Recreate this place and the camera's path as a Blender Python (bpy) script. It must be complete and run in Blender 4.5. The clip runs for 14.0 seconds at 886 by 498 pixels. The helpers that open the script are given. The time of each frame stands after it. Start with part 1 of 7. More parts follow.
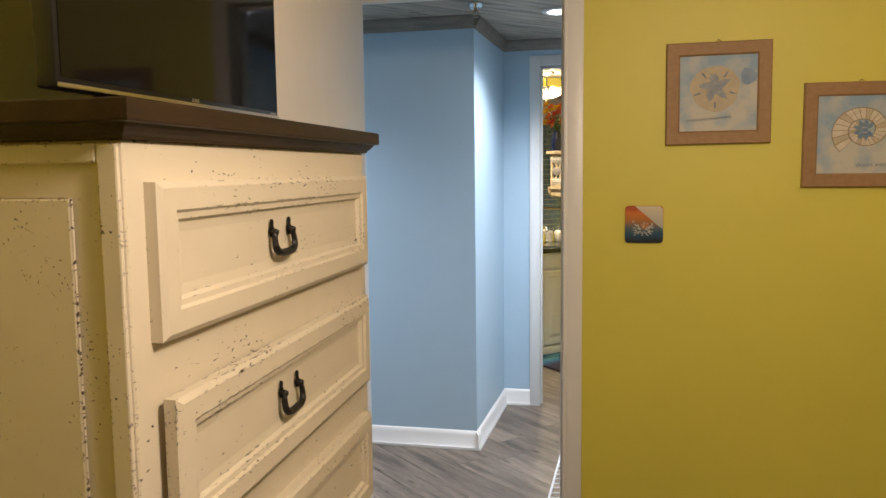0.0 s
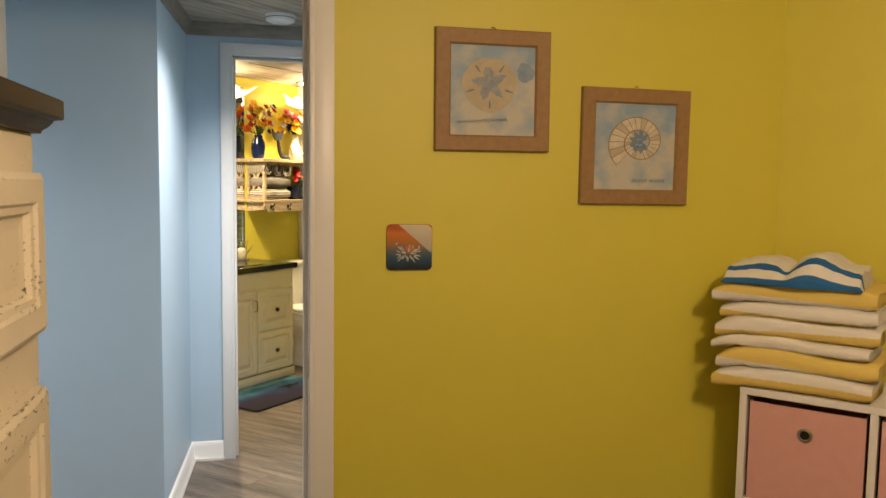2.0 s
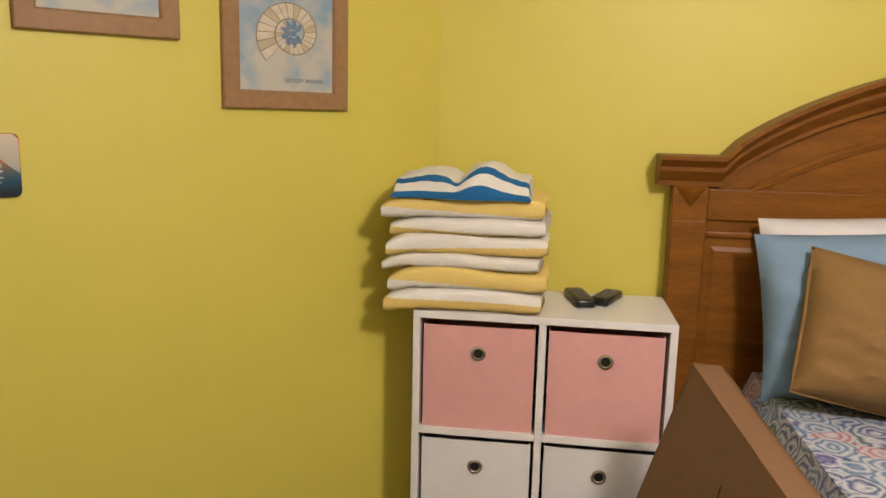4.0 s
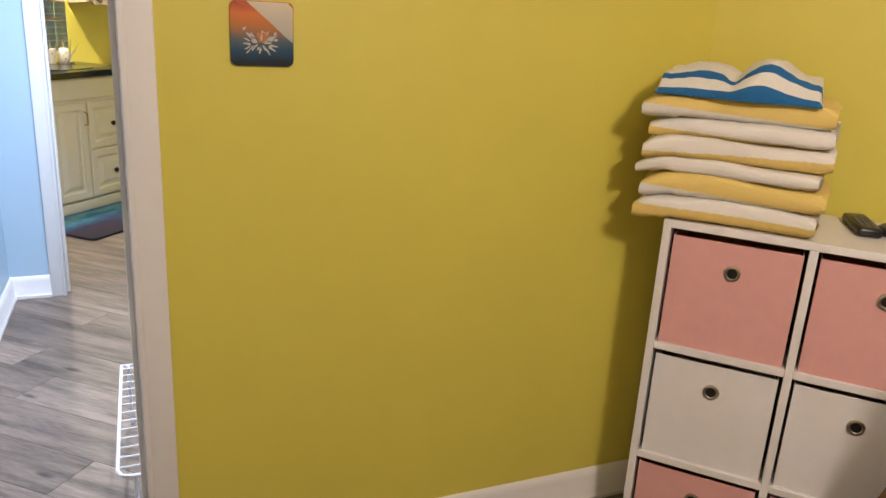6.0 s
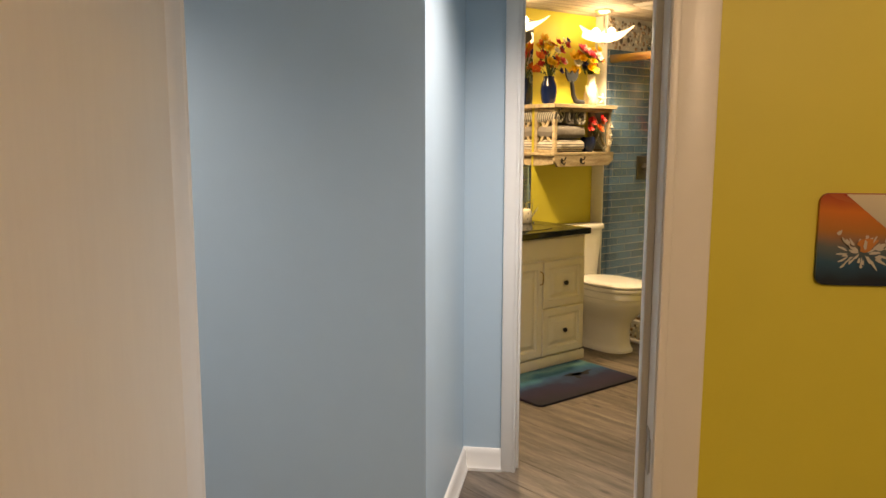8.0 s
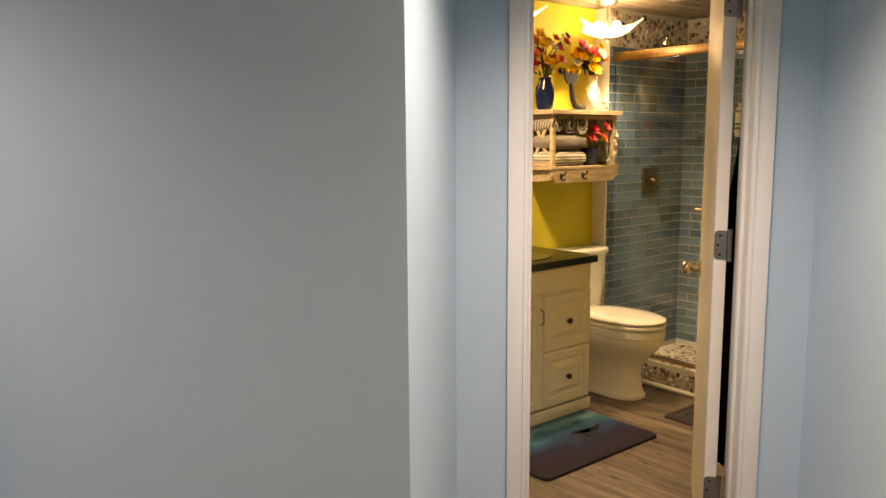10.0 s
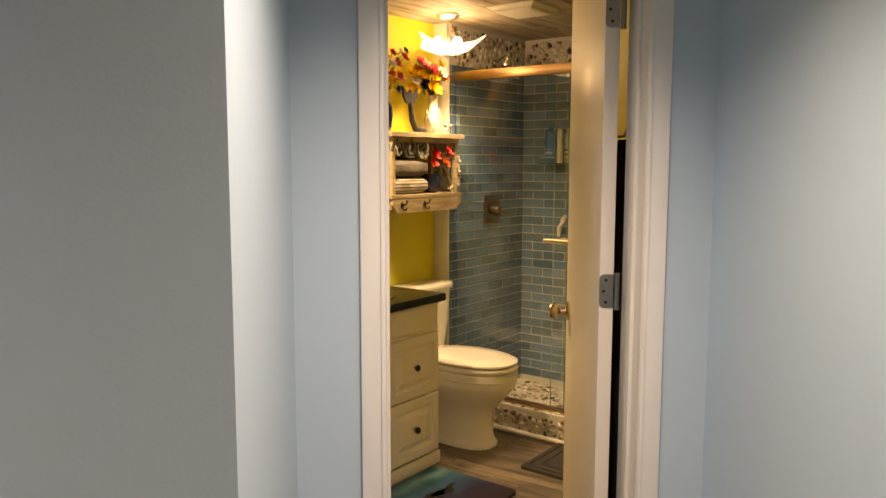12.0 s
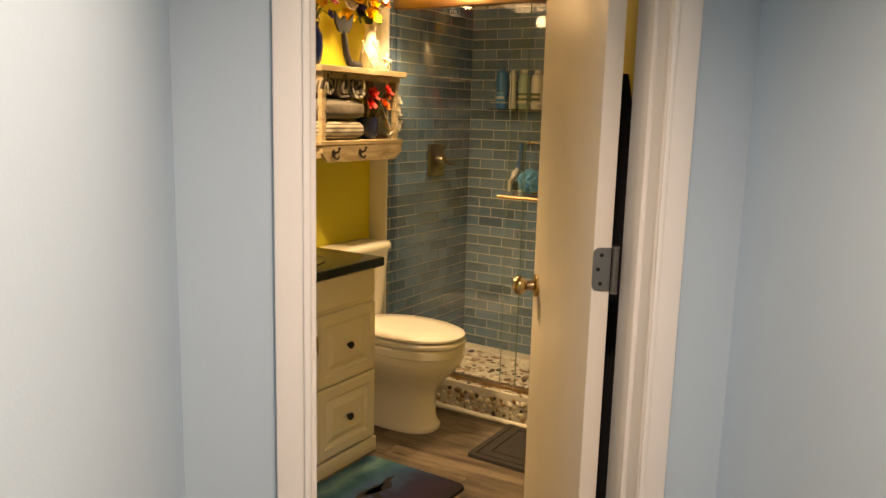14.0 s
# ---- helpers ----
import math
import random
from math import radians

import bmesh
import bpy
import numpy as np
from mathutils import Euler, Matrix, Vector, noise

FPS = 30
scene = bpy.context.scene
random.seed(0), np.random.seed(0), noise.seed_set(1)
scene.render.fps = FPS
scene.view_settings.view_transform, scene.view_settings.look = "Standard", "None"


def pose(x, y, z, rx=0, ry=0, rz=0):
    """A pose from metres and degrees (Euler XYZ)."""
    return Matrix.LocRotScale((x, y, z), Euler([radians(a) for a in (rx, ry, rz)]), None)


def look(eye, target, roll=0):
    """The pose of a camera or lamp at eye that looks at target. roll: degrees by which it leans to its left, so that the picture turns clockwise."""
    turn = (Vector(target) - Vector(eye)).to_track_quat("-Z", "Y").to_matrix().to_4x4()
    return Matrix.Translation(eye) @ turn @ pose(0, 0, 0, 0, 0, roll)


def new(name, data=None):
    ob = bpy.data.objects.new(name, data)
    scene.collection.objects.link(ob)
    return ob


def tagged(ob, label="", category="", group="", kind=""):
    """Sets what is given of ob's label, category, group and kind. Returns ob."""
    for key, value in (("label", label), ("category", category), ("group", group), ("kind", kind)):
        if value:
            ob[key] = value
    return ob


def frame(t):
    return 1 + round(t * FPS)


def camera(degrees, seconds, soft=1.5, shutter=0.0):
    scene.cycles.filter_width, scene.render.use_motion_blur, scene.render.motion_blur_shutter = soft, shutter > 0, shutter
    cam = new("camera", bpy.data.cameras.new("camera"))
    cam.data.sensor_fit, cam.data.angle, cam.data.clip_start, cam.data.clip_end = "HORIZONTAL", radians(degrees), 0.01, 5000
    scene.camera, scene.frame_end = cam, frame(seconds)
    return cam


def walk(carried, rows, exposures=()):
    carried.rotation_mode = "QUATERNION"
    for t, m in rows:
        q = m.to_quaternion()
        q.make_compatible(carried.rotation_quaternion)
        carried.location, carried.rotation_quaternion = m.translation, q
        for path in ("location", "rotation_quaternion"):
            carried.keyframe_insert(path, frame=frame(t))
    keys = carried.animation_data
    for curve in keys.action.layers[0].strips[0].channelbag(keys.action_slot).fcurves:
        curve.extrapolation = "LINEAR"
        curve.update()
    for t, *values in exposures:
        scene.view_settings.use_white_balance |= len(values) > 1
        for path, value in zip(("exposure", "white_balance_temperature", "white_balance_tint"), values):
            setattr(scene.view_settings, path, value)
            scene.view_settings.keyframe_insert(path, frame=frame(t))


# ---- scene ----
cam = camera(59.5, 14.0)
PATH = [
    (0, (0.964, 0.945, 1.444), (0.542, 2.89, 1.242), -0.7),
    (0.5, (0.906, 1.081, 1.433), (0.568, 3.042, 1.227), -0.2),
    (1, (0.85, 1.282, 1.432), (0.64, 3.262, 1.242), 0.7),
    (1.5, (0.777, 1.435, 1.425), (0.841, 3.426, 1.247), 0.8),
    (2, (0.694, 1.558, 1.427), (1.146, 3.5, 1.26), 0.8),
    (2.5, (0.693, 1.671, 1.406), (1.51, 3.484, 1.201), 1.4),
    (3, (0.77, 1.802, 1.414), (1.902, 3.432, 1.17), 1.4),
    (3.2, (0.809, 1.827, 1.394), (2.04, 3.386, 1.159), 1.1),
    (5.3, (0.773, 1.956, 1.364), (2.017, 3.407, 0.774), 3.8),
    (5.5, (0.788, 1.958, 1.349), (1.911, 3.497, 0.741), 4.2),
    (6, (0.793, 1.992, 1.338), (1.555, 3.739, 0.732), 3.4),
    (6.5, (0.76, 2.102, 1.364), (1.184, 4.005, 0.92), 0.7),
    (7, (0.683, 2.211, 1.386), (0.786, 4.186, 1.093), -0.9),
    (7.5, (0.657, 2.335, 1.402), (0.563, 4.316, 1.147), -0.6),
    (8, (0.652, 2.501, 1.393), (0.394, 4.463, 1.105), 0.1),
    (8.2, (0.626, 2.558, 1.395), (0.324, 4.511, 1.093), -0.1),
    (10.3, (0.494, 3.337, 1.446), (0.367, 5.315, 1.18), -0.5),
    (10.5, (0.467, 3.384, 1.452), (0.408, 5.367, 1.196), -0.7),
    (11, (0.4, 3.512, 1.466), (0.53, 5.495, 1.246), -1.0),
    (11.5, (0.394, 3.619, 1.452), (0.625, 5.596, 1.257), -0.5),
    (12, (0.438, 3.743, 1.452), (0.706, 5.713, 1.229), 0.1),
    (12.5, (0.473, 3.855, 1.442), (0.763, 5.816, 1.178), 0.5),
    (13, (0.461, 3.99, 1.443), (0.782, 5.943, 1.151), 0.7),
    (13.5, (0.437, 4.129, 1.439), (0.827, 6.067, 1.136), 0.9),
    (14, (0.479, 4.266, 1.418), (0.92, 6.186, 1.072), 1.5),
]
EXPOSURES = [
    (0.0, 0.53, 6050, 14), (1.5, 0.48, 6500, 15), (2.5, 0.46, 7250, 15), (3.0, 0.9, 5950, 15), (5.3, 1.3, 4500, 16), (5.5, 1.45, 4250, 16), (6.0, 0.98, 5450, 19), (6.5, 0.52, 7200, 17),
    (7.5, 0.22, 7950, 20), (8.0, 0.2, 8050, 21), (8.2, 0.2, 8100, 22), (10.5, 0.08, 9350, 26), (12.0, 0.02, 9800, 27), (14.0, 0.04, 10000, 28),
]
walk(cam, [(t, look(eye, target, roll)) for t, eye, target, roll in PATH], EXPOSURES)

# ---- world and lights ----
world = bpy.data.worlds.new("world")
scene.world = world
world.use_nodes = True
world.node_tree.nodes["Background"].inputs[0].default_value = (0.03, 0.03, 0.03, 1)
world.node_tree.nodes["Background"].inputs[1].default_value = 0.2

S = math.sqrt(0.5)
CEIL = 2.2


def bath(u, w):
    """Plan of the bathroom, which stands at 45 degrees: u runs along the basin wall, w towards it."""
    return (u - w) * S, (u + w) * S


def lamp(name, kind, at, power, colour, size=0.1, target=None):
    data = bpy.data.lights.new(name, kind)
    data.energy, data.color = power, colour
    if kind == "AREA":
        data.shape, data.size = "DISK", size
    else:
        data.shadow_soft_size = size
    ob = new(name, data)
    ob.matrix_world = look(at, target) if target else pose(*at)
    return ob


BED_LAMP = (1.4, 1.55, 2.03)
lamp("bedroom_lamp_light", "POINT", BED_LAMP, 40, (1.0, 0.78, 0.55), 0.1)
# first spot known, second inferred from the left wall, third added to brighten the right
HALL_SPOTS = ((0.714, 4.806), (-0.9, 4.15), (1.12, 4.35))
for (sx, sy), watts in zip(HALL_SPOTS, (116, 76, 48)):
    spot = lamp("hall_downlight_and_fill", "SPOT", (sx, sy, CEIL - 0.012), watts, (1.0, 0.98, 0.955), 0.055, (sx, sy, 0))
    spot.data.spot_size, spot.data.spot_blend = radians(134), 1.0
BATH_LAMPS = ((bath(6.205, 4.78), 44), (bath(5.42, 4.77), 76))
for at, watts in BATH_LAMPS:
    lamp("bath_lamp_light", "POINT", (*at, 2.07), 2.4, (1.0, 0.82, 0.5), 0.03)
    lamp("bath_lamp_glow", "POINT", (at[0] + 0.03, at[1] - 0.08, 1.95), 1.4, (1.0, 0.82, 0.5), 0.03)
    down = lamp("bath_lamp_glow", "SPOT", (at[0] + 0.03, at[1] - 0.08, 1.94), watts, (1.0, 0.82, 0.5), 0.05, (at[0] + 0.03, at[1] - 0.08, 0))
    down.data.spot_size, down.data.spot_blend = radians(140), 1.0

# ---- materials ----


def material(name, colour, rough=0.6, metal=0.0, vary=0.12, scale=6.0, bump=0.0, bump_scale=60.0, second=None, spec=0.5, stretch=None, random_tint=0.0, coat=0.0):
    """A surface with broad and fine changes of tone, and fine relief."""
    m = bpy.data.materials.new(name)
    m.use_nodes = True
    nt = m.node_tree
    b = nt.nodes["Principled BSDF"]
    b.inputs["Roughness"].default_value = rough
    b.inputs["Metallic"].default_value = metal
    b.inputs["Specular IOR Level"].default_value = spec
    b.inputs["Coat Weight"].default_value = coat
    tc = nt.nodes.new("ShaderNodeTexCoord")
    mp = nt.nodes.new("ShaderNodeMapping")
    nt.links.new(tc.outputs["Object"], mp.inputs[0])
    if stretch:
        mp.inputs["Scale"].default_value = stretch
    n1 = nt.nodes.new("ShaderNodeTexNoise")
    n1.inputs["Scale"].default_value, n1.inputs["Detail"].default_value = scale, 5
    nt.links.new(mp.outputs[0], n1.inputs["Vector"])
    n2 = nt.nodes.new("ShaderNodeTexNoise")
    n2.inputs["Scale"].default_value, n2.inputs["Detail"].default_value = scale * 9, 4
    nt.links.new(mp.outputs[0], n2.inputs["Vector"])
    mixn = nt.nodes.new("ShaderNodeMix")
    mixn.inputs[0].default_value = 0.4
    nt.links.new(n1.outputs["Fac"], mixn.inputs[2])
    nt.links.new(n2.outputs["Fac"], mixn.inputs[3])
    ramp = nt.nodes.new("ShaderNodeValToRGB")
    ramp.color_ramp.elements[0].position, ramp.color_ramp.elements[1].position = 0.3, 0.7
    lo = second or tuple(c * (1 - vary) for c in colour)
    ramp.color_ramp.elements[0].color = (*lo, 1)
    ramp.color_ramp.elements[1].color = (*colour, 1)
    nt.links.new(mixn.outputs[0], ramp.inputs[0])
    out = ramp.outputs[0]
    if random_tint:
        info = nt.nodes.new("ShaderNodeObjectInfo")
        mr = nt.nodes.new("ShaderNodeMapRange")
        mr.inputs["To Min"].default_value, mr.inputs["To Max"].default_value = 1 - random_tint, 1 + random_tint
        nt.links.new(info.outputs["Random"], mr.inputs[0])
        mul = nt.nodes.new("ShaderNodeVectorMath")
        mul.operation = "SCALE"
        nt.links.new(out, mul.inputs[0])
        nt.links.new(mr.outputs[0], mul.inputs["Scale"])
        out = mul.outputs[0]
    nt.links.new(out, b.inputs["Base Color"])
    if bump:
        bn = nt.nodes.new("ShaderNodeTexNoise")
        bn.inputs["Scale"].default_value, bn.inputs["Detail"].default_value = bump_scale, 3
        nt.links.new(mp.outputs[0], bn.inputs["Vector"])
        bp = nt.nodes.new("ShaderNodeBump")
        bp.inputs["Strength"].default_value, bp.inputs["Distance"].default_value = bump, 0.002
        nt.links.new(bn.outputs["Fac"], bp.inputs["Height"])
        nt.links.new(bp.outputs[0], b.inputs["Normal"])
    return m


def chipped(name, base, under, rough=0.5):
    """Brushed paint with chips that show the dark wood beneath, in clusters."""
    m = material(name, base, rough, vary=0.07, scale=2.5, bump=0.12, bump_scale=45)
    nt = m.node_tree
    b = nt.nodes["Principled BSDF"]
    was = b.inputs["Base Color"].links[0].from_socket
    tc = nt.nodes.new("ShaderNodeTexCoord")
    mp = nt.nodes.new("ShaderNodeMapping")
    mp.inputs["Scale"].default_value = (1.0, 0.28, 0.85)
    nt.links.new(tc.outputs["Object"], mp.inputs[0])
    fine = nt.nodes.new("ShaderNodeTexNoise")
    fine.inputs["Scale"].default_value, fine.inputs["Detail"].default_value = 240, 3
    nt.links.new(mp.outputs[0], fine.inputs["Vector"])
    mask = nt.nodes.new("ShaderNodeTexNoise")
    mask.inputs["Scale"].default_value, mask.inputs["Detail"].default_value = 14, 2
    nt.links.new(mp.outputs[0], mask.inputs["Vector"])
    add = nt.nodes.new("ShaderNodeMath")
    add.operation = "MULTIPLY_ADD"
    nt.links.new(mask.outputs["Fac"], add.inputs[0])
    add.inputs[1].default_value = 0.45
    # edges wear first
    bev = nt.nodes.new("ShaderNodeBevel")
    bev.samples = 3
    bev.inputs["Radius"].default_value = 0.006
    geo = nt.nodes.new("ShaderNodeNewGeometry")
    dot = nt.nodes.new("ShaderNodeVectorMath")
    dot.operation = "DOT_PRODUCT"
    nt.links.new(bev.outputs[0], dot.inputs[0])
    nt.links.new(geo.outputs["Normal"], dot.inputs[1])
    edge = nt.nodes.new("ShaderNodeMapRange")
    edge.inputs["From Min"].default_value, edge.inputs["From Max"].default_value = 0.99, 0.93
    edge.inputs["To Min"].default_value, edge.inputs["To Max"].default_value = 0.0, 0.135
    nt.links.new(dot.outputs["Value"], edge.inputs[0])
    worn = nt.nodes.new("ShaderNodeMath")
    nt.links.new(fine.outputs["Fac"], worn.inputs[0])
    nt.links.new(edge.outputs[0], worn.inputs[1])
    nt.links.new(worn.outputs[0], add.inputs[2])
    gt = nt.nodes.new("ShaderNodeMath")
    gt.operation = "GREATER_THAN"
    gt.inputs[1].default_value = 0.955
    nt.links.new(add.outputs[0], gt.inputs[0])
    mx = nt.nodes.new("ShaderNodeMix")
    mx.data_type = "RGBA"
    nt.links.new(gt.outputs[0], mx.inputs[0])
    nt.links.new(was, mx.inputs[6])
    mx.inputs[7].default_value = (*under, 1)
    nt.links.new(mx.outputs[2], b.inputs["Base Color"])
    return m


def speckled(name, base, spots, scale=40.0, size=0.25, rough=0.5, bump=0.0):
    """A base colour with scattered spots, as of chipped paint, stone chips or print."""
    m = material(name, base, rough, vary=0.1, bump=bump)
    nt = m.node_tree
    b = nt.nodes["Principled BSDF"]
    was = b.inputs["Base Color"].links[0].from_socket
    tc = nt.nodes.new("ShaderNodeTexCoord")
    vo = nt.nodes.new("ShaderNodeTexVoronoi")
    vo.inputs["Scale"].default_value = scale
    nt.links.new(tc.outputs["Object"], vo.inputs["Vector"])
    no = nt.nodes.new("ShaderNodeTexNoise")
    no.inputs["Scale"].default_value = scale * 0.35
    nt.links.new(tc.outputs["Object"], no.inputs["Vector"])
    add = nt.nodes.new("ShaderNodeMath")
    add.operation = "ADD"
    nt.links.new(vo.outputs["Distance"], add.inputs[0])
    nt.links.new(no.outputs["Fac"], add.inputs[1])
    lt = nt.nodes.new("ShaderNodeMath")
    lt.operation = "LESS_THAN"
    lt.inputs[1].default_value = size
    nt.links.new(add.outputs[0], lt.inputs[0])
    mx = nt.nodes.new("ShaderNodeMix")
    mx.data_type = "RGBA"
    nt.links.new(lt.outputs[0], mx.inputs[0])
    nt.links.new(was, mx.inputs[6])
    mx.inputs[7].default_value = (*spots, 1)
    nt.links.new(mx.outputs[2], b.inputs["Base Color"])
    return m


def glass(name, tint=(1, 1, 1), rough=0.0):
    m = bpy.data.materials.new(name)
    m.use_nodes = True
    nt = m.node_tree
    b = nt.nodes["Principled BSDF"]
    b.inputs["Base Color"].default_value = (*tint, 1)
    b.inputs["Transmission Weight"].default_value = 1.0
    b.inputs["Roughness"].default_value = rough
    b.inputs["IOR"].default_value = 1.45
    return m


def glowing(name, colour, strength):
    m = bpy.data.materials.new(name)
    m.use_nodes = True
    b = m.node_tree.nodes["Principled BSDF"]
    b.inputs["Base Color"].default_value = (*colour, 1)
    b.inputs["Emission Color"].default_value = (*colour, 1)
    b.inputs["Emission Strength"].default_value = strength
    return m


def planks(name, a, c, rough, along="X", knots=True, random_tint=0.18):
    """Weathered wood: streaks along the board, dark knots, a tone of its own for each board."""
    st = (0.9, 9, 9) if along == "X" else (9, 0.9, 9)
    m = material(name, a, rough, second=c, scale=2.6, bump=0.25, bump_scale=30, stretch=st, random_tint=random_tint, spec=0.35)
    nt = m.node_tree
    b = nt.nodes["Principled BSDF"]
    was = b.inputs["Base Color"].links[0].from_socket
    info = nt.nodes.new("ShaderNodeObjectInfo")
    tc = nt.nodes.new("ShaderNodeTexCoord")
    mp = nt.nodes.new("ShaderNodeMapping")
    mp.inputs["Scale"].default_value = (2.2, 7, 1) if along == "X" else (7, 2.2, 1)
    off = nt.nodes.new("ShaderNodeVectorMath")
    off.operation = "SCALE"
    off.inputs[0].default_value = (37, 91, 13)
    nt.links.new(info.outputs["Random"], off.inputs["Scale"])
    add = nt.nodes.new("ShaderNodeVectorMath")
    nt.links.new(tc.outputs["Object"], mp.inputs[0])
    nt.links.new(mp.outputs[0], add.inputs[0])
    nt.links.new(off.outputs[0], add.inputs[1])
    for n in [n for n in nt.nodes if n.type == "TEX_NOISE"]:
        for l in list(n.inputs["Vector"].links):
            src = l.from_socket
            a2 = nt.nodes.new("ShaderNodeVectorMath")
            nt.links.new(src, a2.inputs[0])
            nt.links.new(off.outputs[0], a2.inputs[1])
            nt.links.new(a2.outputs[0], n.inputs["Vector"])
    grain = nt.nodes.new("ShaderNodeTexNoise")
    grain.inputs["Scale"].default_value, grain.inputs["Detail"].default_value = 3.0, 6
    gmap = nt.nodes.new("ShaderNodeMapping")
    gmap.inputs["Scale"].default_value = (0.8, 8, 1) if along == "X" else (8, 0.8, 1)
    gadd = nt.nodes.new("ShaderNodeVectorMath")
    nt.links.new(tc.outputs["Object"], gmap.inputs[0])
    nt.links.new(gmap.outputs[0], gadd.inputs[0])
    nt.links.new(off.outputs[0], gadd.inputs[1])
    nt.links.new(gadd.outputs[0], grain.inputs["Vector"])
    gr = nt.nodes.new("ShaderNodeMapRange")
    gr.inputs["From Min"].default_value, gr.inputs["From Max"].default_value = 0.36, 0.52
    gr.inputs["To Min"].default_value, gr.inputs["To Max"].default_value = 0.6, 1.06
    nt.links.new(grain.outputs["Fac"], gr.inputs[0])
    gmul = nt.nodes.new("ShaderNodeVectorMath")
    gmul.operation = "SCALE"
    nt.links.new(was, gmul.inputs[0])
    nt.links.new(gr.outputs[0], gmul.inputs["Scale"])
    nt.links.new(gmul.outputs[0], b.inputs["Base Color"])
    was = gmul.outputs[0]
    if knots:
        vo = nt.nodes.new("ShaderNodeTexVoronoi")
        vo.inputs["Scale"].default_value = 1.3
        nt.links.new(add.outputs[0], vo.inputs["Vector"])
        mr = nt.nodes.new("ShaderNodeMapRange")
        mr.inputs["From Min"].default_value, mr.inputs["From Max"].default_value = 0.04, 0.13
        mr.inputs["To Min"].default_value, mr.inputs["To Max"].default_value = 0.25, 1.0
        nt.links.new(vo.outputs["Distance"], mr.inputs[0])
        mul = nt.nodes.new("ShaderNodeVectorMath")
        mul.operation = "SCALE"
        nt.links.new(was, mul.inputs[0])
        nt.links.new(mr.outputs[0], mul.inputs["Scale"])
        nt.links.new(mul.outputs[0], b.inputs["Base Color"])
    return m


YELLOW = material("yellow_wall_paint", (0.68, 0.60, 0.078), 0.5, vary=0.05, scale=1.5, bump=0.12, bump_scale=180)
BLUE = material("blue_wall_paint", (0.445, 0.59, 0.70), 0.42, vary=0.04, scale=1.2, bump=0.12, bump_scale=160)
WHITE = material("white_trim_paint", (0.80, 0.79, 0.76), 0.35, vary=0.04, scale=4, bump=0.05)
DOORWHITE = material("white_door_paint", (0.84, 0.79, 0.71), 0.36, vary=0.05, scale=2, bump=0.1, bump_scale=30, stretch=(6, 6, 0.6))
CEILING = material("ceiling_paint", (0.75, 0.73, 0.68), 0.8, vary=0.05, bump=0.2)
FLOORWOOD = planks("grey_plank_floor", (0.255, 0.205, 0.158), (0.058, 0.046, 0.036), 0.42, random_tint=0.25)
CEILWOOD = planks("whitewashed_ceiling_boards", (0.52, 0.46, 0.38), (0.26, 0.22, 0.17), 0.6)
SUBFLOOR = material("subfloor", (0.05, 0.045, 0.04), 0.9)
CROWN = material("weathered_wood_trim", (0.30, 0.26, 0.21), 0.6, second=(0.14, 0.12, 0.10), stretch=(2, 2, 12), scale=4, bump=0.2)
CREAM = chipped("distressed_cream_paint", (0.66, 0.59, 0.45), (0.05, 0.03, 0.018))
DARKWOOD = material("dark_stained_wood", (0.042, 0.021, 0.009), 0.5, spec=0.3, second=(0.009, 0.005, 0.003), stretch=(14, 1.2, 14), scale=2.5, bump=0.2, bump_scale=20)
IRON = material("black_iron", (0.03, 0.027, 0.025), 0.45, 0.6, bump=0.2)
BLACK = material("black_plastic", (0.012, 0.012, 0.013), 0.3, vary=0.1)
SCREEN = material("dark_screen", (0.004, 0.004, 0.005), 0.06, vary=0.05, spec=0.3)
SILVER = material("satin_nickel", (0.62, 0.58, 0.52), 0.28, 1.0, vary=0.08)
GREYMETAL = material("dull_grey_nickel", (0.30, 0.29, 0.27), 0.38, 1.0, vary=0.12)
BRASS = material("aged_brass", (0.55, 0.42, 0.25), 0.25, 1.0, vary=0.1)
RAILMETAL = material("brushed_gold_rail", (0.45, 0.30, 0.17), 0.35, 1.0, vary=0.06)
BRONZE = material("dark_bronze", (0.20, 0.17, 0.14), 0.28, 1.0, vary=0.1)
CHROME = material("chrome", (0.8, 0.8, 0.8), 0.08, 1.0, vary=0.02)
PORCELAIN = material("white_porcelain", (0.80, 0.78, 0.73), 0.08, vary=0.02, coat=0.3)
CABINET = material("ivory_cabinet_paint", (0.76, 0.72, 0.60), 0.35, vary=0.05, scale=3, bump=0.04)
GRANITE = speckled("black_granite", (0.014, 0.015, 0.011), (0.20, 0.17, 0.075), 75, 0.5, 0.14)
PINE = material("honey_pine", (0.27, 0.105, 0.007), 0.38, spec=0.22, second=(0.135, 0.047, 0.003), stretch=(1.2, 10, 10), scale=3, bump=0.1, bump_scale=25)
FRAMEWOOD = material("light_oak_frame", (0.37, 0.22, 0.095), 0.5, spec=0.3, second=(0.28, 0.16, 0.066), stretch=(10, 3, 10), scale=6, bump=0.15)
LAMINATE = material("white_laminate", (0.80, 0.78, 0.76), 0.4, vary=0.03)
PINKCLOTH = material("pink_fabric", (0.72, 0.39, 0.35), 0.9, vary=0.08, scale=30, bump=0.3, bump_scale=400)
WHITECLOTH = material("white_fabric", (0.78, 0.76, 0.74), 0.9, vary=0.06, scale=20, bump=0.3, bump_scale=400)
TERRYWHITE = material("white_terry", (0.80, 0.77, 0.70), 0.95, vary=0.1, scale=60, bump=0.9, bump_scale=350)
TERRYBLUE = material("blue_terry", (0.02, 0.14, 0.36), 0.95, vary=0.15, scale=60, bump=0.9, bump_scale=350)
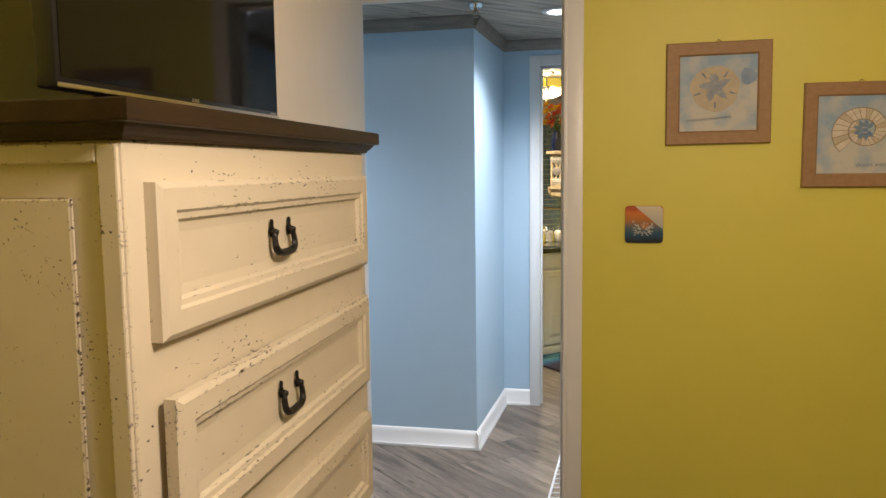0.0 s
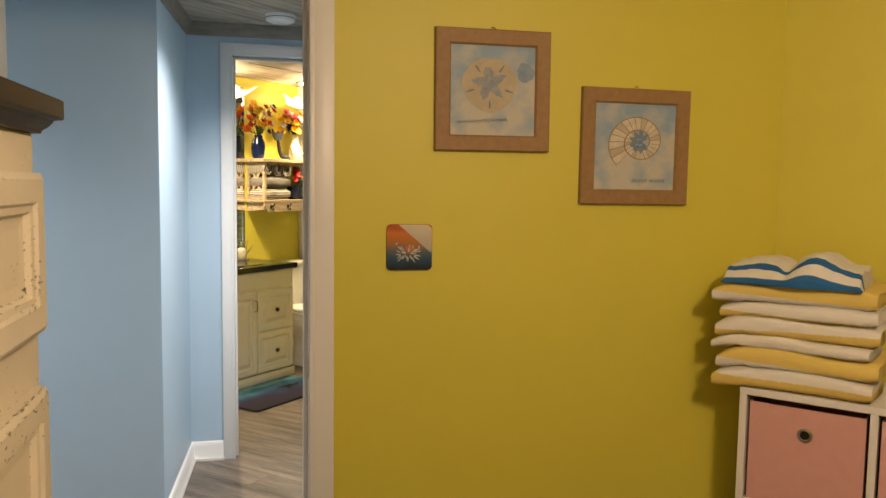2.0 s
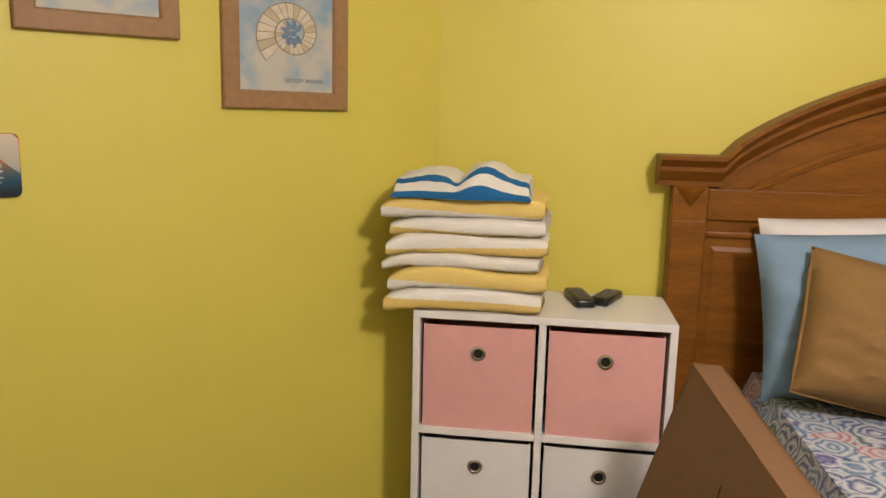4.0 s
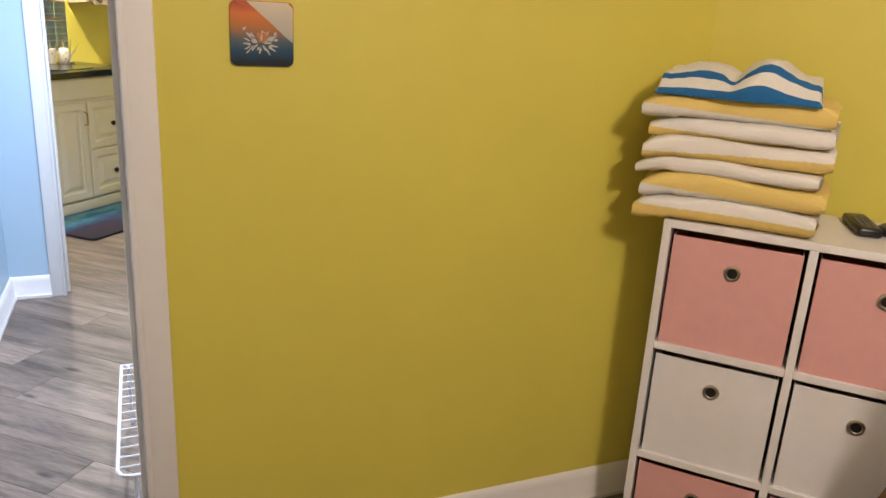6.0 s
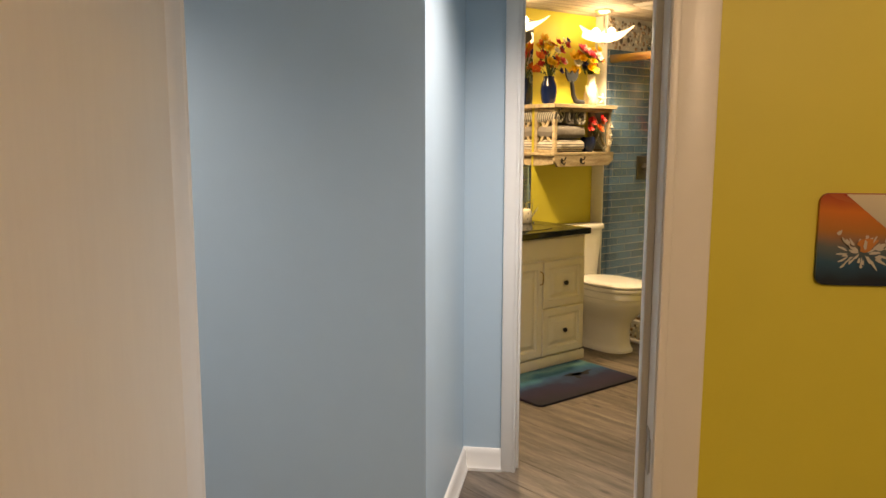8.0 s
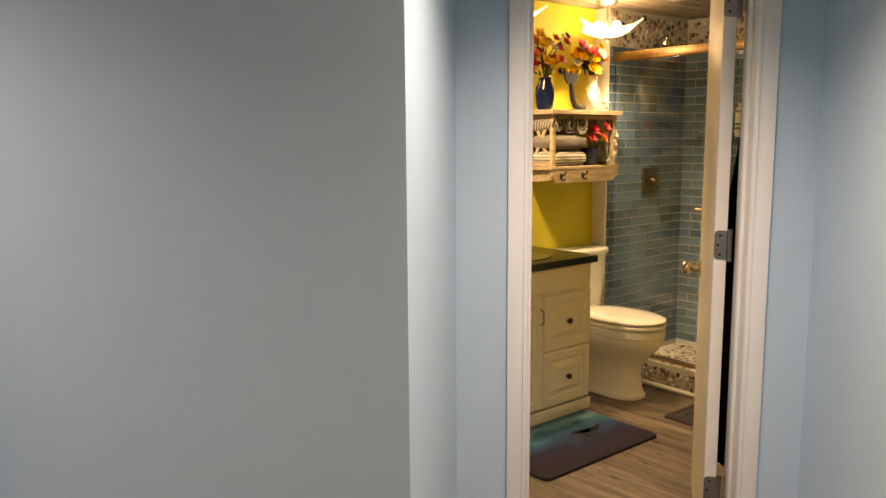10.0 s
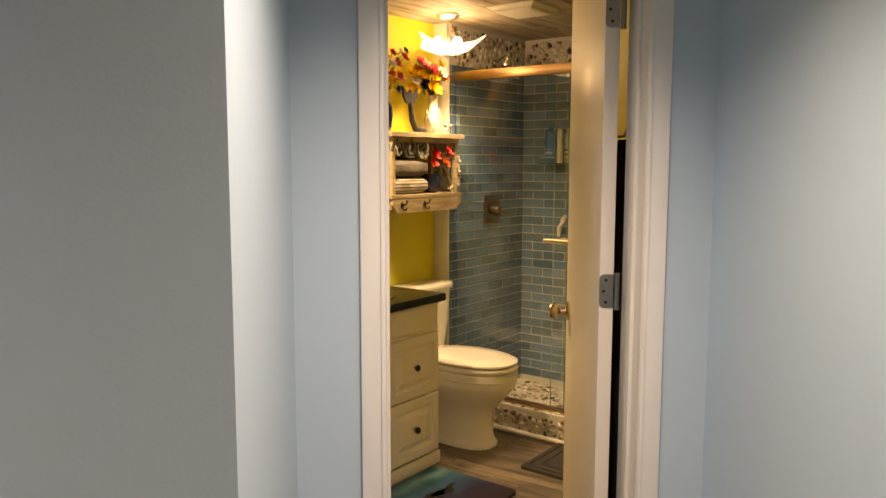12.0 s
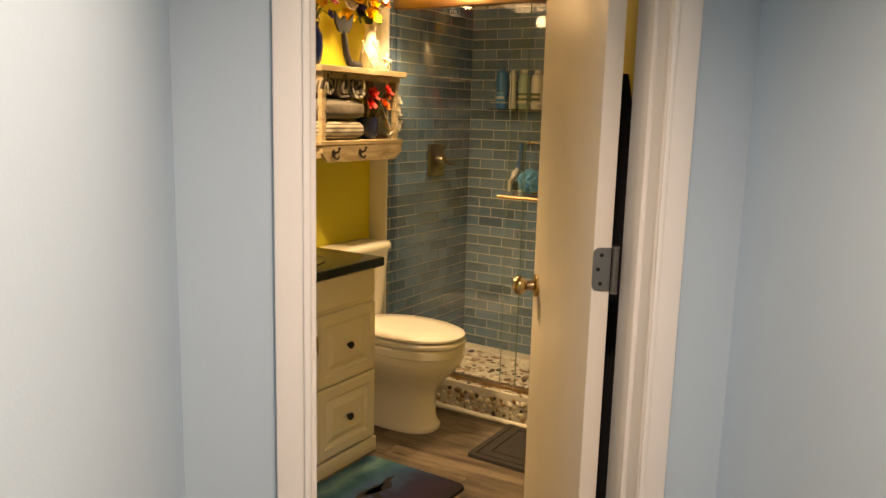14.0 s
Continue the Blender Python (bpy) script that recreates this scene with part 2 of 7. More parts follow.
TERRYGREY = material("grey_terry", (0.19, 0.17, 0.155), 0.95, vary=0.2, scale=60, bump=0.9, bump_scale=300)
CARDBOARD = material("brown_cardboard", (0.20, 0.105, 0.042), 0.75, vary=0.18, scale=5, bump=0.1)
TILE = material("blue_glass_tile", (0.135, 0.235, 0.345), 0.26, second=(0.06, 0.112, 0.175), scale=7, bump=0.2, bump_scale=26, random_tint=0.28)
GROUT = material("pale_grout", (0.57, 0.56, 0.53), 0.85, vary=0.1, scale=40)
MIRROR = material("mirror_silver", (0.92, 0.92, 0.92), 0.01, 1.0, vary=0.0)
PANE = glass("clear_glass", (0.97, 0.99, 0.98))
BULB = glowing("lit_bulb", (1.0, 0.78, 0.48), 14)
LED = glowing("lit_downlight", (0.9, 0.95, 1.0), 9)

# ---- building tools ----


def box(bm, x0, x1, y0, y1, z0, z1, bevel=0.0, m=None, segments=2):
    made = bmesh.ops.create_cube(bm, size=1.0)
    vs = made["verts"]
    for v in vs:
        v.co = Vector((x0 + (v.co.x + 0.5) * (x1 - x0), y0 + (v.co.y + 0.5) * (y1 - y0), z0 + (v.co.z + 0.5) * (z1 - z0)))
    if bevel:
        edges = list({e for v in vs for e in v.link_edges})
        res = bmesh.ops.bevel(bm, geom=edges, offset=bevel, segments=segments, affect="EDGES", profile=0.5)
        vs = list({v for f in res["faces"] for v in f.verts} | {v for v in vs if v.is_valid})
    if m is not None:
        bmesh.ops.transform(bm, matrix=m, verts=[v for v in vs if v.is_valid])
    return vs


def cyl(bm, r, h, m, segments=20, r2=None):
    made = bmesh.ops.create_cone(bm, cap_ends=True, segments=segments, radius1=r, radius2=r if r2 is None else r2, depth=h, matrix=m)
    return made["verts"]


def ball(bm, r, m, seg=16):
    return bmesh.ops.create_uvsphere(bm, u_segments=seg, v_segments=max(6, seg // 2), radius=r, matrix=m)["verts"]


def lathe(bm, profile, seg=28, m=Matrix.Identity(4)):
    """Turns a profile of (radius, height) about z."""
    rings = []
    for r, z in profile:
        rings.append([bm.verts.new(m @ Vector((r * math.cos(2 * math.pi * i / seg), r * math.sin(2 * math.pi * i / seg), z))) for i in range(seg)])
    for a, b in zip(rings, rings[1:]):
        for i in range(seg):
            j = (i + 1) % seg
            bm.faces.new((a[i], a[j], b[j], b[i]))
    for ring, flip in ((rings[0], True), (rings[-1], False)):
        f = bm.faces.new(ring)
        if flip:
            f.normal_flip()
    return rings


def loft(bm, rings, close=True):
    """Skins rings of points of one length; caps the ends."""
    made = [[bm.verts.new(p) for p in ring] for ring in rings]
    n = len(made[0])
    for a, b in zip(made, made[1:]):
        for i in range(n):
            j = (i + 1) % n
            bm.faces.new((a[i], a[j], b[j], b[i]))
    if close:
        bm.faces.new(made[0][::-1])
        bm.faces.new(made[-1])
    bmesh.ops.recalc_face_normals(bm, faces=bm.faces[:])
    return made


def tube(bm, pts, r, seg=8):
    """A round bar along the points."""
    pts = [Vector(p) for p in pts]
    rings = []
    for i, p in enumerate(pts):
        d = (pts[min(i + 1, len(pts) - 1)] - pts[max(i - 1, 0)]).normalized()
        up = Vector((0, 0, 1)) if abs(d.z) < 0.95 else Vector((1, 0, 0))
        a = d.cross(up).normalized()
        b = a.cross(d)
        rr = r(i / (len(pts) - 1)) if callable(r) else r
        rings.append([p + (a * math.cos(k * 2 * math.pi / seg) + b * math.sin(k * 2 * math.pi / seg)) * rr for k in range(seg)])
    loft(bm, rings)


def mesh(name, bm, mat, smooth=True):
    me = bpy.data.meshes.new(name)
    bm.to_mesh(me)
    bm.free()
    for mm in (mat if isinstance(mat, (list, tuple)) else [mat]):
        me.materials.append(mm)
    if smooth:
        for p in me.polygons:
            p.use_smooth = True
        me.set_sharp_from_angle(angle=radians(38))
    return me


def part(name, bm, mat, parent, label="", smooth=True):
    ob = new(name, mesh(name, bm, mat, smooth))
    ob.parent = parent
    if label:
        ob["label"] = label
    return ob


def thing(name, m, label, category, group="", kind=""):
    ob = new(name)
    ob.empty_display_size = 0.05
    ob.matrix_world = m
    return tagged(ob, label, category, group, kind)


def solid(name, bm, mat, label, category, m=Matrix.Identity(4), kind="", group=""):
    ob = new(name, mesh(name, bm, mat))
    ob.matrix_world = m
    return tagged(ob, label, category, group, kind)


def slab(name, pts, z0, z1, mat, label, category, kind="structure", cut=()):
    """A prism over the plan points."""
    bm = bmesh.new()
    lo = [bm.verts.new((x, y, z0)) for x, y in pts]
    hi = [bm.verts.new((x, y, z1)) for x, y in pts]
    bm.faces.new(lo[::-1])
    bm.faces.new(hi)
    for i in range(len(pts)):
        j = (i + 1) % len(pts)
        bm.faces.new((lo[i], lo[j], hi[j], hi[i]))
    bmesh.ops.recalc_face_normals(bm, faces=bm.faces[:])
    return solid(name, bm, mat, label, category, kind=kind)


def wall(name, a, b, thick, mat, label, z1=CEIL + 0.05):
    """A wall whose seen face runs from a to b; its thickness lies to the left of that way."""
    a, b = Vector((*a, 0)), Vector((*b, 0))
    d = (b - a).normalized()
    n = Vector((-d.y, d.x, 0)) * thick
    pts = [a, b, b + n, a + n]
    return slab(name, [(p.x, p.y) for p in pts], 0, z1, mat, label, "wall")


def profile_run(bm, a, b, prof, side=1):
    """Extrudes a profile of (out, height) from a to b in plan; out goes to the right of the way."""
    a, b = Vector((*a, 0)), Vector((*b, 0))
    d = (b - a).normalized()
    n = Vector((d.y, -d.x, 0)) * side
    loft(bm, [[p + n * o + Vector((0, 0, z)) for o, z in prof] for p in (a, b)])


BASEPROF = [(0, 0), (0.022, 0), (0.022, 0.012), (0.014, 0.022), (0.013, 0.075), (0.008, 0.089), (0.003, 0.096), (0, 0.098)]
SHOE = []

# ---- rooms ----
YW = 3.58           # face of the yellow bedroom wall
HB = 3.70           # its other face, towards the hall
DX0, DX1 = 0.076, 0.808  # bedroom doorway
HF = 4.795          # hall face of the blue block
BX, BXB = 0.297, 0.333  # its end, near and far corner
DW0, DW1 = 5.605, 5.725  # wall with the bathroom door
OX0, OX1 = 0.552, 1.195  # bathroom doorway
RX = 1.385          # hall wall beside the bathroom door
HEAD = 2.045        # door heads
AX, AY = 2.183, 3.58  # corner of the bedroom's slanting wall
ANG = -48.0
ca, sa = math.cos(radians(ANG)), math.sin(radians(ANG))


def slant(along, out):
    """Plan of the slanting bedroom wall: along it from the corner, and out into the room."""
    return AX + along * ca + out * sa, AY + along * sa - out * ca


FLOOR = solid("floor", (lambda b: (box(b, -2.2, 6.5, -2.0, 10.5, -0.1, -0.006), b)[1])(bmesh.new()), SUBFLOOR, "grey weathered wood-look plank floor", "floor", kind="structure")

wall("wall_bedroom_door_left", (-0.10, YW), (DX0 - 0.02, YW), HB - YW, YELLOW, "yellow painted bedroom wall")
wall("wall_bedroom_pictures", (DX1 + 0.02, YW), (AX + 0.15, YW), HB - YW - 0.006, YELLOW, "yellow painted bedroom wall with two framed prints")
slab("wall_bedroom_over_door", [(DX0 - 0.02, YW), (DX1 + 0.02, YW), (DX1 + 0.02, HB - 0.006), (DX0 - 0.02, HB - 0.006)], HEAD, CEIL + 0.05, YELLOW, "yellow painted wall over the doorway", "wall")
far = slant(3.9, 0)
wall("wall_bedroom_headboard", (AX, AY), far, 0.12, YELLOW, "yellow painted wall behind the bed")
wall("wall_bedroom_east", far, (far[0], -1.6), 0.12, YELLOW, "yellow painted bedroom wall")
wall("wall_bedroom_south", (far[0], -1.6), (-0.10, -1.6), 0.12, YELLOW, "yellow painted bedroom wall")
wall("wall_bedroom_west", (-0.10, -1.6), (-0.10, HB), 0.12, YELLOW, "yellow painted bedroom wall beside the chest")
slab("ceiling_bedroom", [(-0.3, -1.8), (5.2, -1.8), (5.2, HB - 0.06), (-0.3, HB - 0.06)], CEIL + 0.05, CEIL + 0.15, CEILING, "pale painted bedroom ceiling", "ceiling")

# hall faces of the bedroom wall, and the hall round the blue block
wall("wall_hall_south", (RX, HB), (DX1 + 0.02, HB), 0.006, BLUE, "pale blue painted hall wall")
wall("wall_hall_south_left", (DX0 - 0.02, HB), (-1.6, HB), 0.006, BLUE, "pale blue painted hall wall")
wall("wall_hall_end", (-1.6, HB), (-1.6, HF), 0.1, BLUE, "pale blue painted hall end wall")
wall("wall_hall_east", (RX, DW0 + 0.05), (RX, HB), 0.1, BLUE, "pale blue painted hall wall")
slab("wall_hall_block", [(-1.7, HF), (BX, HF), (BXB, DW0 + 0.05), (-1.7, DW0 + 0.05)], 0, CEIL + 0.05, BLUE, "pale blue painted corner of the hall", "wall")
wall("wall_bath_door_left", (BXB - 0.012, DW0), (OX0 - 0.02, DW0), 0.06, BLUE, "pale blue painted wall beside the bathroom door")
wall("wall_bath_door_right", (OX1 + 0.02, DW0), (RX, DW0), 0.06, BLUE, "pale blue painted wall beside the bathroom door")
slab("wall_bath_over_door", [(OX0 - 0.02, DW0), (OX1 + 0.02, DW0), (OX1 + 0.02, DW0 + 0.06), (OX0 - 0.02, DW0 + 0.06)], HEAD, CEIL + 0.05, BLUE, "pale blue painted wall over the bathroom door", "wall")

# bathroom
WW, TW, BU, RW = 5.03, 4.93, 7.21, 3.55  # basin wall, tiled wall, shower's back, far side
wall("wall_bath_south_left", (OX0 - 0.02, DW1), (-1.45, DW1), 0.06, YELLOW, "yellow painted bathroom wall")
wall("wall_bath_south_right", (1.43, DW1), (OX1 + 0.02, DW1), 0.06, YELLOW, "yellow painted bathroom wall")
slab("wall_bath_south_over_door", [(OX0 - 0.02, DW1 - 0.058), (OX1 + 0.02, DW1 - 0.058), (OX1 + 0.02, DW1), (OX0 - 0.02, DW1)], HEAD, CEIL + 0.05, YELLOW, "yellow painted wall over the bathroom door", "wall")
p0 = (DW1 - WW / S, DW1)
wall("wall_bath_basin", p0, bath(6.42, WW), 0.1, YELLOW, "yellow painted wall behind basin and toilet")
q0 = (1.43, 1.43 + RW / S)
wall("wall_bath_east", q0, (1.43, DW1), 0.1, YELLOW, "yellow painted bathroom wall behind the door")
wall("wall_bath_southeast", bath(6.41, RW), q0, 0.1, YELLOW, "yellow painted bathroom wall")

# floor boards, laid at 45 degrees through hall and bathroom
def board_mesh(l, w, h=0.006):
    bm = bmesh.new()
    box(bm, 0, l, 0, w, -h, 0, 0.0012, segments=1)
    return mesh("plank", bm, FLOORWOOD, False)


def inside(x, y):
    if y < HB + 0.1:
        return -0.2 < x < 4.9 and y > -1.7 and (x - AX) * -sa + (y - AY) * ca < 0.12
    if y < DW0:
        return -0.8 < x < RX + 0.1
    return -0.6 < x < 2.6 and y < 8.2


rng = random.Random(4)
PL, PWID = 1.2, 0.178
shared = board_mesh(PL - 0.001, PWID - 0.0012)
count = 0
dirv = Vector((math.cos(radians(-42)), math.sin(radians(-42)), 0))
nrm = Vector((-dirv.y, dirv.x, 0))
for row in range(-6, 60):
    shift = rng.uniform(0, PL)
    for k in range(-9, 6):
        p = dirv * (k * PL + shift) + nrm * (row * PWID)
        mid = p + dirv * PL * 0.5
        ends = [p + dirv * (PL * f) for f in (0.02, 0.25, 0.5, 0.75, 0.98)]
        if any(inside(e.x, e.y) for e in ends):
            ob = new("plank", shared)
            ob.matrix_world = pose(p.x, p.y, 0.0, 0, 0, -42)
            ob.parent = FLOOR
            count += 1


def boards(name, u0, u1, w0, w1, z, width, mat, label, ang=45.0, clip=None):
    """A boarded ceiling in one mesh; the boards run along u."""
    bm = bmesh.new()
    r = random.Random(len(name))
    w = w0
    while w < w1:
        u = u0 - r.uniform(0, 1.8)
        while u < u1:
            l = r.uniform(1.6, 2.6)
            box(bm, u, u + l - 0.003, w, w + width - 0.004, z + r.uniform(0, 0.0015), z + 0.02)
            u += l
        w += width
    ob = solid(name, bm, mat, label, "ceiling", pose(0, 0, 0, 0, 0, ang), kind="structure")
    return ob


# boarded ceilings of hall and bathroom
boards("ceiling_hall", 1.2, 5.0, 1.5, 4.9, CEIL, 0.14, CEILWOOD, "boarded grey whitewashed wooden ceiling")
boards("ceiling_bathroom", 3.6, 7.4, 2.6, 5.2, CEIL + 0.003, 0.14, CEILWOOD, "boarded whitewashed wooden ceiling")
slab("ceiling_slab", [(-2.2, HB - 0.055), (5.0, HB - 0.055), (5.0, 10.5), (-2.2, 10.5)], CEIL + 0.051, CEIL + 0.12, SUBFLOOR, "dark slab over the ceiling boards", "ceiling")

# crown boards, skirting boards
CROWNPROF = [(0, CEIL - 0.062), (0.006, CEIL - 0.062), (0.03, CEIL - 0.02), (0.03, CEIL), (0, CEIL)]
for i, (a, b, base, crown) in enumerate((
        ((-1.6, HF), (BX, HF), True, True), ((BX, HF), (BXB, DW0), True, True), ((BXB, DW0), (OX0 - 0.06, DW0), True, True),
        ((OX1 + 0.06, DW0), (RX, DW0), True, True), ((RX, DW0), (RX, HB), True, True), ((OX0 - 0.06, DW0), (OX1 + 0.06, DW0), False, True))):
    if base:
        bm = bmesh.new()
        d = (Vector(b) - Vector(a)).normalized()
        ext = 0.022 if i == 0 else 0
        st = 0.022 if i == 1 else 0
        profile_run(bm, Vector(a) - d * st, Vector(b) + d * ext, BASEPROF)
        solid("baseboard", bm, WHITE, "white moulded skirting board", "baseboard", kind="structure")
    if crown:
        bm = bmesh.new()
        profile_run(bm, a, b, CROWNPROF)
        solid("trim", bm, CROWN, "weathered grey wood crown board", "trim", kind="structure")
bm = bmesh.new()
profile_run(bm, (DX1 + 0.075, YW), (AX, YW), BASEPROF)
solid("baseboard", bm, WHITE, "white moulded skirting board", "baseboard", kind="structure")
bm = bmesh.new()
profile_run(bm, (AX, AY), far, BASEPROF)
solid("baseboard", bm, WHITE, "white moulded skirting board", "baseboard", kind="structure")


def casing(name, x0, x1, y, out, width, label, z=HEAD):
    """Flat door casing with a stepped edge round an opening in a wall along x."""
    for nm, (a, b, c, d) in (("left", (x0 - width, x0, 0, z + width)), ("right", (x1, x1 + width, 0, z + width)), ("head", (x0, x1, z, z + width))):
        bm = bmesh.new()
        ya, yb = sorted((y, y + out))
        box(bm, a, b, ya, yb, c, d, 0.003)
        yc, yd = sorted((y + out, y + out * 1.35))
        if nm == "head":
            box(bm, a - 0.002, b + 0.002, yc, yd, c + 0.002, c + 0.014, 0.002)
        else:
            e = (b - 0.014, b - 0.002) if nm == "left" else (a + 0.002, a + 0.014)
            box(bm, *e, yc, yd, c, z, 0.002)
        solid("trim", bm, WHITE, label, "door casing", kind="structure")


def jambs(x0, x1, y0, y1, label, stop_y):
    for a, b, c, d in ((x0 - 0.019, x0, 0, HEAD), (x1, x1 + 0.019, 0, HEAD), (x0 - 0.019, x1 + 0.019, HEAD, HEAD + 0.019)):
        bm = bmesh.new()
        box(bm, a, b, y0 - 0.002, y1 + 0.002, c, d, 0.002)
        solid("trim", bm, WHITE, label, "door jamb", kind="structure")
    for a, b, c, d in ((x0, x0 + 0.011, 0, HEAD), (x1 - 0.011, x1, 0, HEAD), (x0 + 0.011, x1 - 0.011, HEAD - 0.011, HEAD)):
        bm = bmesh.new()
        box(bm, a, b, stop_y, stop_y + 0.034, c, d, 0.002)
        solid("trim", bm, WHITE, label, "door stop", kind="structure")


casing("bedroom", DX0, DX1, YW, -0.014, 0.065, "white painted door casing")
casing("bedroom_hall", DX0, DX1, HB, 0.014, 0.065, "white painted door casing")
jambs(DX0, DX1, YW, HB, "white painted door jamb", YW + 0.045)
casing("bathroom", OX0, OX1, DW0, -0.016, 0.062, "white painted casing of the bathroom door")
jambs(OX0, OX1, DW0, DW1, "white painted bathroom door jamb", DW0 + 0.03)

# ---- bedroom things ----


def striped(name, a, b, axis, period, share=0.5):
    """Bands across an axis, given by its number or as weights of x, y and z."""
    m = material(name, a, 0.95, vary=0.1, scale=50, bump=0.8, bump_scale=300)
    nt = m.node_tree
    bs_ = nt.nodes["Principled BSDF"]
    was = bs_.inputs["Base Color"].links[0].from_socket
    tc = nt.nodes.new("ShaderNodeTexCoord")
    sp_ = nt.nodes.new("ShaderNodeVectorMath")
    sp_.operation = "DOT_PRODUCT"
    nt.links.new(tc.outputs["Object"], sp_.inputs[0])
    sp_.inputs[1].default_value = axis if isinstance(axis, tuple) else tuple(float(i == axis) for i in range(3))
    md = nt.nodes.new("ShaderNodeMath")
    md.operation = "PINGPONG"
    md.inputs[1].default_value = period / 2
    nt.links.new(sp_.outputs["Value"], md.inputs[0])
    lt = nt.nodes.new("ShaderNodeMath")
    lt.operation = "LESS_THAN"
    lt.inputs[1].default_value = period / 2 * share
    nt.links.new(md.outputs[0], lt.inputs[0])
    mx = nt.nodes.new("ShaderNodeMix")
    mx.data_type = "RGBA"
    nt.links.new(lt.outputs[0], mx.inputs[0])
    nt.links.new(was, mx.inputs[6])
    mx.inputs[7].default_value = (*b, 1)
    nt.links.new(mx.outputs[2], bs_.inputs["Base Color"])
    return m




def drawer_front(parent, name, x, y0, y1, z0, z1, t=0.022, label=""):
    """A drawer front that looks along +x: a proud frame of mitred rails round a sunken panel."""
    bm = bmesh.new()
    fw = 0.036
    rings = []
    for inset, depth in ((0, 0), (0, t * 0.75), (0.008, t), (fw, t), (fw + 0.004, t * 0.8), (fw + 0.012, t * 0.75), (fw + 0.016, t * 0.42), (fw + 0.03, t * 0.34)):
        rings.append([Vector((x + depth, a, b)) for a, b in ((y0 + inset, z0 + inset), (y1 - inset, z0 + inset), (y1 - inset, z1 - inset), (y0 + inset, z1 - inset))])
    loft(bm, rings)
    return part(name, bm, CREAM, parent, label, smooth=False)


def iron_pull(parent, x, y, z, w=0.07):
    bm = bmesh.new()
    for s in (-1, 1):
        yy = y + s * w / 2
        rings = []
        for k, (r, dz) in enumerate(((0.001, 0.021), (0.004, 0.016), (0.002, 0.011), (0.006, 0.005), (0.006, -0.003), (0.004, -0.007), (0.001, -0.009))):
            rings.append([Vector((x + 0.002 + (0.004 if abs(a) < 2 else 0), yy + r * math.cos(a * math.pi / 4), z + dz + r * 0.4 * math.sin(a * math.pi / 4))) for a in range(8)])
        loft(bm, rings)
        cyl(bm, 0.004, 0.015, pose(x + 0.008, yy, z, 0, 90, 0), 10)
        ball(bm, 0.006, pose(x + 0.010, yy, z), 10)
    pts = []
    for i in range(21):
        th = math.pi * i / 20
        c, q = math.cos(th), math.sin(th)
        yy = y - math.copysign(abs(c) ** 0.5, c) * w / 2 * (1 + 0.3 * q ** 0.6)
        pts.append((x + 0.010 + 0.004 * q, yy, z - 0.036 * q ** 0.75))
    tube(bm, pts, lambda f: 0.0048 + 0.0018 * math.sin(f * math.pi), 8)
    return part("handle", bm, IRON, parent, "black wrought iron drop handle")


def chest_of_drawers():
    root = thing("chest_of_drawers", pose(0.17, 2.235, 0), "tall distressed cream painted chest of drawers with dark wooden top", "chest")
    fx, x0, y0, y1, top = 0.405 - 0.17, -0.26, -0.478, 0.425, 1.485
    bm = bmesh.new()
    box(bm, x0, fx, y0, y1, 0.08, top, 0.004)
    part("body", bm, CREAM, root, smooth=False)
    for yy in (y0 + 0.001, y1 - 0.03):
        for xx in (x0, fx - 0.05):
            bm = bmesh.new()
            box(bm, xx, xx + 0.05, yy, yy + 0.03, 0, 0.08, 0.003)
            part("foot", bm, CREAM, root, smooth=False)
    # framed side panels
    for side, yy in ((-1, y0), (1, y1)):
        fr = 0.007 * side
        lo, hi = sorted((yy, yy + fr))
        plo, phi = sorted((yy, yy + fr * 0.7))
        for nm, (a, b, c, d) in (("stile", (x0 + 0.002, x0 + 0.03, 0.1, top - 0.004)), ("stile", (fx - 0.03, fx - 0.002, 0.1, top - 0.004)), ("rail", (x0 + 0.03, fx - 0.03, top - 0.028, top - 0.004)), ("rail", (x0 + 0.03, fx - 0.03, 0.1, 0.16))):
            bm = bmesh.new()
            box(bm, a, b, lo, hi, c, d, 0.003)
            part(nm, bm, CREAM, root, smooth=False)
        bm = bmesh.new()
        box(bm, x0 + 0.068, fx - 0.068, plo, phi, 0.21, top - 0.068, 0.004)
        part("side_panel", bm, CREAM, root, smooth=False)
    zs = 1.434
    for k in range(5):
        d = drawer_front(root, "drawer", fx, y0 + 0.04, y1 - 0.035, zs - 0.2 - 0.273 * k, zs - 0.273 * k)
        if k == 1:
            d.location.x = 0.004
            d.rotation_euler.z = radians(0.9)
        iron_pull(d, fx + 0.009, -0.068, zs - 0.088 - 0.273 * k)
    bm = bmesh.new()
    prof = [(0.0, 0.0), (0.008, 0.0), (0.009, 0.004), (0.014, 0.008), (0.019, 0.014), (0.021, 0.018), (0.03, 0.0195), (0.031, 0.022), (0.031, 0.044), (0.028, 0.046)]
    rings = []
    for o, h in prof:
        rings.append([Vector(p) for p in ((x0, y0 - o, top + h), (fx + o, y0 - o, top + h), (fx + o, y1 + o, top + h), (x0, y1 + o, top + h))])
    loft(bm, rings)
    part("top", bm, DARKWOOD, root, "dark stained wooden moulded top", smooth=False)
    return root


chest_of_drawers()


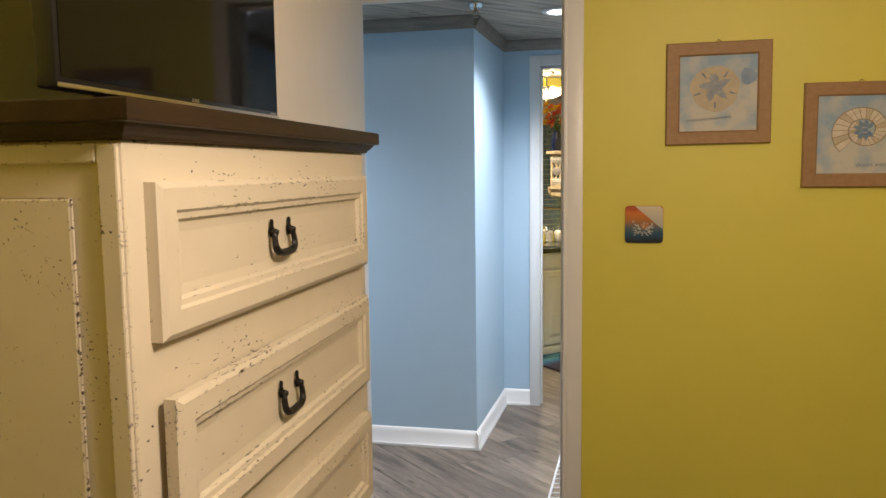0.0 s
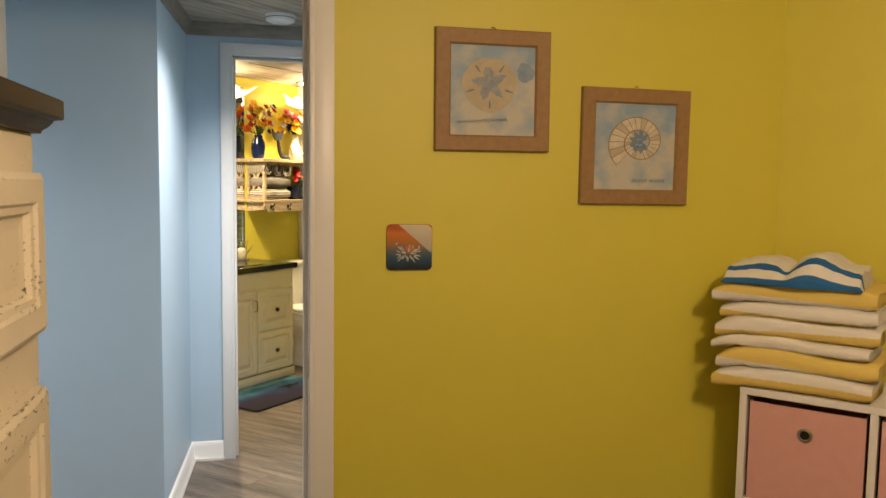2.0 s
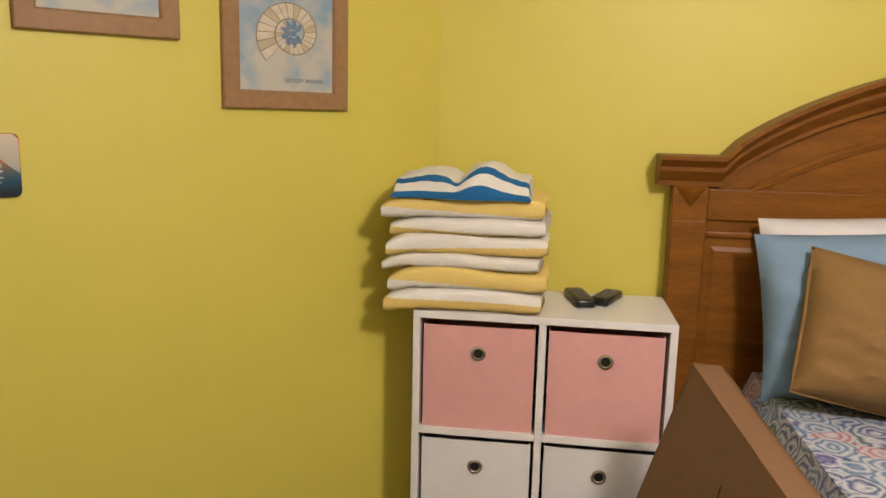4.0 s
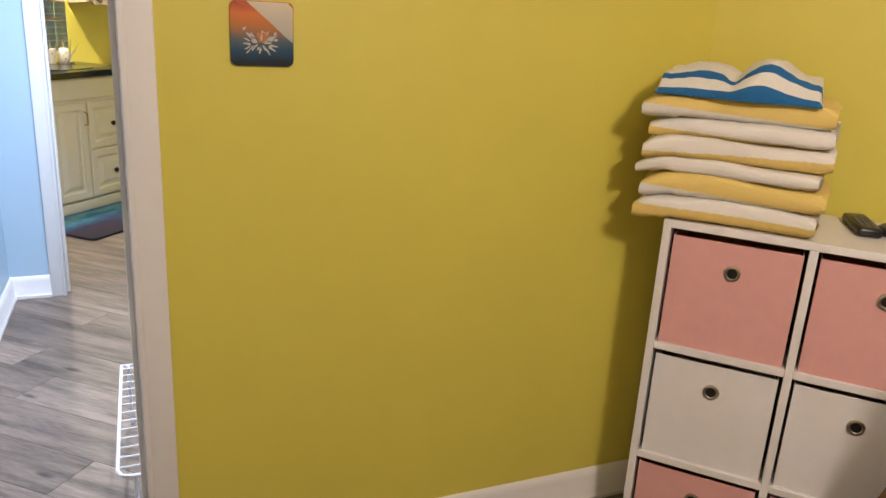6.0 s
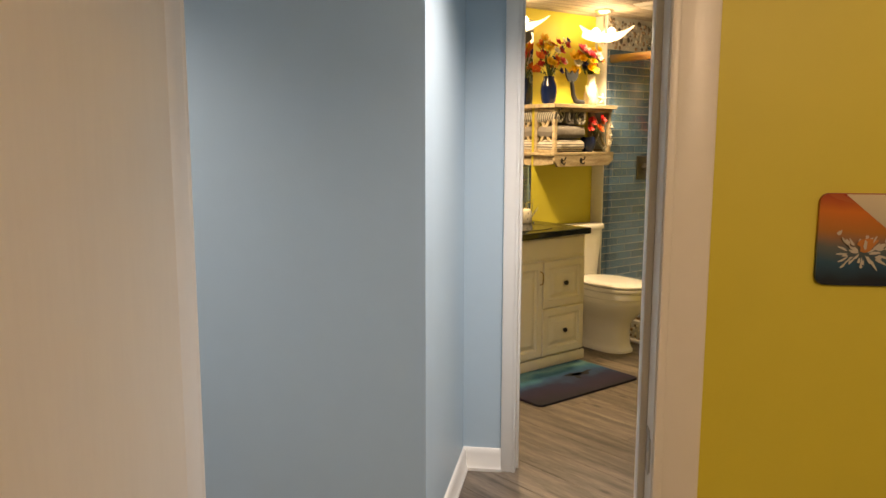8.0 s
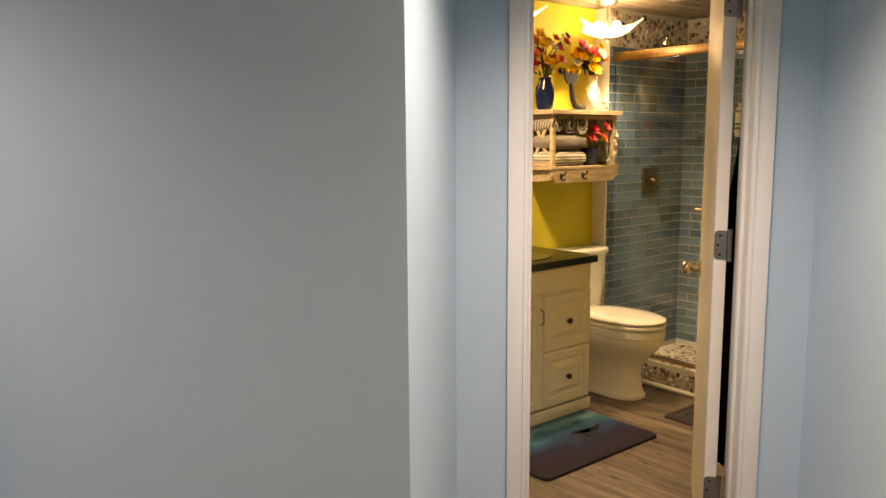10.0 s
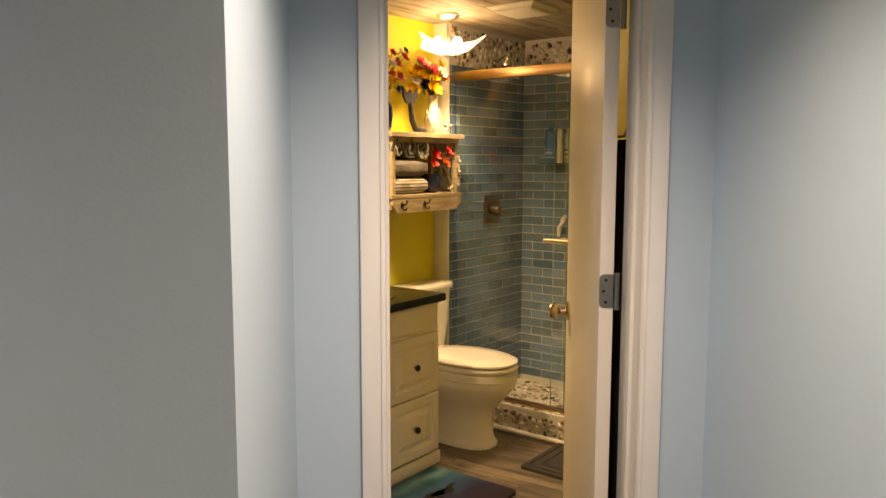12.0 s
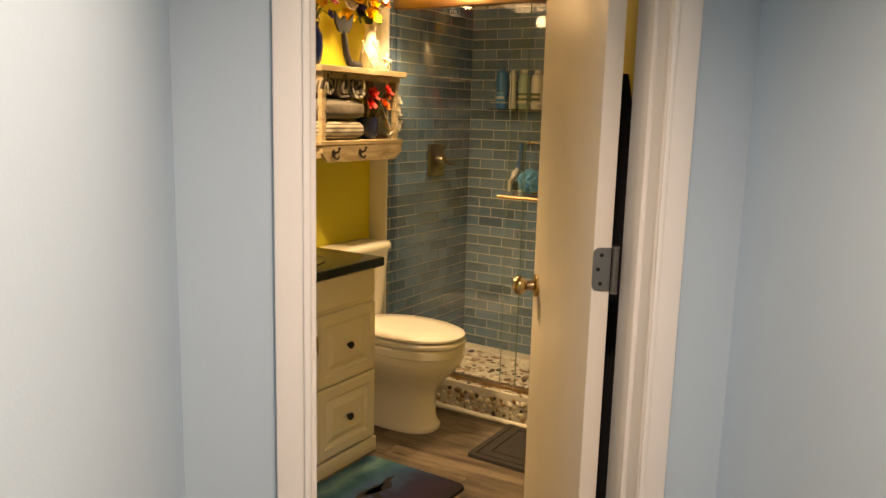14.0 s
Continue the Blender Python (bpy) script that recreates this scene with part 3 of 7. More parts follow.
def television():
    root = thing("television", pose(0.20, 2.267, 1.531), "black flat television standing on the chest of drawers", "television")
    w2, h0, h1 = 0.368, 0.034, 0.45
    bm = bmesh.new()
    box(bm, -0.022, 0.012, -w2, w2, h0, h1, 0.004)
    box(bm, -0.06, -0.02, -w2 + 0.1, w2 - 0.1, h0 + 0.04, h1 - 0.14, 0.012)
    part("casing", bm, BLACK, root)
    bm = bmesh.new()
    box(bm, 0.0122, 0.0135, -w2 + 0.009, w2 - 0.009, h0 + 0.016, h1 - 0.009)
    part("screen", bm, SCREEN, root, "dark glossy screen, switched off")
    bm = bmesh.new()
    box(bm, 0.0122, 0.0145, -w2 + 0.002, w2 - 0.002, h0 + 0.001, h0 + 0.008, 0.0006)
    part("trim_strip", bm, SILVER, root, "silver strip along the lower edge")
    bm = bmesh.new()
    for k in range(3):
        box(bm, 0.0137, 0.0142, -0.012 + 0.009 * k, -0.006 + 0.009 * k, h0 + 0.009, h0 + 0.0155)
    part("badge", bm, SILVER, root, "small plain silver badge")
    bm = bmesh.new()
    box(bm, 0.0137, 0.0141, w2 - 0.045, w2 - 0.02, h0 + 0.0095, h0 + 0.0125)
    part("marking", bm, SILVER, root)
    for s in (-1, 1):
        bm = bmesh.new()
        tube(bm, [(0.075, s * 0.27, 0.006), (0.02, s * 0.255, 0.016), (-0.002, s * 0.25, 0.035), (-0.03, s * 0.255, 0.016), (-0.09, s * 0.27, 0.006)], 0.006, 8)
        part("foot", bm, BLACK, root)
    return root


television()


def door_knob(parent, x, y, z, side, mat=BRASS):
    """A knob on a door that lies along y; side is the way it looks along x."""
    bm = bmesh.new()
    m = pose(x, y, z, 0, 90 * side, 0)
    lathe(bm, [(0.033, 0.0), (0.033, 0.006), (0.029, 0.01), (0.015, 0.012), (0.012, 0.03), (0.016, 0.034), (0.026, 0.042), (0.028, 0.05), (0.0265, 0.06), (0.02, 0.068), (0.008, 0.07), (0.007, 0.0685), (0.0005, 0.0685)], 28, m)
    return part("door_knob", bm, mat, parent, "aged brass round knob")


def hinge(parent, x, y, z, rz=0):
    bm = bmesh.new()
    m = pose(x, y, z, 0, 0, rz)
    # plate with rounded corners, in the plane of the door's edge
    pts = []
    h, w, r = 0.0455, 0.0375, 0.014
    for cx, cz, a0 in ((-w + r, h - r, 90), (-w + r, -h + r, 180)):
        for k in range(7):
            a = radians(a0 + 15 * k)
            pts.append((cx + r * math.cos(a), cz + r * math.sin(a)))
    pts += [(0, -h), (0, h)]
    loft(bm, [[m @ Vector((a, t, b)) for a, b in pts] for t in (0, -0.0022)])
    for k in range(5):
        cyl(bm, 0.0072, 0.0172, m @ pose(0.008, -0.006, -0.0356 + 0.0178 * k), 12)
    for s in (-1, 1):
        cyl(bm, 0.008, 0.005, m @ pose(0.008, -0.006, s * 0.0475), 12)
    p = part("hinge", bm, GREYMETAL, parent, "dull grey nickel butt hinge")
    bm = bmesh.new()
    for a, b in ((-0.02, 0.03), (-0.026, 0.0), (-0.02, -0.03)):
        cyl(bm, 0.0042, 0.0012, m @ pose(a, -0.0026, b, 90, 0, 0), 10)
    part("screw", bm, IRON, p)
    return p


# bedroom door, folded back
door = thing("door_1", pose(0.078, 3.575, 0), "white painted flush bedroom door standing wide open", "door", kind="structure")
bm = bmesh.new()
box(bm, 0, 0.035, -0.75, 0.0, 0.012, 2.035, 0.002)
part("leaf", bm, DOORWHITE, door)
door_knob(door, 0.035, -0.69, 0.94, 1)
bm = bmesh.new()
box(bm, DX1 - 0.0015, DX1 + 0.0004, YW + 0.010, YW + 0.036, 0.91, 0.975, 0.0006)
box(bm, DX1 - 0.003, DX1 + 0.0004, YW - 0.002, YW + 0.010, 0.918, 0.967, 0.001)
solid("strike_plate", bm, SILVER, "satin nickel strike plate in the door jamb", "strike plate", kind="structure")


# prints on the wall
def print_material(name, sky, sand):
    m = bpy.data.materials.new(name)
    m.use_nodes = True
    nt = m.node_tree
    b = nt.nodes["Principled BSDF"]
    b.inputs["Roughness"].default_value = 0.55
    tc = nt.nodes.new("ShaderNodeTexCoord")
    n = nt.nodes.new("ShaderNodeTexNoise")
    n.inputs["Scale"].default_value, n.inputs["Detail"].default_value = 13, 7
    nt.links.new(tc.outputs["Object"], n.inputs["Vector"])
    r = nt.nodes.new("ShaderNodeValToRGB")
    e = r.color_ramp.elements
    e[0].position, e[1].position = 0.36, 0.60
    e[0].color, e[1].color = (*sky, 1), (*sand, 1)
    # bluer towards the top, sandier below
    sep = nt.nodes.new("ShaderNodeSeparateXYZ")
    nt.links.new(tc.outputs["Object"], sep.inputs[0])
    ad = nt.nodes.new("ShaderNodeMath")
    ad.operation = "MULTIPLY_ADD"
    ad.inputs[1].default_value = -0.9
    nt.links.new(sep.outputs[2], ad.inputs[0])
    nt.links.new(n.outputs["Fac"], ad.inputs[2])
    nt.links.new(ad.outputs[0], r.inputs[0])
    nt.links.new(r.outputs[0], b.inputs["Base Color"])
    return m


WASH = print_material("watercolour_wash", (0.25, 0.36, 0.47), (0.52, 0.50, 0.42))
SHELLTAN = material("shell_tan", (0.56, 0.47, 0.30), 0.6, second=(0.40, 0.34, 0.24), scale=30)
SHELLPALE = material("shell_pale", (0.74, 0.68, 0.55), 0.6, second=(0.46, 0.38, 0.26), scale=40)
SHELLBLUE = material("shell_blue", (0.10, 0.19, 0.34), 0.6, second=(0.22, 0.28, 0.32), scale=50)
INK = material("grey_ink", (0.20, 0.24, 0.27), 0.7)


def blob(bm, cx, cz, rx, rz, y, turn=0, n=24, wob=0.06, seed=0):
    """A flat shape on the wall's plane, with an uneven outline."""
    r = random.Random(seed)
    ph = r.uniform(0, 6)
    vs = []
    for i in range(n):
        a = 2 * math.pi * i / n
        k = 1 + wob * math.sin(3 * a + ph) + wob * 0.6 * math.sin(7 * a + ph)
        px, pz = rx * k * math.cos(a), rz * k * math.sin(a)
        c, s = math.cos(turn), math.sin(turn)
        vs.append(bm.verts.new((cx + px * c - pz * s, y, cz + px * s + pz * c)))
    f = bm.faces.new(vs)
    f.normal_update()
    if f.normal.y > 0:
        f.normal_flip()


def frame_ring(bm, w, h, fw, depth):
    rings = []
    for inset, d in ((0, 0), (0, -depth), (0.003, -depth - 0.003), (fw - 0.005, -depth - 0.002), (fw, -depth + 0.004), (fw, -0.004)):
        rings.append([Vector((sx * (w / 2 - inset), d, sz * (h / 2 - inset))) for sx, sz in ((-1, -1), (1, -1), (1, 1), (-1, 1))])
    loft(bm, rings, close=False)


def framed_print(at, w, h, fw, kind, label, tilt=0.0):
    root = thing("framed_print", pose(*at) @ pose(0, 0, 0, 0, tilt, 0), label, "picture", group="shell prints")
    bm = bmesh.new()
    frame_ring(bm, w, h, fw, 0.014)
    part("picture_frame", bm, FRAMEWOOD, root, "light oak picture frame", smooth=False)
    bm = bmesh.new()
    box(bm, -w / 2 + fw - 0.002, w / 2 - fw + 0.002, -0.008, -0.004, -h / 2 + fw - 0.002, h / 2 - fw + 0.002)
    art = part("print", bm, WASH, root, smooth=False)
    y = -0.0085
    bm = bmesh.new()
    dark = bmesh.new()
    if kind == "dollar":
        blob(bm, -0.01, 0.015, 0.075, 0.072, y, seed=2, wob=0.03)
        part("shell", bm, SHELLTAN, art)
        bloom = bmesh.new()
        for k in range(5):
            a = radians(90 + 72 * k + 8)
            blob(bloom, -0.01 + 0.02 * math.cos(a), 0.019 + 0.02 * math.sin(a), 0.026, 0.0125, y - 0.0006 - 0.00005 * k, a, 16, 0.16, k)
            mark = bmesh.new()
            blob(mark, -0.01 + 0.056 * math.cos(a + 0.5), 0.015 + 0.052 * math.sin(a + 0.5), 0.0125, 0.0026, y - 0.0009, a + 0.5, 10, 0.1, k)
            part("shell_mark", mark, INK, art)
        part("printed_star", bloom, material("star_wash", (0.40, 0.40, 0.38), 0.6, second=(0.16, 0.21, 0.27), scale=60), art)
        wash = bmesh.new()
        blob(wash, 0.09, 0.05, 0.024, 0.026, y - 0.0003, 0.4, 24, 0.09, 9)
        part("printed_patch", wash, material("blue_wash", (0.30, 0.38, 0.46), 0.6, second=(0.17, 0.25, 0.37), scale=30), art)
    else:
        tan = bmesh.new()
        n = 30
        cx, cz = 0.012, 0.014

        def spiral(f, inner, grow=0.0):
            a = radians(228 - 470 * f)
            rr = 0.094 * math.exp(-0.95 * f) * (0.52 if inner else 1.0) + (-grow if inner else grow)
            return cx + rr * 1.06 * math.cos(a), cz + rr * 0.94 * math.sin(a)

        def patch(target, f0, f1, yy, grow):
            q = [spiral(f0, False, grow), spiral(f1, False, grow), spiral(f1, True, grow), spiral(f0, True, grow)]
            face = target.faces.new([target.verts.new((a, yy, b)) for a, b in q])
            face.normal_update()
            if face.normal.y > 0:
                face.normal_flip()

        for k in range(n):
            yy = y - 0.0001 - 0.00003 * k
            patch(dark, k / n, (k + 1) / n + 0.002, yy, 0.003)
            patch(tan if k % 4 == 1 else bm, (k + 0.06) / n, (k + 0.95) / n, yy - 0.00002, 0.0)
        part("shell", bm, SHELLPALE, art)
        tagged(part("shell_band", tan, SHELLTAN, art), kind="stuff")
        part("shell_outline", dark, material("shell_outline", (0.20, 0.17, 0.13), 0.7, second=(0.34, 0.24, 0.10), scale=60), art)
        dark = bmesh.new()
        for k in range(9):
            a = radians(40 * k)
            rr = 0.02 if k else 0.0
            blob(dark, cx + rr * math.cos(a), cz + rr * math.sin(a), 0.0115, 0.0065, y - 0.0016 - 0.00012 * k, a, 12, 0.16, k)
        part("shell_eye", dark, SHELLBLUE, art)
    if kind == "dollar":
        # a line of faint handwriting that cannot be read
        bm = bmesh.new()
        r = random.Random(3)
        pts = []
        for k in range(52):
            pts.append((-0.098 + 0.0027 * k, y - 0.001, -0.085 + 0.007 * math.sin(k * 2.2) * r.uniform(0.4, 1.2) + 0.0002 * k))
        tube(bm, pts, 0.0008, 5)
        part("writing", bm, INK, art, "a faint line of handwriting")
    else:
        words = bpy.data.curves.new("writing", "FONT")
        words.body, words.size, words.shear, words.extrude, words.align_x = "ocean waves", 0.02, 0.25, 0.0002, "CENTER"
        words.materials.append(INK)
        ob = new("writing", words)
        ob.parent = art
        ob.matrix_local = pose(0.042, y - 0.001, -0.098, 90, 0, 0)
        ob["label"] = "faint handwritten words"
    bm = bmesh.new()
    tube(bm, [(0.006 * math.cos(math.pi * k / 10), -0.004, h / 2 + 0.007 * math.sin(math.pi * k / 10)) for k in range(11)], 0.0012, 6)
    part("hanger", bm, BRASS, root)
    return root


framed_print((1.294, YW, 1.677), 0.318, 0.32, 0.042, "dollar", "square print of a sand dollar in a light oak frame", -0.3)
framed_print((1.712, YW, 1.538), 0.327, 0.322, 0.042, "nautilus", "square print of a spiral shell in a light oak frame", 0.2)

# small plaque
pq = thing("wall_plaque", pose(1.072, YW, 1.259), "small square plaque printed in orange and blue", "wall plaque")


def rounded(bm, w, h, r, y0, y1):
    pts = []
    for cx, cz, a0 in ((w / 2 - r, h / 2 - r, 0), (-w / 2 + r, h / 2 - r, 90), (-w / 2 + r, -h / 2 + r, 180), (w / 2 - r, -h / 2 + r, 270)):
        for k in range(6):
            a = radians(a0 + 18 * k)
            pts.append((cx + r * math.cos(a), cz + r * math.sin(a)))
    loft(bm, [[Vector((a, y, b)) for a, b in pts] for y in (y0, y1)])


def gradient(name, stops, axis=2, lo=-0.06, hi=0.06, rough=0.35, warp=0.3):
    m = bpy.data.materials.new(name)
    m.use_nodes = True
    nt = m.node_tree
    b = nt.nodes["Principled BSDF"]
    b.inputs["Roughness"].default_value = rough
    tc = nt.nodes.new("ShaderNodeTexCoord")
    sep = nt.nodes.new("ShaderNodeSeparateXYZ")
    nt.links.new(tc.outputs["Object"], sep.inputs[0])
    mr = nt.nodes.new("ShaderNodeMapRange")
    mr.inputs["From Min"].default_value, mr.inputs["From Max"].default_value = lo, hi
    nt.links.new(sep.outputs[axis], mr.inputs[0])
    n = nt.nodes.new("ShaderNodeTexNoise")
    n.inputs["Scale"].default_value, n.inputs["Detail"].default_value = 1.6 / (hi - lo), 5
    nt.links.new(tc.outputs["Object"], n.inputs["Vector"])
    ad = nt.nodes.new("ShaderNodeMath")
    ad.operation = "MULTIPLY_ADD"
    nt.links.new(n.outputs["Fac"], ad.inputs[0])
    ad.inputs[1].default_value = warp
    nt.links.new(mr.outputs[0], ad.inputs[2])
    sb = nt.nodes.new("ShaderNodeMath")
    sb.operation = "SUBTRACT"
    nt.links.new(ad.outputs[0], sb.inputs[0])
    sb.inputs[1].default_value = warp / 2
    r = nt.nodes.new("ShaderNodeValToRGB")
    e = r.color_ramp.elements
    e[0].position, e[0].color = stops[0][0], (*stops[0][1], 1)
    e[1].position, e[1].color = stops[-1][0], (*stops[-1][1], 1)
    for p, c in stops[1:-1]:
        x = e.new(p)
        x.color = (*c, 1)
    nt.links.new(sb.outputs[0], r.inputs[0])
    nt.links.new(r.outputs[0], b.inputs["Base Color"])
    return m


PLAQUE = gradient("plaque_print", [(0.06, (0.004, 0.012, 0.025)), (0.26, (0.012, 0.07, 0.13)), (0.42, (0.10, 0.12, 0.12)), (0.58, (0.42, 0.16, 0.03)), (0.8, (0.62, 0.17, 0.02)), (1.0, (0.34, 0.03, 0.01))], warp=0.22)
ORANGE = gradient("plaque_orange", [(0.3, (0.42, 0.16, 0.05)), (0.7, (0.60, 0.22, 0.04)), (1.0, (0.42, 0.08, 0.02))])
PALESEA = gradient("plaque_shore", [(0.2, (0.10, 0.22, 0.30)), (0.5, (0.46, 0.44, 0.36)), (1.0, (0.66, 0.58, 0.42))], warp=0.4)
bm = bmesh.new()
rounded(bm, 0.122, 0.122, 0.012, 0, -0.007)
part("plate", bm, PLAQUE, pq)
for nm, mat, lab, pts in (("shore_patch", PALESEA, "pale printed shore", ((-0.03, 0.06), (0.05, 0.06), (0.0595, 0.05), (0.0595, -0.016), (0.042, -0.002), (0.02, 0.018), (-0.004, 0.038), (-0.018, 0.05))),
                          ("dark_patch", ORANGE, "dark red printed corner", ((-0.052, 0.06), (-0.034, 0.06), (-0.014, 0.047), (-0.028, 0.05), (-0.042, 0.054)))):
    bm = bmesh.new()
    bm.faces.new([bm.verts.new((a, -0.0075, b)) for a, b in pts[::-1]]).normal_update()
    for f in bm.faces:
        if f.normal.y > 0:
            f.normal_flip()
    part(nm, bm, mat, pq, lab)
bm = bmesh.new()
r = random.Random(8)
for k in range(46):
    a = r.uniform(0, 6.28)
    d = r.uniform(0.008, 0.028)
    blob(bm, -0.005 + d * 1.2 * math.cos(a), -0.018 + d * 0.8 * math.sin(a), r.uniform(0.003, 0.008), r.uniform(0.001, 0.0022), -0.0078 - 0.00005 * k, a, 9, 0.2, k)
for k in range(5):
    blob(bm, r.uniform(-0.045, 0.04), r.uniform(-0.02, 0.015), 0.004, 0.0025, -0.0079, r.uniform(0, 3), 8, 0.2, k)
tagged(part("printed_bloom", bm, material("bloom_white", (0.55, 0.52, 0.46), 0.5), pq, "small pale printed bloom"), kind="stuff")
bm = bmesh.new()
blob(bm, 0.0, -0.006, 0.012, 0.009, -0.0088, 0.4, 12, 0.2, 3)
part("bloom_heart", bm, ORANGE, pq)


# cube shelf, towels, remotes, bed: along the slanting wall
def on_slant(along, out, z=0.0, turn=0.0):
    x, y = slant(along, out)
    return pose(x, y, z, 0, 0, ANG + turn)


def cube_shelf():
    """Two by three cubes; local x along the wall, -y into the room."""
    root = thing("cube_shelf", on_slant(0.314, 0.172), "white laminate cube shelf with six fabric bins beside the bed", "shelf")
    w, d, h, t = 0.638, 0.30, 0.895, 0.018
    bm = bmesh.new()
    for nm, b in (("top", (-w / 2, w / 2, -d / 2, d / 2, h - t, h)), ("bottom_board", (-w / 2 + t, w / 2 - t, -d / 2, d / 2, 0.012, 0.012 + t)),
                  ("side_board", (-w / 2, -w / 2 + t, -d / 2, d / 2, 0, h - t)), ("side_board", (w / 2 - t, w / 2, -d / 2, d / 2, 0, h - t)),
                  ("divider", (-t / 2, t / 2, -d / 2 + 0.001, d / 2, 0.03, h - t)), ("back_board", (-w / 2 + t, w / 2 - t, d / 2 - 0.006, d / 2, 0.03, h - t))):
        bm.free() if bm.is_valid else None
        bm = bmesh.new()
        box(bm, *b, 0.0012)
        part(nm, bm, LAMINATE, root, smooth=False)
    for k in (1, 2):
        z = h * k / 3 - 0.012
        for a, b in ((-w / 2 + t, -t / 2), (t / 2, w / 2 - t)):
            bm = bmesh.new()
            box(bm, a, b, -d / 2 + 0.0005, d / 2 - 0.006, z - t / 2, z + t / 2, 0.0012)
            part("shelf_board", bm, LAMINATE, root, smooth=False)
    return root


cube_shelf()


def fabric_bin(along, out, z, mat, label, lean=0):
    root = thing("fabric_bin", on_slant(along, out, z, lean), label, "storage bin", group="bins in the cube shelf")
    w, d, h = 0.276, 0.26, 0.266 if z > 0.1 else 0.232
    bm = bmesh.new()
    rings = []
    for i, (k, zz) in enumerate(((1.0, 0), (1.0, h), (0.985, h), (0.985, 0.006))):
        rings.append([Vector((sx * w / 2 * k, sy * d / 2 * k, zz)) for sx, sy in ((-1, -1), (1, -1), (1, 1), (-1, 1))])
    loft(bm, rings)
    bmesh.ops.subdivide_edges(bm, edges=[e for e in bm.edges if e.calc_length() > 0.2], cuts=5, use_grid_fill=True)
    for v in bm.verts:
        n = noise.noise(Vector((v.co.x * 9, v.co.z * 9, along * 7 + z * 5)))
        if abs(v.co.x) < w / 2 - 0.02 and v.co.y < -d / 2 + 0.01:
            v.co.y += 0.004 * n - 0.002
    part("body", bm, mat, root)
    bm = bmesh.new()
    m = pose(0, -d / 2 - 0.002, h - 0.068, 90, 0, 0)
    lathe(bm, [(0.0115, -0.003), (0.0115, 0.003), (0.0135, 0.005), (0.018, 0.004), (0.019, 0.0), (0.019, -0.003)], 24, m)
    ring = part("grommet", bm, SILVER, root, "metal ring grommet")
    # no opening is cut; a black disc stands for the shade inside the ring
    bm = bmesh.new()
    cyl(bm, 0.0115, 0.003, pose(0, -d / 2 - 0.003, h - 0.068, 90, 0, 0), 20)
    part("hole_shade", bm, BLACK, ring, "black disc for the shade in the grommet's opening")
    return root


for k, (mat, what) in enumerate(((PINKCLOTH, "pink"), (WHITECLOTH, "white"), (PINKCLOTH, "pink"))):
    for j, al in enumerate((0.314 - 0.156, 0.314 + 0.156)):
        zz = 0.895 * (2 - k) / 3 - 0.0025 if k < 2 else 0.031
        fabric_bin(al, 0.182, zz, mat, f"{what} fabric bin with a metal ring in the cube shelf", (0.4, -0.6)[j])


def folded_towel(name, along, out, z, w, d, h, mats, label, seed, turn=0):
    """A folded towel: a soft slab with a rounded fold at the front and layers that show at the ends."""
    root = thing(name, on_slant(along, out, z, turn), label, "towel", group="towels on the cube shelf")
    r = random.Random(seed)
    layers = len(mats)
    for k, mat in enumerate(mats):
        bm = bmesh.new()
        lh = h / layers
        z0 = k * lh
        nx, ny = 44, 16
        ph = r.uniform(0, 9)
        rings = []
        for i in range(nx + 1):
            a = i / nx
            x = -w / 2 + a * w
            ring = []
            for j in range(2 * ny):
                b = j / (2 * ny) * 2 * math.pi
                px, pz = math.cos(b), math.sin(b)
                yy = (abs(px) ** 0.28) * math.copysign(1, px) * d / 2
                zz = (abs(pz) ** 0.55) * math.copysign(1, pz) * lh / 2 * 1.04
                end = 1 - (abs(2 * a - 1) ** 14) * 0.28
                wob = 0.009 * noise.noise(Vector((x * 9, yy * 6, ph + k))) + 0.004 * math.sin(x * 14 + ph)
                wob -= 0.014 * max(0.0, -x / w * 2 - 0.62) ** 2 / 0.144 * (1 if pz > 0 else 0.7)
                ring.append(Vector((x + 0.006 * math.sin(yy * 20 + ph) + 0.01 * r.uniform(-0.1, 0.1), yy * (0.98 + 0.02 * math.sin(ph + a * 5)) - 0.004 * math.sin(a * 6 + ph), z0 + lh / 2 + zz * end + (wob if x < -0.12 else max(wob, -0.002)) * (1 if z0 > 0 or pz > 0 or x < -0.12 else 0) + 0.0025 * noise.noise(Vector((x * 60, yy * 60, zz * 60 + ph))))))
            rings.append(ring)
        loft(bm, rings)
        part("fold", bm, mat, root)
    return root


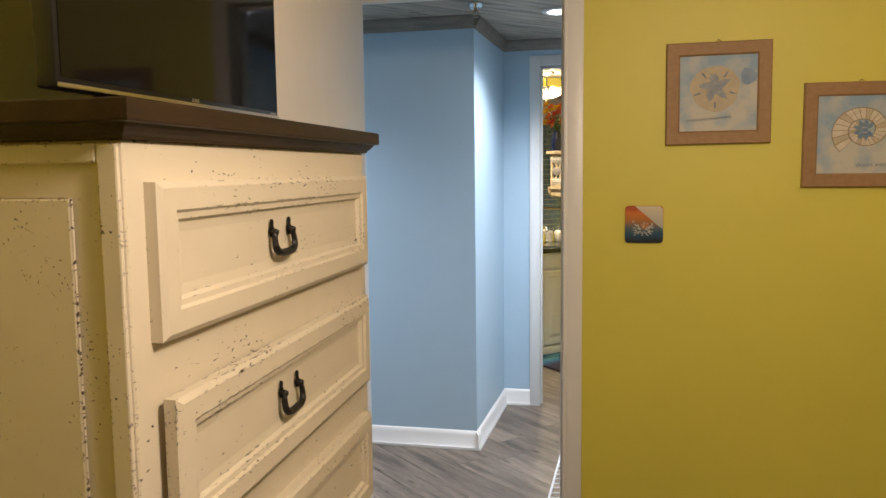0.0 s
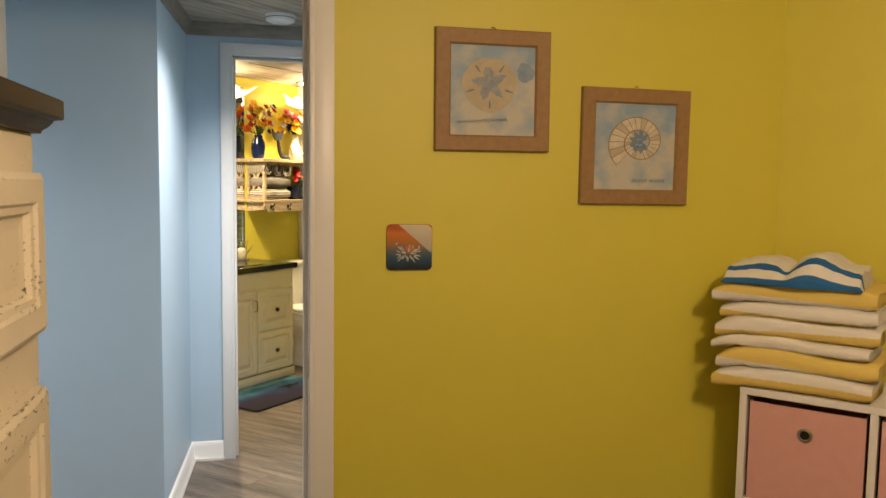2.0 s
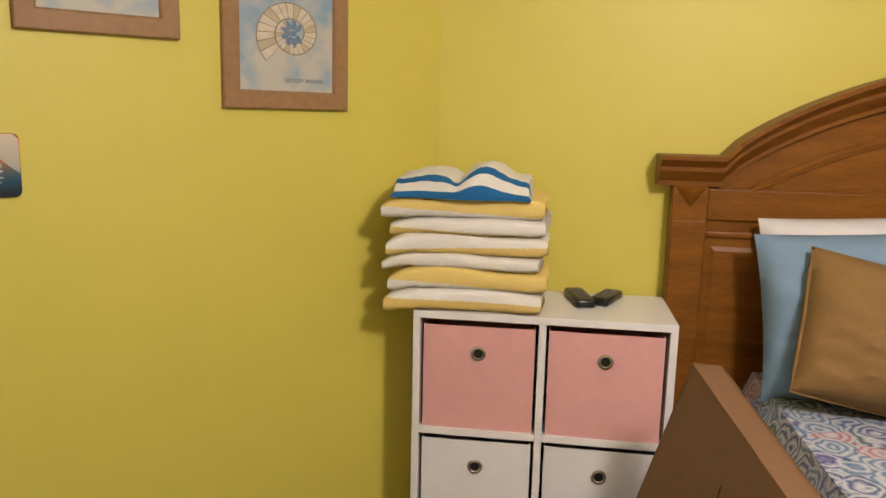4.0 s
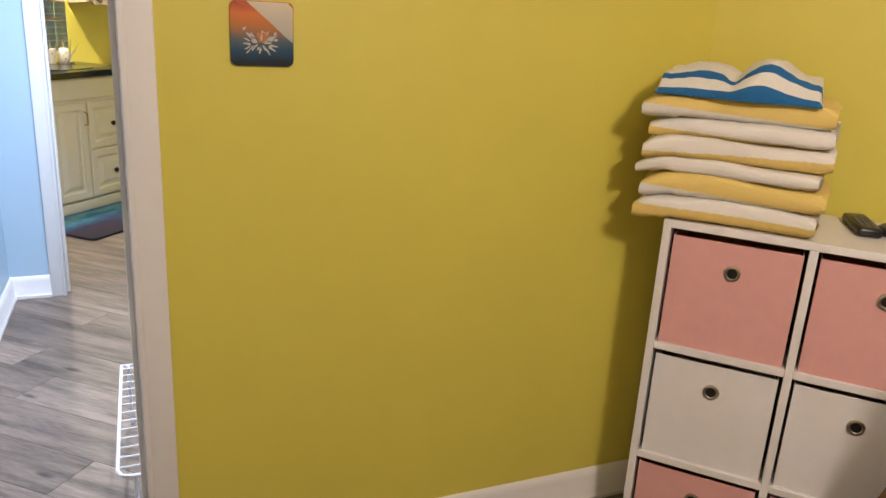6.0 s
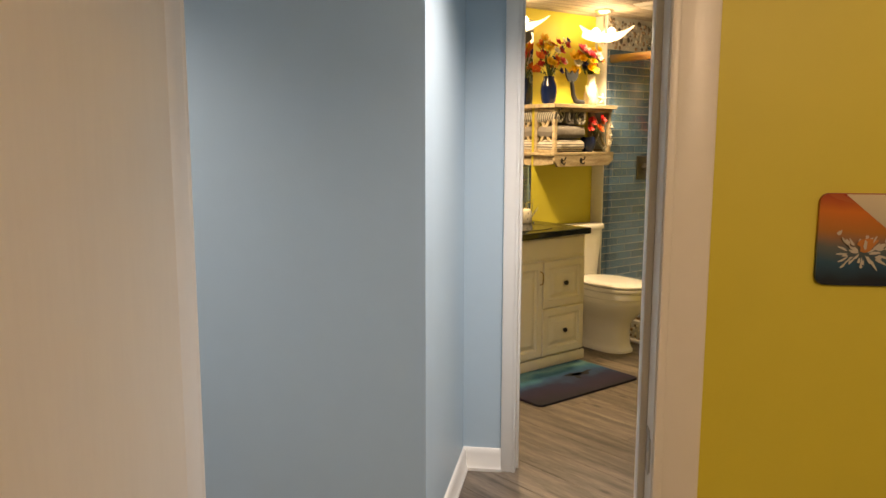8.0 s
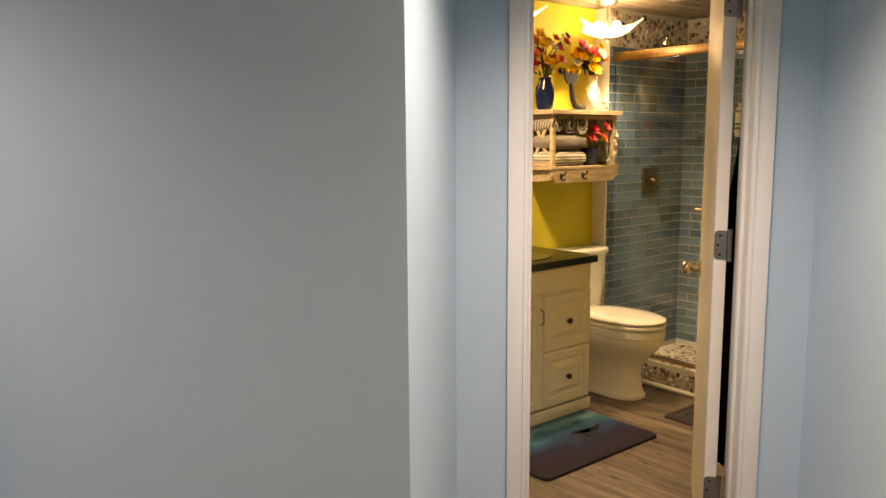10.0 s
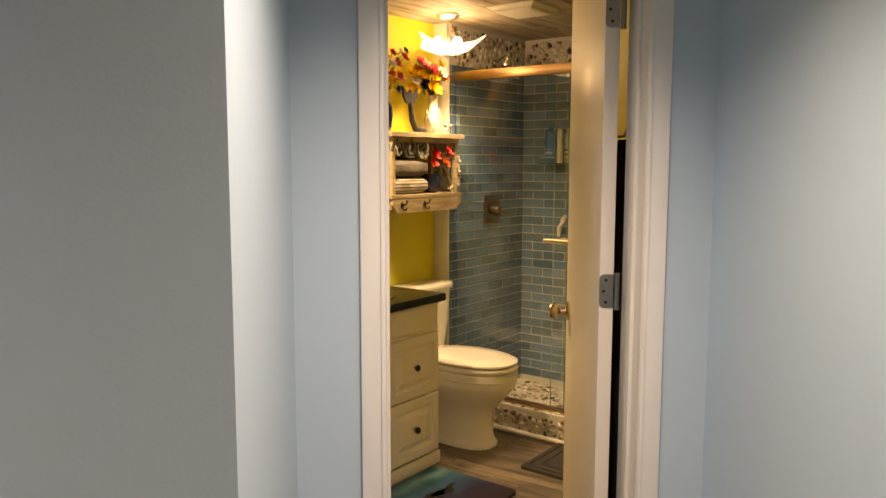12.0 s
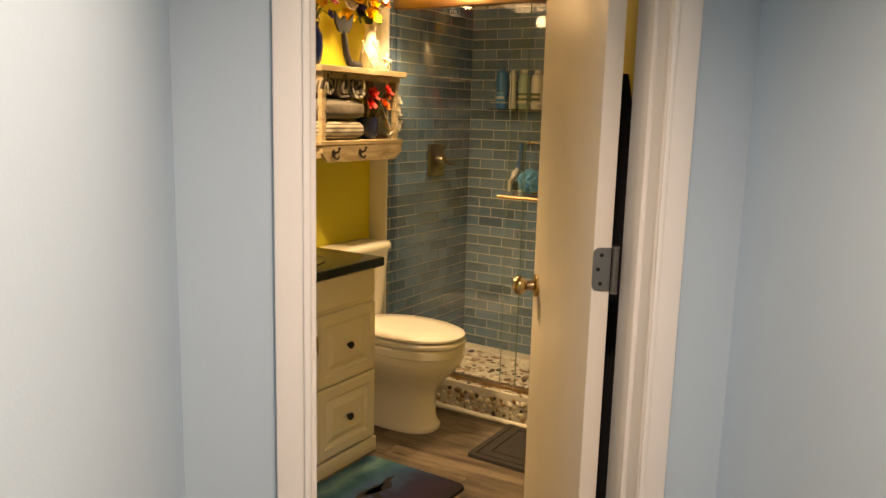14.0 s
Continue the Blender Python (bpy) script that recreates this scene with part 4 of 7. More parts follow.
def two_tone(name, low, high, at, slope):
    """Terry with a broad stripe: one colour below a slanting line, another above it."""
    m = material(name, low, 0.95, vary=0.12, scale=60, bump=0.9, bump_scale=350)
    nt = m.node_tree
    b = nt.nodes["Principled BSDF"]
    was = b.inputs["Base Color"].links[0].from_socket
    tc = nt.nodes.new("ShaderNodeTexCoord")
    d = nt.nodes.new("ShaderNodeVectorMath")
    d.operation = "DOT_PRODUCT"
    d.inputs[1].default_value = (slope, 0.0, 1.0)
    nt.links.new(tc.outputs["Object"], d.inputs[0])
    fuzz = nt.nodes.new("ShaderNodeTexNoise")
    fuzz.inputs["Scale"].default_value = 120
    nt.links.new(tc.outputs["Object"], fuzz.inputs["Vector"])
    ad = nt.nodes.new("ShaderNodeMath")
    ad.operation = "MULTIPLY_ADD"
    nt.links.new(fuzz.outputs["Fac"], ad.inputs[0])
    ad.inputs[1].default_value = 0.006
    nt.links.new(d.outputs["Value"], ad.inputs[2])
    mr = nt.nodes.new("ShaderNodeMapRange")
    mr.inputs["From Min"].default_value, mr.inputs["From Max"].default_value = at + 0.002, at + 0.005
    nt.links.new(ad.outputs[0], mr.inputs[0])
    mx = nt.nodes.new("ShaderNodeMix")
    mx.data_type = "RGBA"
    nt.links.new(mr.outputs[0], mx.inputs[0])
    nt.links.new(was, mx.inputs[6])
    mx.inputs[7].default_value = (*high, 1)
    nt.links.new(mx.outputs[2], b.inputs["Base Color"])
    return m


zt = 0.897
YEL, PALE = (0.80, 0.61, 0.17), (0.82, 0.79, 0.72)
spec = (("yellow towel with a white stripe, lowest in the stack", 0.054, (YEL, PALE, 0.027, 0.01), 0.5), ("yellow folded towel with a pale lower edge", 0.053, (PALE, YEL, 0.012, 0.06), 1.5),
        ("white folded towel in the stack", 0.037, (PALE, PALE, 0.02, 0.0), -1.5), ("white towel with a yellow stripe in the stack", 0.052, (YEL, PALE, 0.02, -0.045), 3.0),
        ("white towel with a thin yellow edge in the stack", 0.042, (YEL, PALE, 0.008, 0.03), -2.0), ("yellow and white towel on top of the stack", 0.050, (PALE, YEL, 0.015, 0.05), 1.0))
for k, (lab, hh, tone, turn) in enumerate(spec):
    mats = (two_tone("striped_terry", *tone),)
    folded_towel("towel", 0.118 + 0.006 * math.sin(k * 2.1), 0.185, zt, 0.385 + 0.012 * math.sin(k * 3.0), 0.29, hh, mats, lab, k + 1, turn)
    zt += hh - 0.0015


def striped_towel():
    root = thing("towel", on_slant(0.105, 0.19, zt), "blue and white striped towel lying loosely on the stack", "towel", group="towels on the cube shelf")
    bm = bmesh.new()
    nx, ny = 48, 80
    def height(a, b):
        hump = 0.034 * math.exp(-((a - 0.66) / 0.17) ** 2) + 0.016 * math.exp(-((a - 0.25) / 0.16) ** 2) - 0.016 * math.exp(-((a - 0.47) / 0.05) ** 2)
        edge = min(1, 40 * min(a, 1 - a)) ** 0.5 * math.sin(min(1, 4 * b, 6 * (1 - b)) * math.pi / 2)
        return (0.042 + hump + 0.014 * noise.noise(Vector((a * 5, b * 4, 1))) + 0.003 * noise.noise(Vector((a * 22, b * 22, 5)))) * edge
    def foot(a):
        return 0.017 * math.exp(-((a - 0.62) / 0.16) ** 2)
    top = [[bm.verts.new((-0.168 + 0.336 * i / nx, -0.152 + 0.27 * j / ny + 0.008 * math.sin(9 * i / nx), max(0.001, height(i / nx, j / ny)) + 0.003 + foot(i / nx) * max(0, 1 - 5 * j / ny))) for j in range(ny + 1)] for i in range(nx + 1)]
    for i in range(nx):
        for j in range(ny):
            f = bm.faces.new((top[i][j], top[i + 1][j], top[i + 1][j + 1], top[i][j + 1]))
            f.material_index = 1 if j < 3 or 9 <= j < 14 else 0
    base = bmesh.ops.extrude_face_region(bm, geom=bm.faces[:])
    for v in [g for g in base["geom"] if isinstance(g, bmesh.types.BMVert)]:
        v.co.z = 0.0
    bmesh.ops.recalc_face_normals(bm, faces=bm.faces[:])
    part("cloth", bm, [TERRYWHITE, TERRYBLUE], root)


striped_towel()


def remote(along, out, turn, l, label):
    root = thing("remote_control", on_slant(along, out, 0.8955, turn), label, "remote control", group="remotes on the cube shelf")
    bm = bmesh.new()
    box(bm, -0.026, 0.026, -l / 2, l / 2, 0, 0.022, 0.008, segments=3)
    part("case", bm, BLACK, root)
    for i in range(3):
        for j in range(6):
            bm = bmesh.new()
            box(bm, -0.016 + 0.012 * i, -0.008 + 0.012 * i, -l / 2 + 0.02 + 0.016 * j, -l / 2 + 0.03 + 0.016 * j, 0.021, 0.0238, 0.001)
            part("button", bm, TERRYGREY, root)


remote(0.405, 0.13, 12, 0.15, "black remote control lying on the cube shelf")
remote(0.475, 0.115, -22, 0.13, "small black remote control lying on the cube shelf")


def bed():
    """Local x along the wall, -y into the room."""
    root = thing("bed", on_slant(0.632, 0.0), "honey pine bed with arched panelled headboard", "bed")
    hw = 1.62
    # headboard
    def arch(a):
        b = (a - 0.12) / (hw - 0.24)
        return 1.205 + (0.25 * math.sin(math.pi * min(1, max(0, b))) ** 0.75 if 0 < b < 1 else 0.0)
    bm = bmesh.new()
    n = 40
    rings = []
    pts = [(0.06, 0.3)] + [(0.06 + (hw - 0.12) * i / n, arch(0.06 + (hw - 0.12) * i / n) + 0.02) for i in range(n + 1)] + [(hw - 0.06, 0.3)]
    loft(bm, [[Vector((x, y, z)) for x, z in pts] for y in (-0.02, -0.045)])
    part("headboard_panel", bm, PINE, root, smooth=False)
    for xx in (0.0, hw - 0.09):
        bm = bmesh.new()
        box(bm, xx, xx + 0.09, -0.075, -0.012, 0, 1.205, 0.004)
        box(bm, xx + 0.002, xx + 0.088, -0.079, -0.07, 0.15, 1.115, 0.003)
        part("post", bm, PINE, root, smooth=False)
        bm = bmesh.new()
        m = pose(xx + 0.045, -0.075, 1.178)
        v = [bm.verts.new(m @ Vector(p)) for p in ((-0.042, 0, 0.026), (0.042, 0, 0.026), (0, 0, -0.03), (0, -0.022, 0.012))]
        for f in ((0, 1, 3), (1, 2, 3), (2, 0, 3), (0, 2, 1)):
            bm.faces.new([v[i] for i in f])
        bmesh.ops.recalc_face_normals(bm, faces=bm.faces[:])
        part("post_ornament", bm, PINE, root, smooth=False)
    # crown moulding that follows the arch
    bm = bmesh.new()
    prof = [(0.0, 0.0), (-0.055, 0.0), (-0.055, 0.012), (-0.075, 0.028), (-0.085, 0.04), (-0.085, 0.05), (-0.1, 0.062), (-0.11, 0.068), (-0.11, 0.08), (0.0, 0.08)]
    rings = []
    xs = [-0.04, 0.12] + [0.12 + (hw - 0.24) * i / 36 for i in range(1, 36)] + [hw - 0.12, hw + 0.04]
    for x in xs:
        rings.append([Vector((x, y - 0.01, arch(x) + h)) for y, h in prof])
    loft(bm, rings)
    part("crown_moulding", bm, PINE, root, smooth=True)
    bm = bmesh.new()
    rings = []
    for i in range(37):
        x = 0.10 + (hw - 0.2) * i / 36
        z = arch(x) - 0.085
        rings.append([Vector((x, y, z + h)) for y, h in ((-0.04, -0.012), (-0.052, -0.008), (-0.056, 0.004), (-0.05, 0.014), (-0.04, 0.016))])
    loft(bm, rings)
    part("arch_bead", bm, PINE, root)
    for z, zh in ((1.115, 0.085), (1.07, 0.018)):
        bm = bmesh.new()
        box(bm, 0.09, hw - 0.09, -0.056, -0.04, z, z + zh, 0.006)
        part("headboard_rail", bm, PINE, root, smooth=False)
    for k in range(3):
        a = 0.11 + (hw - 0.22) * k / 3
        bm = bmesh.new()
        loft(bm, [[Vector((sx, y, sz)) for sx, sz in ((a + i, 0.5 + i), (a + 0.44 - i, 0.5 + i), (a + 0.44 - i, 1.045 - i), (a + i, 1.045 - i))] for i, y in ((0.0, -0.04), (0.0, -0.046), (0.012, -0.05))])
        part("raised_panel", bm, PINE, root, smooth=False)
    bm = bmesh.new()
    box(bm, 0.20, hw - 0.06, -2.05, -0.1, 0.2, 0.42, 0.03)
    part("box_spring", bm, WHITECLOTH, root)
    bm = bmesh.new()
    box(bm, 0.19, hw - 0.05, -2.07, -0.1, 0.42, 0.7, 0.07, segments=5)
    part("mattress", bm, WHITECLOTH, root)
    bm = bmesh.new()
    box(bm, -0.02, 0.04, -2.1, -0.08, 0.12, 0.3, 0.006)
    part("side_rail", bm, PINE, root)
    for yy in (-2.0,):
        for xx in (0.08, hw - 0.14):
            bm = bmesh.new()
            box(bm, xx, xx + 0.06, yy, yy + 0.06, 0, 0.2, 0.004)
            part("leg", bm, PINE, root)
    return root


bed()

def floral(name):
    """Printed cotton: crowded round flowers in blues and pinks on a pale ground."""
    m = bpy.data.materials.new(name)
    m.use_nodes = True
    nt = m.node_tree
    b = nt.nodes["Principled BSDF"]
    b.inputs["Roughness"].default_value = 0.9
    tc = nt.nodes.new("ShaderNodeTexCoord")
    warp = nt.nodes.new("ShaderNodeTexNoise")
    warp.inputs["Scale"].default_value = 30
    nt.links.new(tc.outputs["Object"], warp.inputs["Vector"])
    mixv = nt.nodes.new("ShaderNodeVectorMath")
    mixv.operation = "MULTIPLY_ADD"
    mixv.inputs[1].default_value = (0.03, 0.03, 0.03)
    nt.links.new(warp.outputs["Color"], mixv.inputs[0])
    nt.links.new(tc.outputs["Object"], mixv.inputs[2])
    vo = nt.nodes.new("ShaderNodeTexVoronoi")
    vo.inputs["Scale"].default_value = 15
    nt.links.new(mixv.outputs[0], vo.inputs["Vector"])
    rings = nt.nodes.new("ShaderNodeMath")
    rings.operation = "PINGPONG"
    rings.inputs[1].default_value = 0.11
    nt.links.new(vo.outputs["Distance"], rings.inputs[0])
    fac = nt.nodes.new("ShaderNodeMapRange")
    fac.inputs["From Max"].default_value = 0.11
    nt.links.new(rings.outputs[0], fac.inputs[0])
    hue = nt.nodes.new("ShaderNodeValToRGB")
    hue.color_ramp.interpolation = "CONSTANT"
    e = hue.color_ramp.elements
    e[0].position, e[0].color = 0.0, (0.05, 0.09, 0.24, 1)
    e[1].position, e[1].color = 0.36, (0.10, 0.20, 0.36, 1)
    for p, c in ((0.6, (0.42, 0.16, 0.17)), (0.74, (0.06, 0.12, 0.11)), (0.86, (0.07, 0.08, 0.28))):
        x = e.new(p)
        x.color = (*c, 1)
    sep = nt.nodes.new("ShaderNodeSeparateColor")
    nt.links.new(vo.outputs["Color"], sep.inputs[0])
    nt.links.new(sep.outputs[0], hue.inputs[0])
    mx = nt.nodes.new("ShaderNodeMix")
    mx.data_type = "RGBA"
    nt.links.new(fac.outputs[0], mx.inputs[0])
    nt.links.new(hue.outputs[0], mx.inputs[6])
    mx.inputs[7].default_value = (0.60, 0.60, 0.62, 1)
    nt.links.new(mx.outputs[2], b.inputs["Base Color"])
    return m


QUILT = floral("floral_quilt")
BLUECLOTH = material("light_blue_cotton", (0.23, 0.345, 0.48), 0.85, vary=0.08, scale=8, bump=0.35, bump_scale=25)
TANCLOTH = material("tan_velvet", (0.25, 0.145, 0.038), 0.9, vary=0.15, scale=10, bump=0.3, bump_scale=60)


def quilt():
    bm = bmesh.new()
    nx, ny = 48, 56
    W, L = 1.7, 2.0
    def h(x, y):
        e = min(x - 0.13, 1.68 - x)
        drop = 0 if e > 0.09 else (0.09 - e) * 3.6
        return 0.715 - drop + 0.008 * noise.noise(Vector((x * 4, y * 4, 2)))
    grid = [[bm.verts.new((0.13 + 1.55 * i / nx, -2.12 + L * j / ny, h(0.13 + 1.55 * i / nx, j))) for j in range(ny + 1)] for i in range(nx + 1)]
    for i in range(nx):
        for j in range(ny):
            bm.faces.new((grid[i][j], grid[i + 1][j], grid[i + 1][j + 1], grid[i][j + 1]))
    res = bmesh.ops.extrude_face_region(bm, geom=bm.faces[:])
    for v in [g for g in res["geom"] if isinstance(g, bmesh.types.BMVert)]:
        v.co.z += 0.014
    bmesh.ops.recalc_face_normals(bm, faces=bm.faces[:])
    solid("quilt", bm, QUILT, "pale quilt with blue and pink floral print on the bed", "quilt", on_slant(0.632, 0.0))


quilt()


def pillow(along, out, z, w, h, thick, mat, lean, label, turn=0, welt=False, roll=0):
    root = thing("pillow", on_slant(along, out, z, turn) @ pose(0, 0, 0, lean, roll, 0), label, "pillow", group="pillows on the bed")
    bm = bmesh.new()
    n = 40
    rows = []
    for side in (1, -1):
        g = []
        for i in range(n + 1):
            row = []
            for j in range(n + 1):
                a, b = 2 * i / n - 1, 2 * j / n - 1
                f = max(0, (1 - abs(a) ** 2.6)) ** 0.5 * max(0, (1 - abs(b) ** 2.6)) ** 0.5
                pin = 1 - 0.06 * (1 - abs(a)) * abs(b) ** 3
                k = 1 + 0.015 * abs(a * b) ** 3
                x = a * w / 2 * k * (1 - 0.022 * (1 - b * b) * abs(a) ** 4)
                zz = h / 2 + b * h / 2 * k * (1 - 0.022 * (1 - a * a) * abs(b) ** 4)
                y = side * f * (thick / 2 * (1 + 0.2 * noise.noise(Vector((a * 2, b * 2, along * 5 + out)))) + 0.02 * noise.noise(Vector((a * 3 + b * 2, b * 5, along * 9 + out))) + 0.01 * noise.noise(Vector((a * 9 - b * 4, b * 11, along * 5 + out))))
                row.append(bm.verts.new((x, y, zz)))
            g.append(row)
        for i in range(n):
            for j in range(n):
                q = (g[i][j], g[i + 1][j], g[i + 1][j + 1], g[i][j + 1])
                bm.faces.new(q if side < 0 else q[::-1])
    bmesh.ops.remove_doubles(bm, verts=bm.verts[:], dist=0.0005)
    body = part("cushion", bm, mat, root)
    if welt:
        bm = bmesh.new()
        pts = []
        for k in range(41):
            a = 2 * math.pi * k / 40
            ca_, sa_ = math.cos(a), math.sin(a)
            q = 1 / max(abs(ca_), abs(sa_))
            e = 1.015 - 0.022 * (1 - abs(ca_ * sa_ * q * q))
            pts.append((w / 2 * ca_ * q * 0.98 * e, 0, h / 2 + h / 2 * sa_ * q * 0.98 * e))
        tube(bm, pts, 0.005, 6)
        part("piping", bm, mat, root)
    return root


pillow(1.205, 0.18, 0.735, 0.66, 0.425, 0.22, WHITECLOTH, -10, "white pillow leaning on the headboard", 0, False, -4)
pillow(1.155, 0.29, 0.735, 0.62, 0.40, 0.25, BLUECLOTH, -14, "light blue pillow leaning on the white one", 0, False, -4)
pillow(1.09, 0.43, 0.742, 0.48, 0.335, 0.25, TANCLOTH, -24, "tan velvet cushion leaning on the blue pillow", 4, True, 13)
pillow(1.95, 0.22, 0.735, 0.62, 0.44, 0.16, WHITECLOTH, -12, "white pillow leaning on the headboard")


def cardboard_box():
    """A thin carton tipped on one corner against the bed."""
    apex = Vector((2.088, 2.682, 0.916))
    down = Vector((0.04, 0.326, -0.944)).normalized()
    fold = Vector((-0.493, -0.812, -0.311))
    fold = (fold - down * fold.dot(down)).normalized()
    deep = down.cross(fold).normalized()
    if deep.x < 0:
        deep = -deep
    root = thing("cardboard_box", Matrix.Translation(apex), "flat brown cardboard carton with worn edges tipped against the bed", "box")
    WF, D = 0.62, 0.064
    L = (apex.z + fold.z * WF + deep.z * D - 0.004) / -down.z

    def board(name, o, a, b, la, lb, out, label="", t=0.005, ragged=0.0):
        """A board with a slightly uneven rim; out is the way its face looks."""
        bm = bmesh.new()
        rim = []
        k = 14
        for e, f, g in ((o, a * la, 0), (o + a * la, b * lb, 1), (o + a * la + b * lb, -a * la, 2), (o + b * lb, -b * lb, 3)):
            side = (a, b)[(g + 1) % 2]
            for i in range(k):
                rim.append(e + f * (i / k) + side * (ragged * noise.noise(Vector((i * 1.7, g * 5.0, la * 9)))))
        loft(bm, [[p - out * t for p in rim], rim])
        return part(name, bm, CARDBOARD, root, label, smooth=False)

    o = Vector((0, 0, 0))
    front = board("front_panel", o, down, fold, L, WF, -deep, ragged=0.002)
    board("back_panel", o + deep * D, down, fold, L, WF, deep)
    board("top_panel", o + down * 0.0, fold, deep, WF, D, -down, "folded upper side with a worn rim", 0.005, 0.003)
    board("end_panel", o, down, deep, L, D, -fold)
    board("end_panel", o + fold * WF, down, deep, L, D, fold)
    # crease is a raised strip, its shade put into the dark colour
    bm = bmesh.new()
    c0, c1 = fold * 0.21 + down * 0.11, fold * 0.27 + down * 0.37
    w_ = (c1 - c0).cross(deep).normalized() * 0.0012
    loft(bm, [[c0 - w_, c0 + w_, c1 + w_, c1 - w_], [p - deep * 0.0012 for p in (c0 - w_, c0 + w_, c1 + w_, c1 - w_)]])
    part("crease", bm, material("crease_shade", (0.05, 0.026, 0.011), 0.9), front, "thin dark strip for the shade of a crease", smooth=False)
    bm = bmesh.new()
    for dx in (0.0, 0.035):
        p0 = fold * (0.12 + dx) + down * 0.56 - deep * 0.0012
        bm.faces.new([bm.verts.new(p) for p in (p0, p0 + fold * 0.024, p0 + fold * 0.012 - down * 0.05)])
    part("printed_arrow", bm, INK, front, "dark printed mark")
    return root


cardboard_box()

# framed picture over the bed
gp = thing("framed_picture", on_slant(1.27, 0.0, 1.95), "framed picture in a pale gold frame above the bed", "picture")
bm = bmesh.new()
frame_ring(bm, 0.68, 0.52, 0.052, 0.02)
part("picture_frame", bm, material("pale_gold_frame", (0.42, 0.28, 0.12), 0.4, 0.2, bump=0.3, bump_scale=80), gp, "pale gold picture frame", smooth=False)
bm = bmesh.new()
box(bm, -0.29, 0.29, -0.012, -0.004, -0.21, 0.21)
part("print", bm, material("dark_print", (0.10, 0.09, 0.07), 0.4, second=(0.03, 0.03, 0.03), scale=7), gp, "dark print behind glass", smooth=False)

# lamp on the bedroom ceiling
cl = thing("ceiling_light", pose(BED_LAMP[0], BED_LAMP[1], CEIL + 0.05), "round nickel ceiling light with a lit bulb in the bedroom", "ceiling light")
bm = bmesh.new()
lathe(bm, [(0.09, 0), (0.09, -0.02), (0.06, -0.03), (0.01, -0.03)], 24)
part("canopy", bm, SILVER, cl)
bm = bmesh.new()
tube(bm, [(0, 0, -0.03), (0, 0, -0.08)], 0.006, 8)
part("stem", bm, SILVER, cl)

# ---- hall things ----
# the third is an added fill lamp, given the same housing
for sx, sy in HALL_SPOTS:
    rl = thing("recessed_light", pose(sx, sy, CEIL), "round recessed white ceiling spotlight, lit; the third an added fill", "ceiling light", group="hall spotlights")
    bm = bmesh.new()
    lathe(bm, [(0.058, 0.0), (0.06, -0.006), (0.075, -0.008), (0.085, -0.003), (0.085, 0.0)], 32)
    part("trim_ring", bm, WHITE, rl)
    bm = bmesh.new()
    lathe(bm, [(0.057, -0.002), (0.057, -0.004), (0.0005, -0.0045)], 28)
    part("lens", bm, LED, rl, "lit frosted lens")
sd = thing("smoke_detector", pose(0.778, 5.327, CEIL), "round white smoke detector on the ceiling", "smoke detector")
bm = bmesh.new()
lathe(bm, [(0.07, 0.0), (0.07, -0.012), (0.064, -0.028), (0.05, -0.034), (0.02, -0.036), (0.0005, -0.036)], 32)
part("cover", bm, WHITE, sd)
bm = bmesh.new()
lathe(bm, [(0.066, -0.0125), (0.071, -0.015), (0.068, -0.017)], 32)
part("vent_ring", bm, BLACK, sd)
sp = thing("fire_sprinkler", pose(0.352, 4.53, CEIL), "chrome fire sprinkler head on the ceiling", "sprinkler")
bm = bmesh.new()
lathe(bm, [(0.036, 0.0), (0.036, -0.008), (0.028, -0.022), (0.02, -0.022), (0.012, -0.018)], 24)
part("escutcheon", bm, CHROME, sp)
bm = bmesh.new()
lathe(bm, [(0.009, -0.015), (0.009, -0.035), (0.006, -0.037), (0.0005, -0.037)], 14)
for s in (-1, 1):
    tube(bm, [(s * 0.008, 0, -0.034), (s * 0.013, 0, -0.044), (s * 0.009, 0, -0.056), (0, 0, -0.06)], 0.002, 6)
lathe(bm, [(0.0005, -0.060), (0.015, -0.060), (0.015, -0.062), (0.0005, -0.0625)], 16)
part("head", bm, BRASS, sp)

# white wire rack beside the doorway in the hall
wr = thing("wire_rack", pose(0.80, 3.76, 0), "low white plastic-coated wire shoe rack beside the doorway", "rack")
WIRE = material("white_coated_wire", (0.82, 0.81, 0.80), 0.35, vary=0.03)
bm = bmesh.new()
x0, x1, y1, z = -0.055, 0.22, 0.62, 0.2
tube(bm, [(x1, 0, z), (x0 + 0.03, 0, z), (x0 + 0.009, 0.009, z), (x0, 0.03, z), (x0 + 0.02, y1, z), (x1, y1, z), (x1, 0, z)], 0.005, 8)
part("rim", bm, WIRE, wr)
for k in range(13):
    bm = bmesh.new()
    y = 0.045 + 0.046 * k
    tube(bm, [(x0 + 0.001 + 0.02 * y / y1, y, z), (x1, y, z)], 0.0025, 6)
    part("wire", bm, WIRE, wr)
for xx in (x0 + 0.04, x1 - 0.02):
    for yy in (0.004, y1 - 0.004):
        bm = bmesh.new()
        tube(bm, [(xx, yy, z), (xx, yy, 0.0)], 0.005, 8)
        part("leg", bm, WIRE, wr)

# ---- bathroom things; local x along the basin wall, local y towards it ----


def in_bath(u, w, z=0.0, turn=0.0):
    x, y = bath(u, w)
    return pose(x, y, z, 0, 0, 45 + turn)


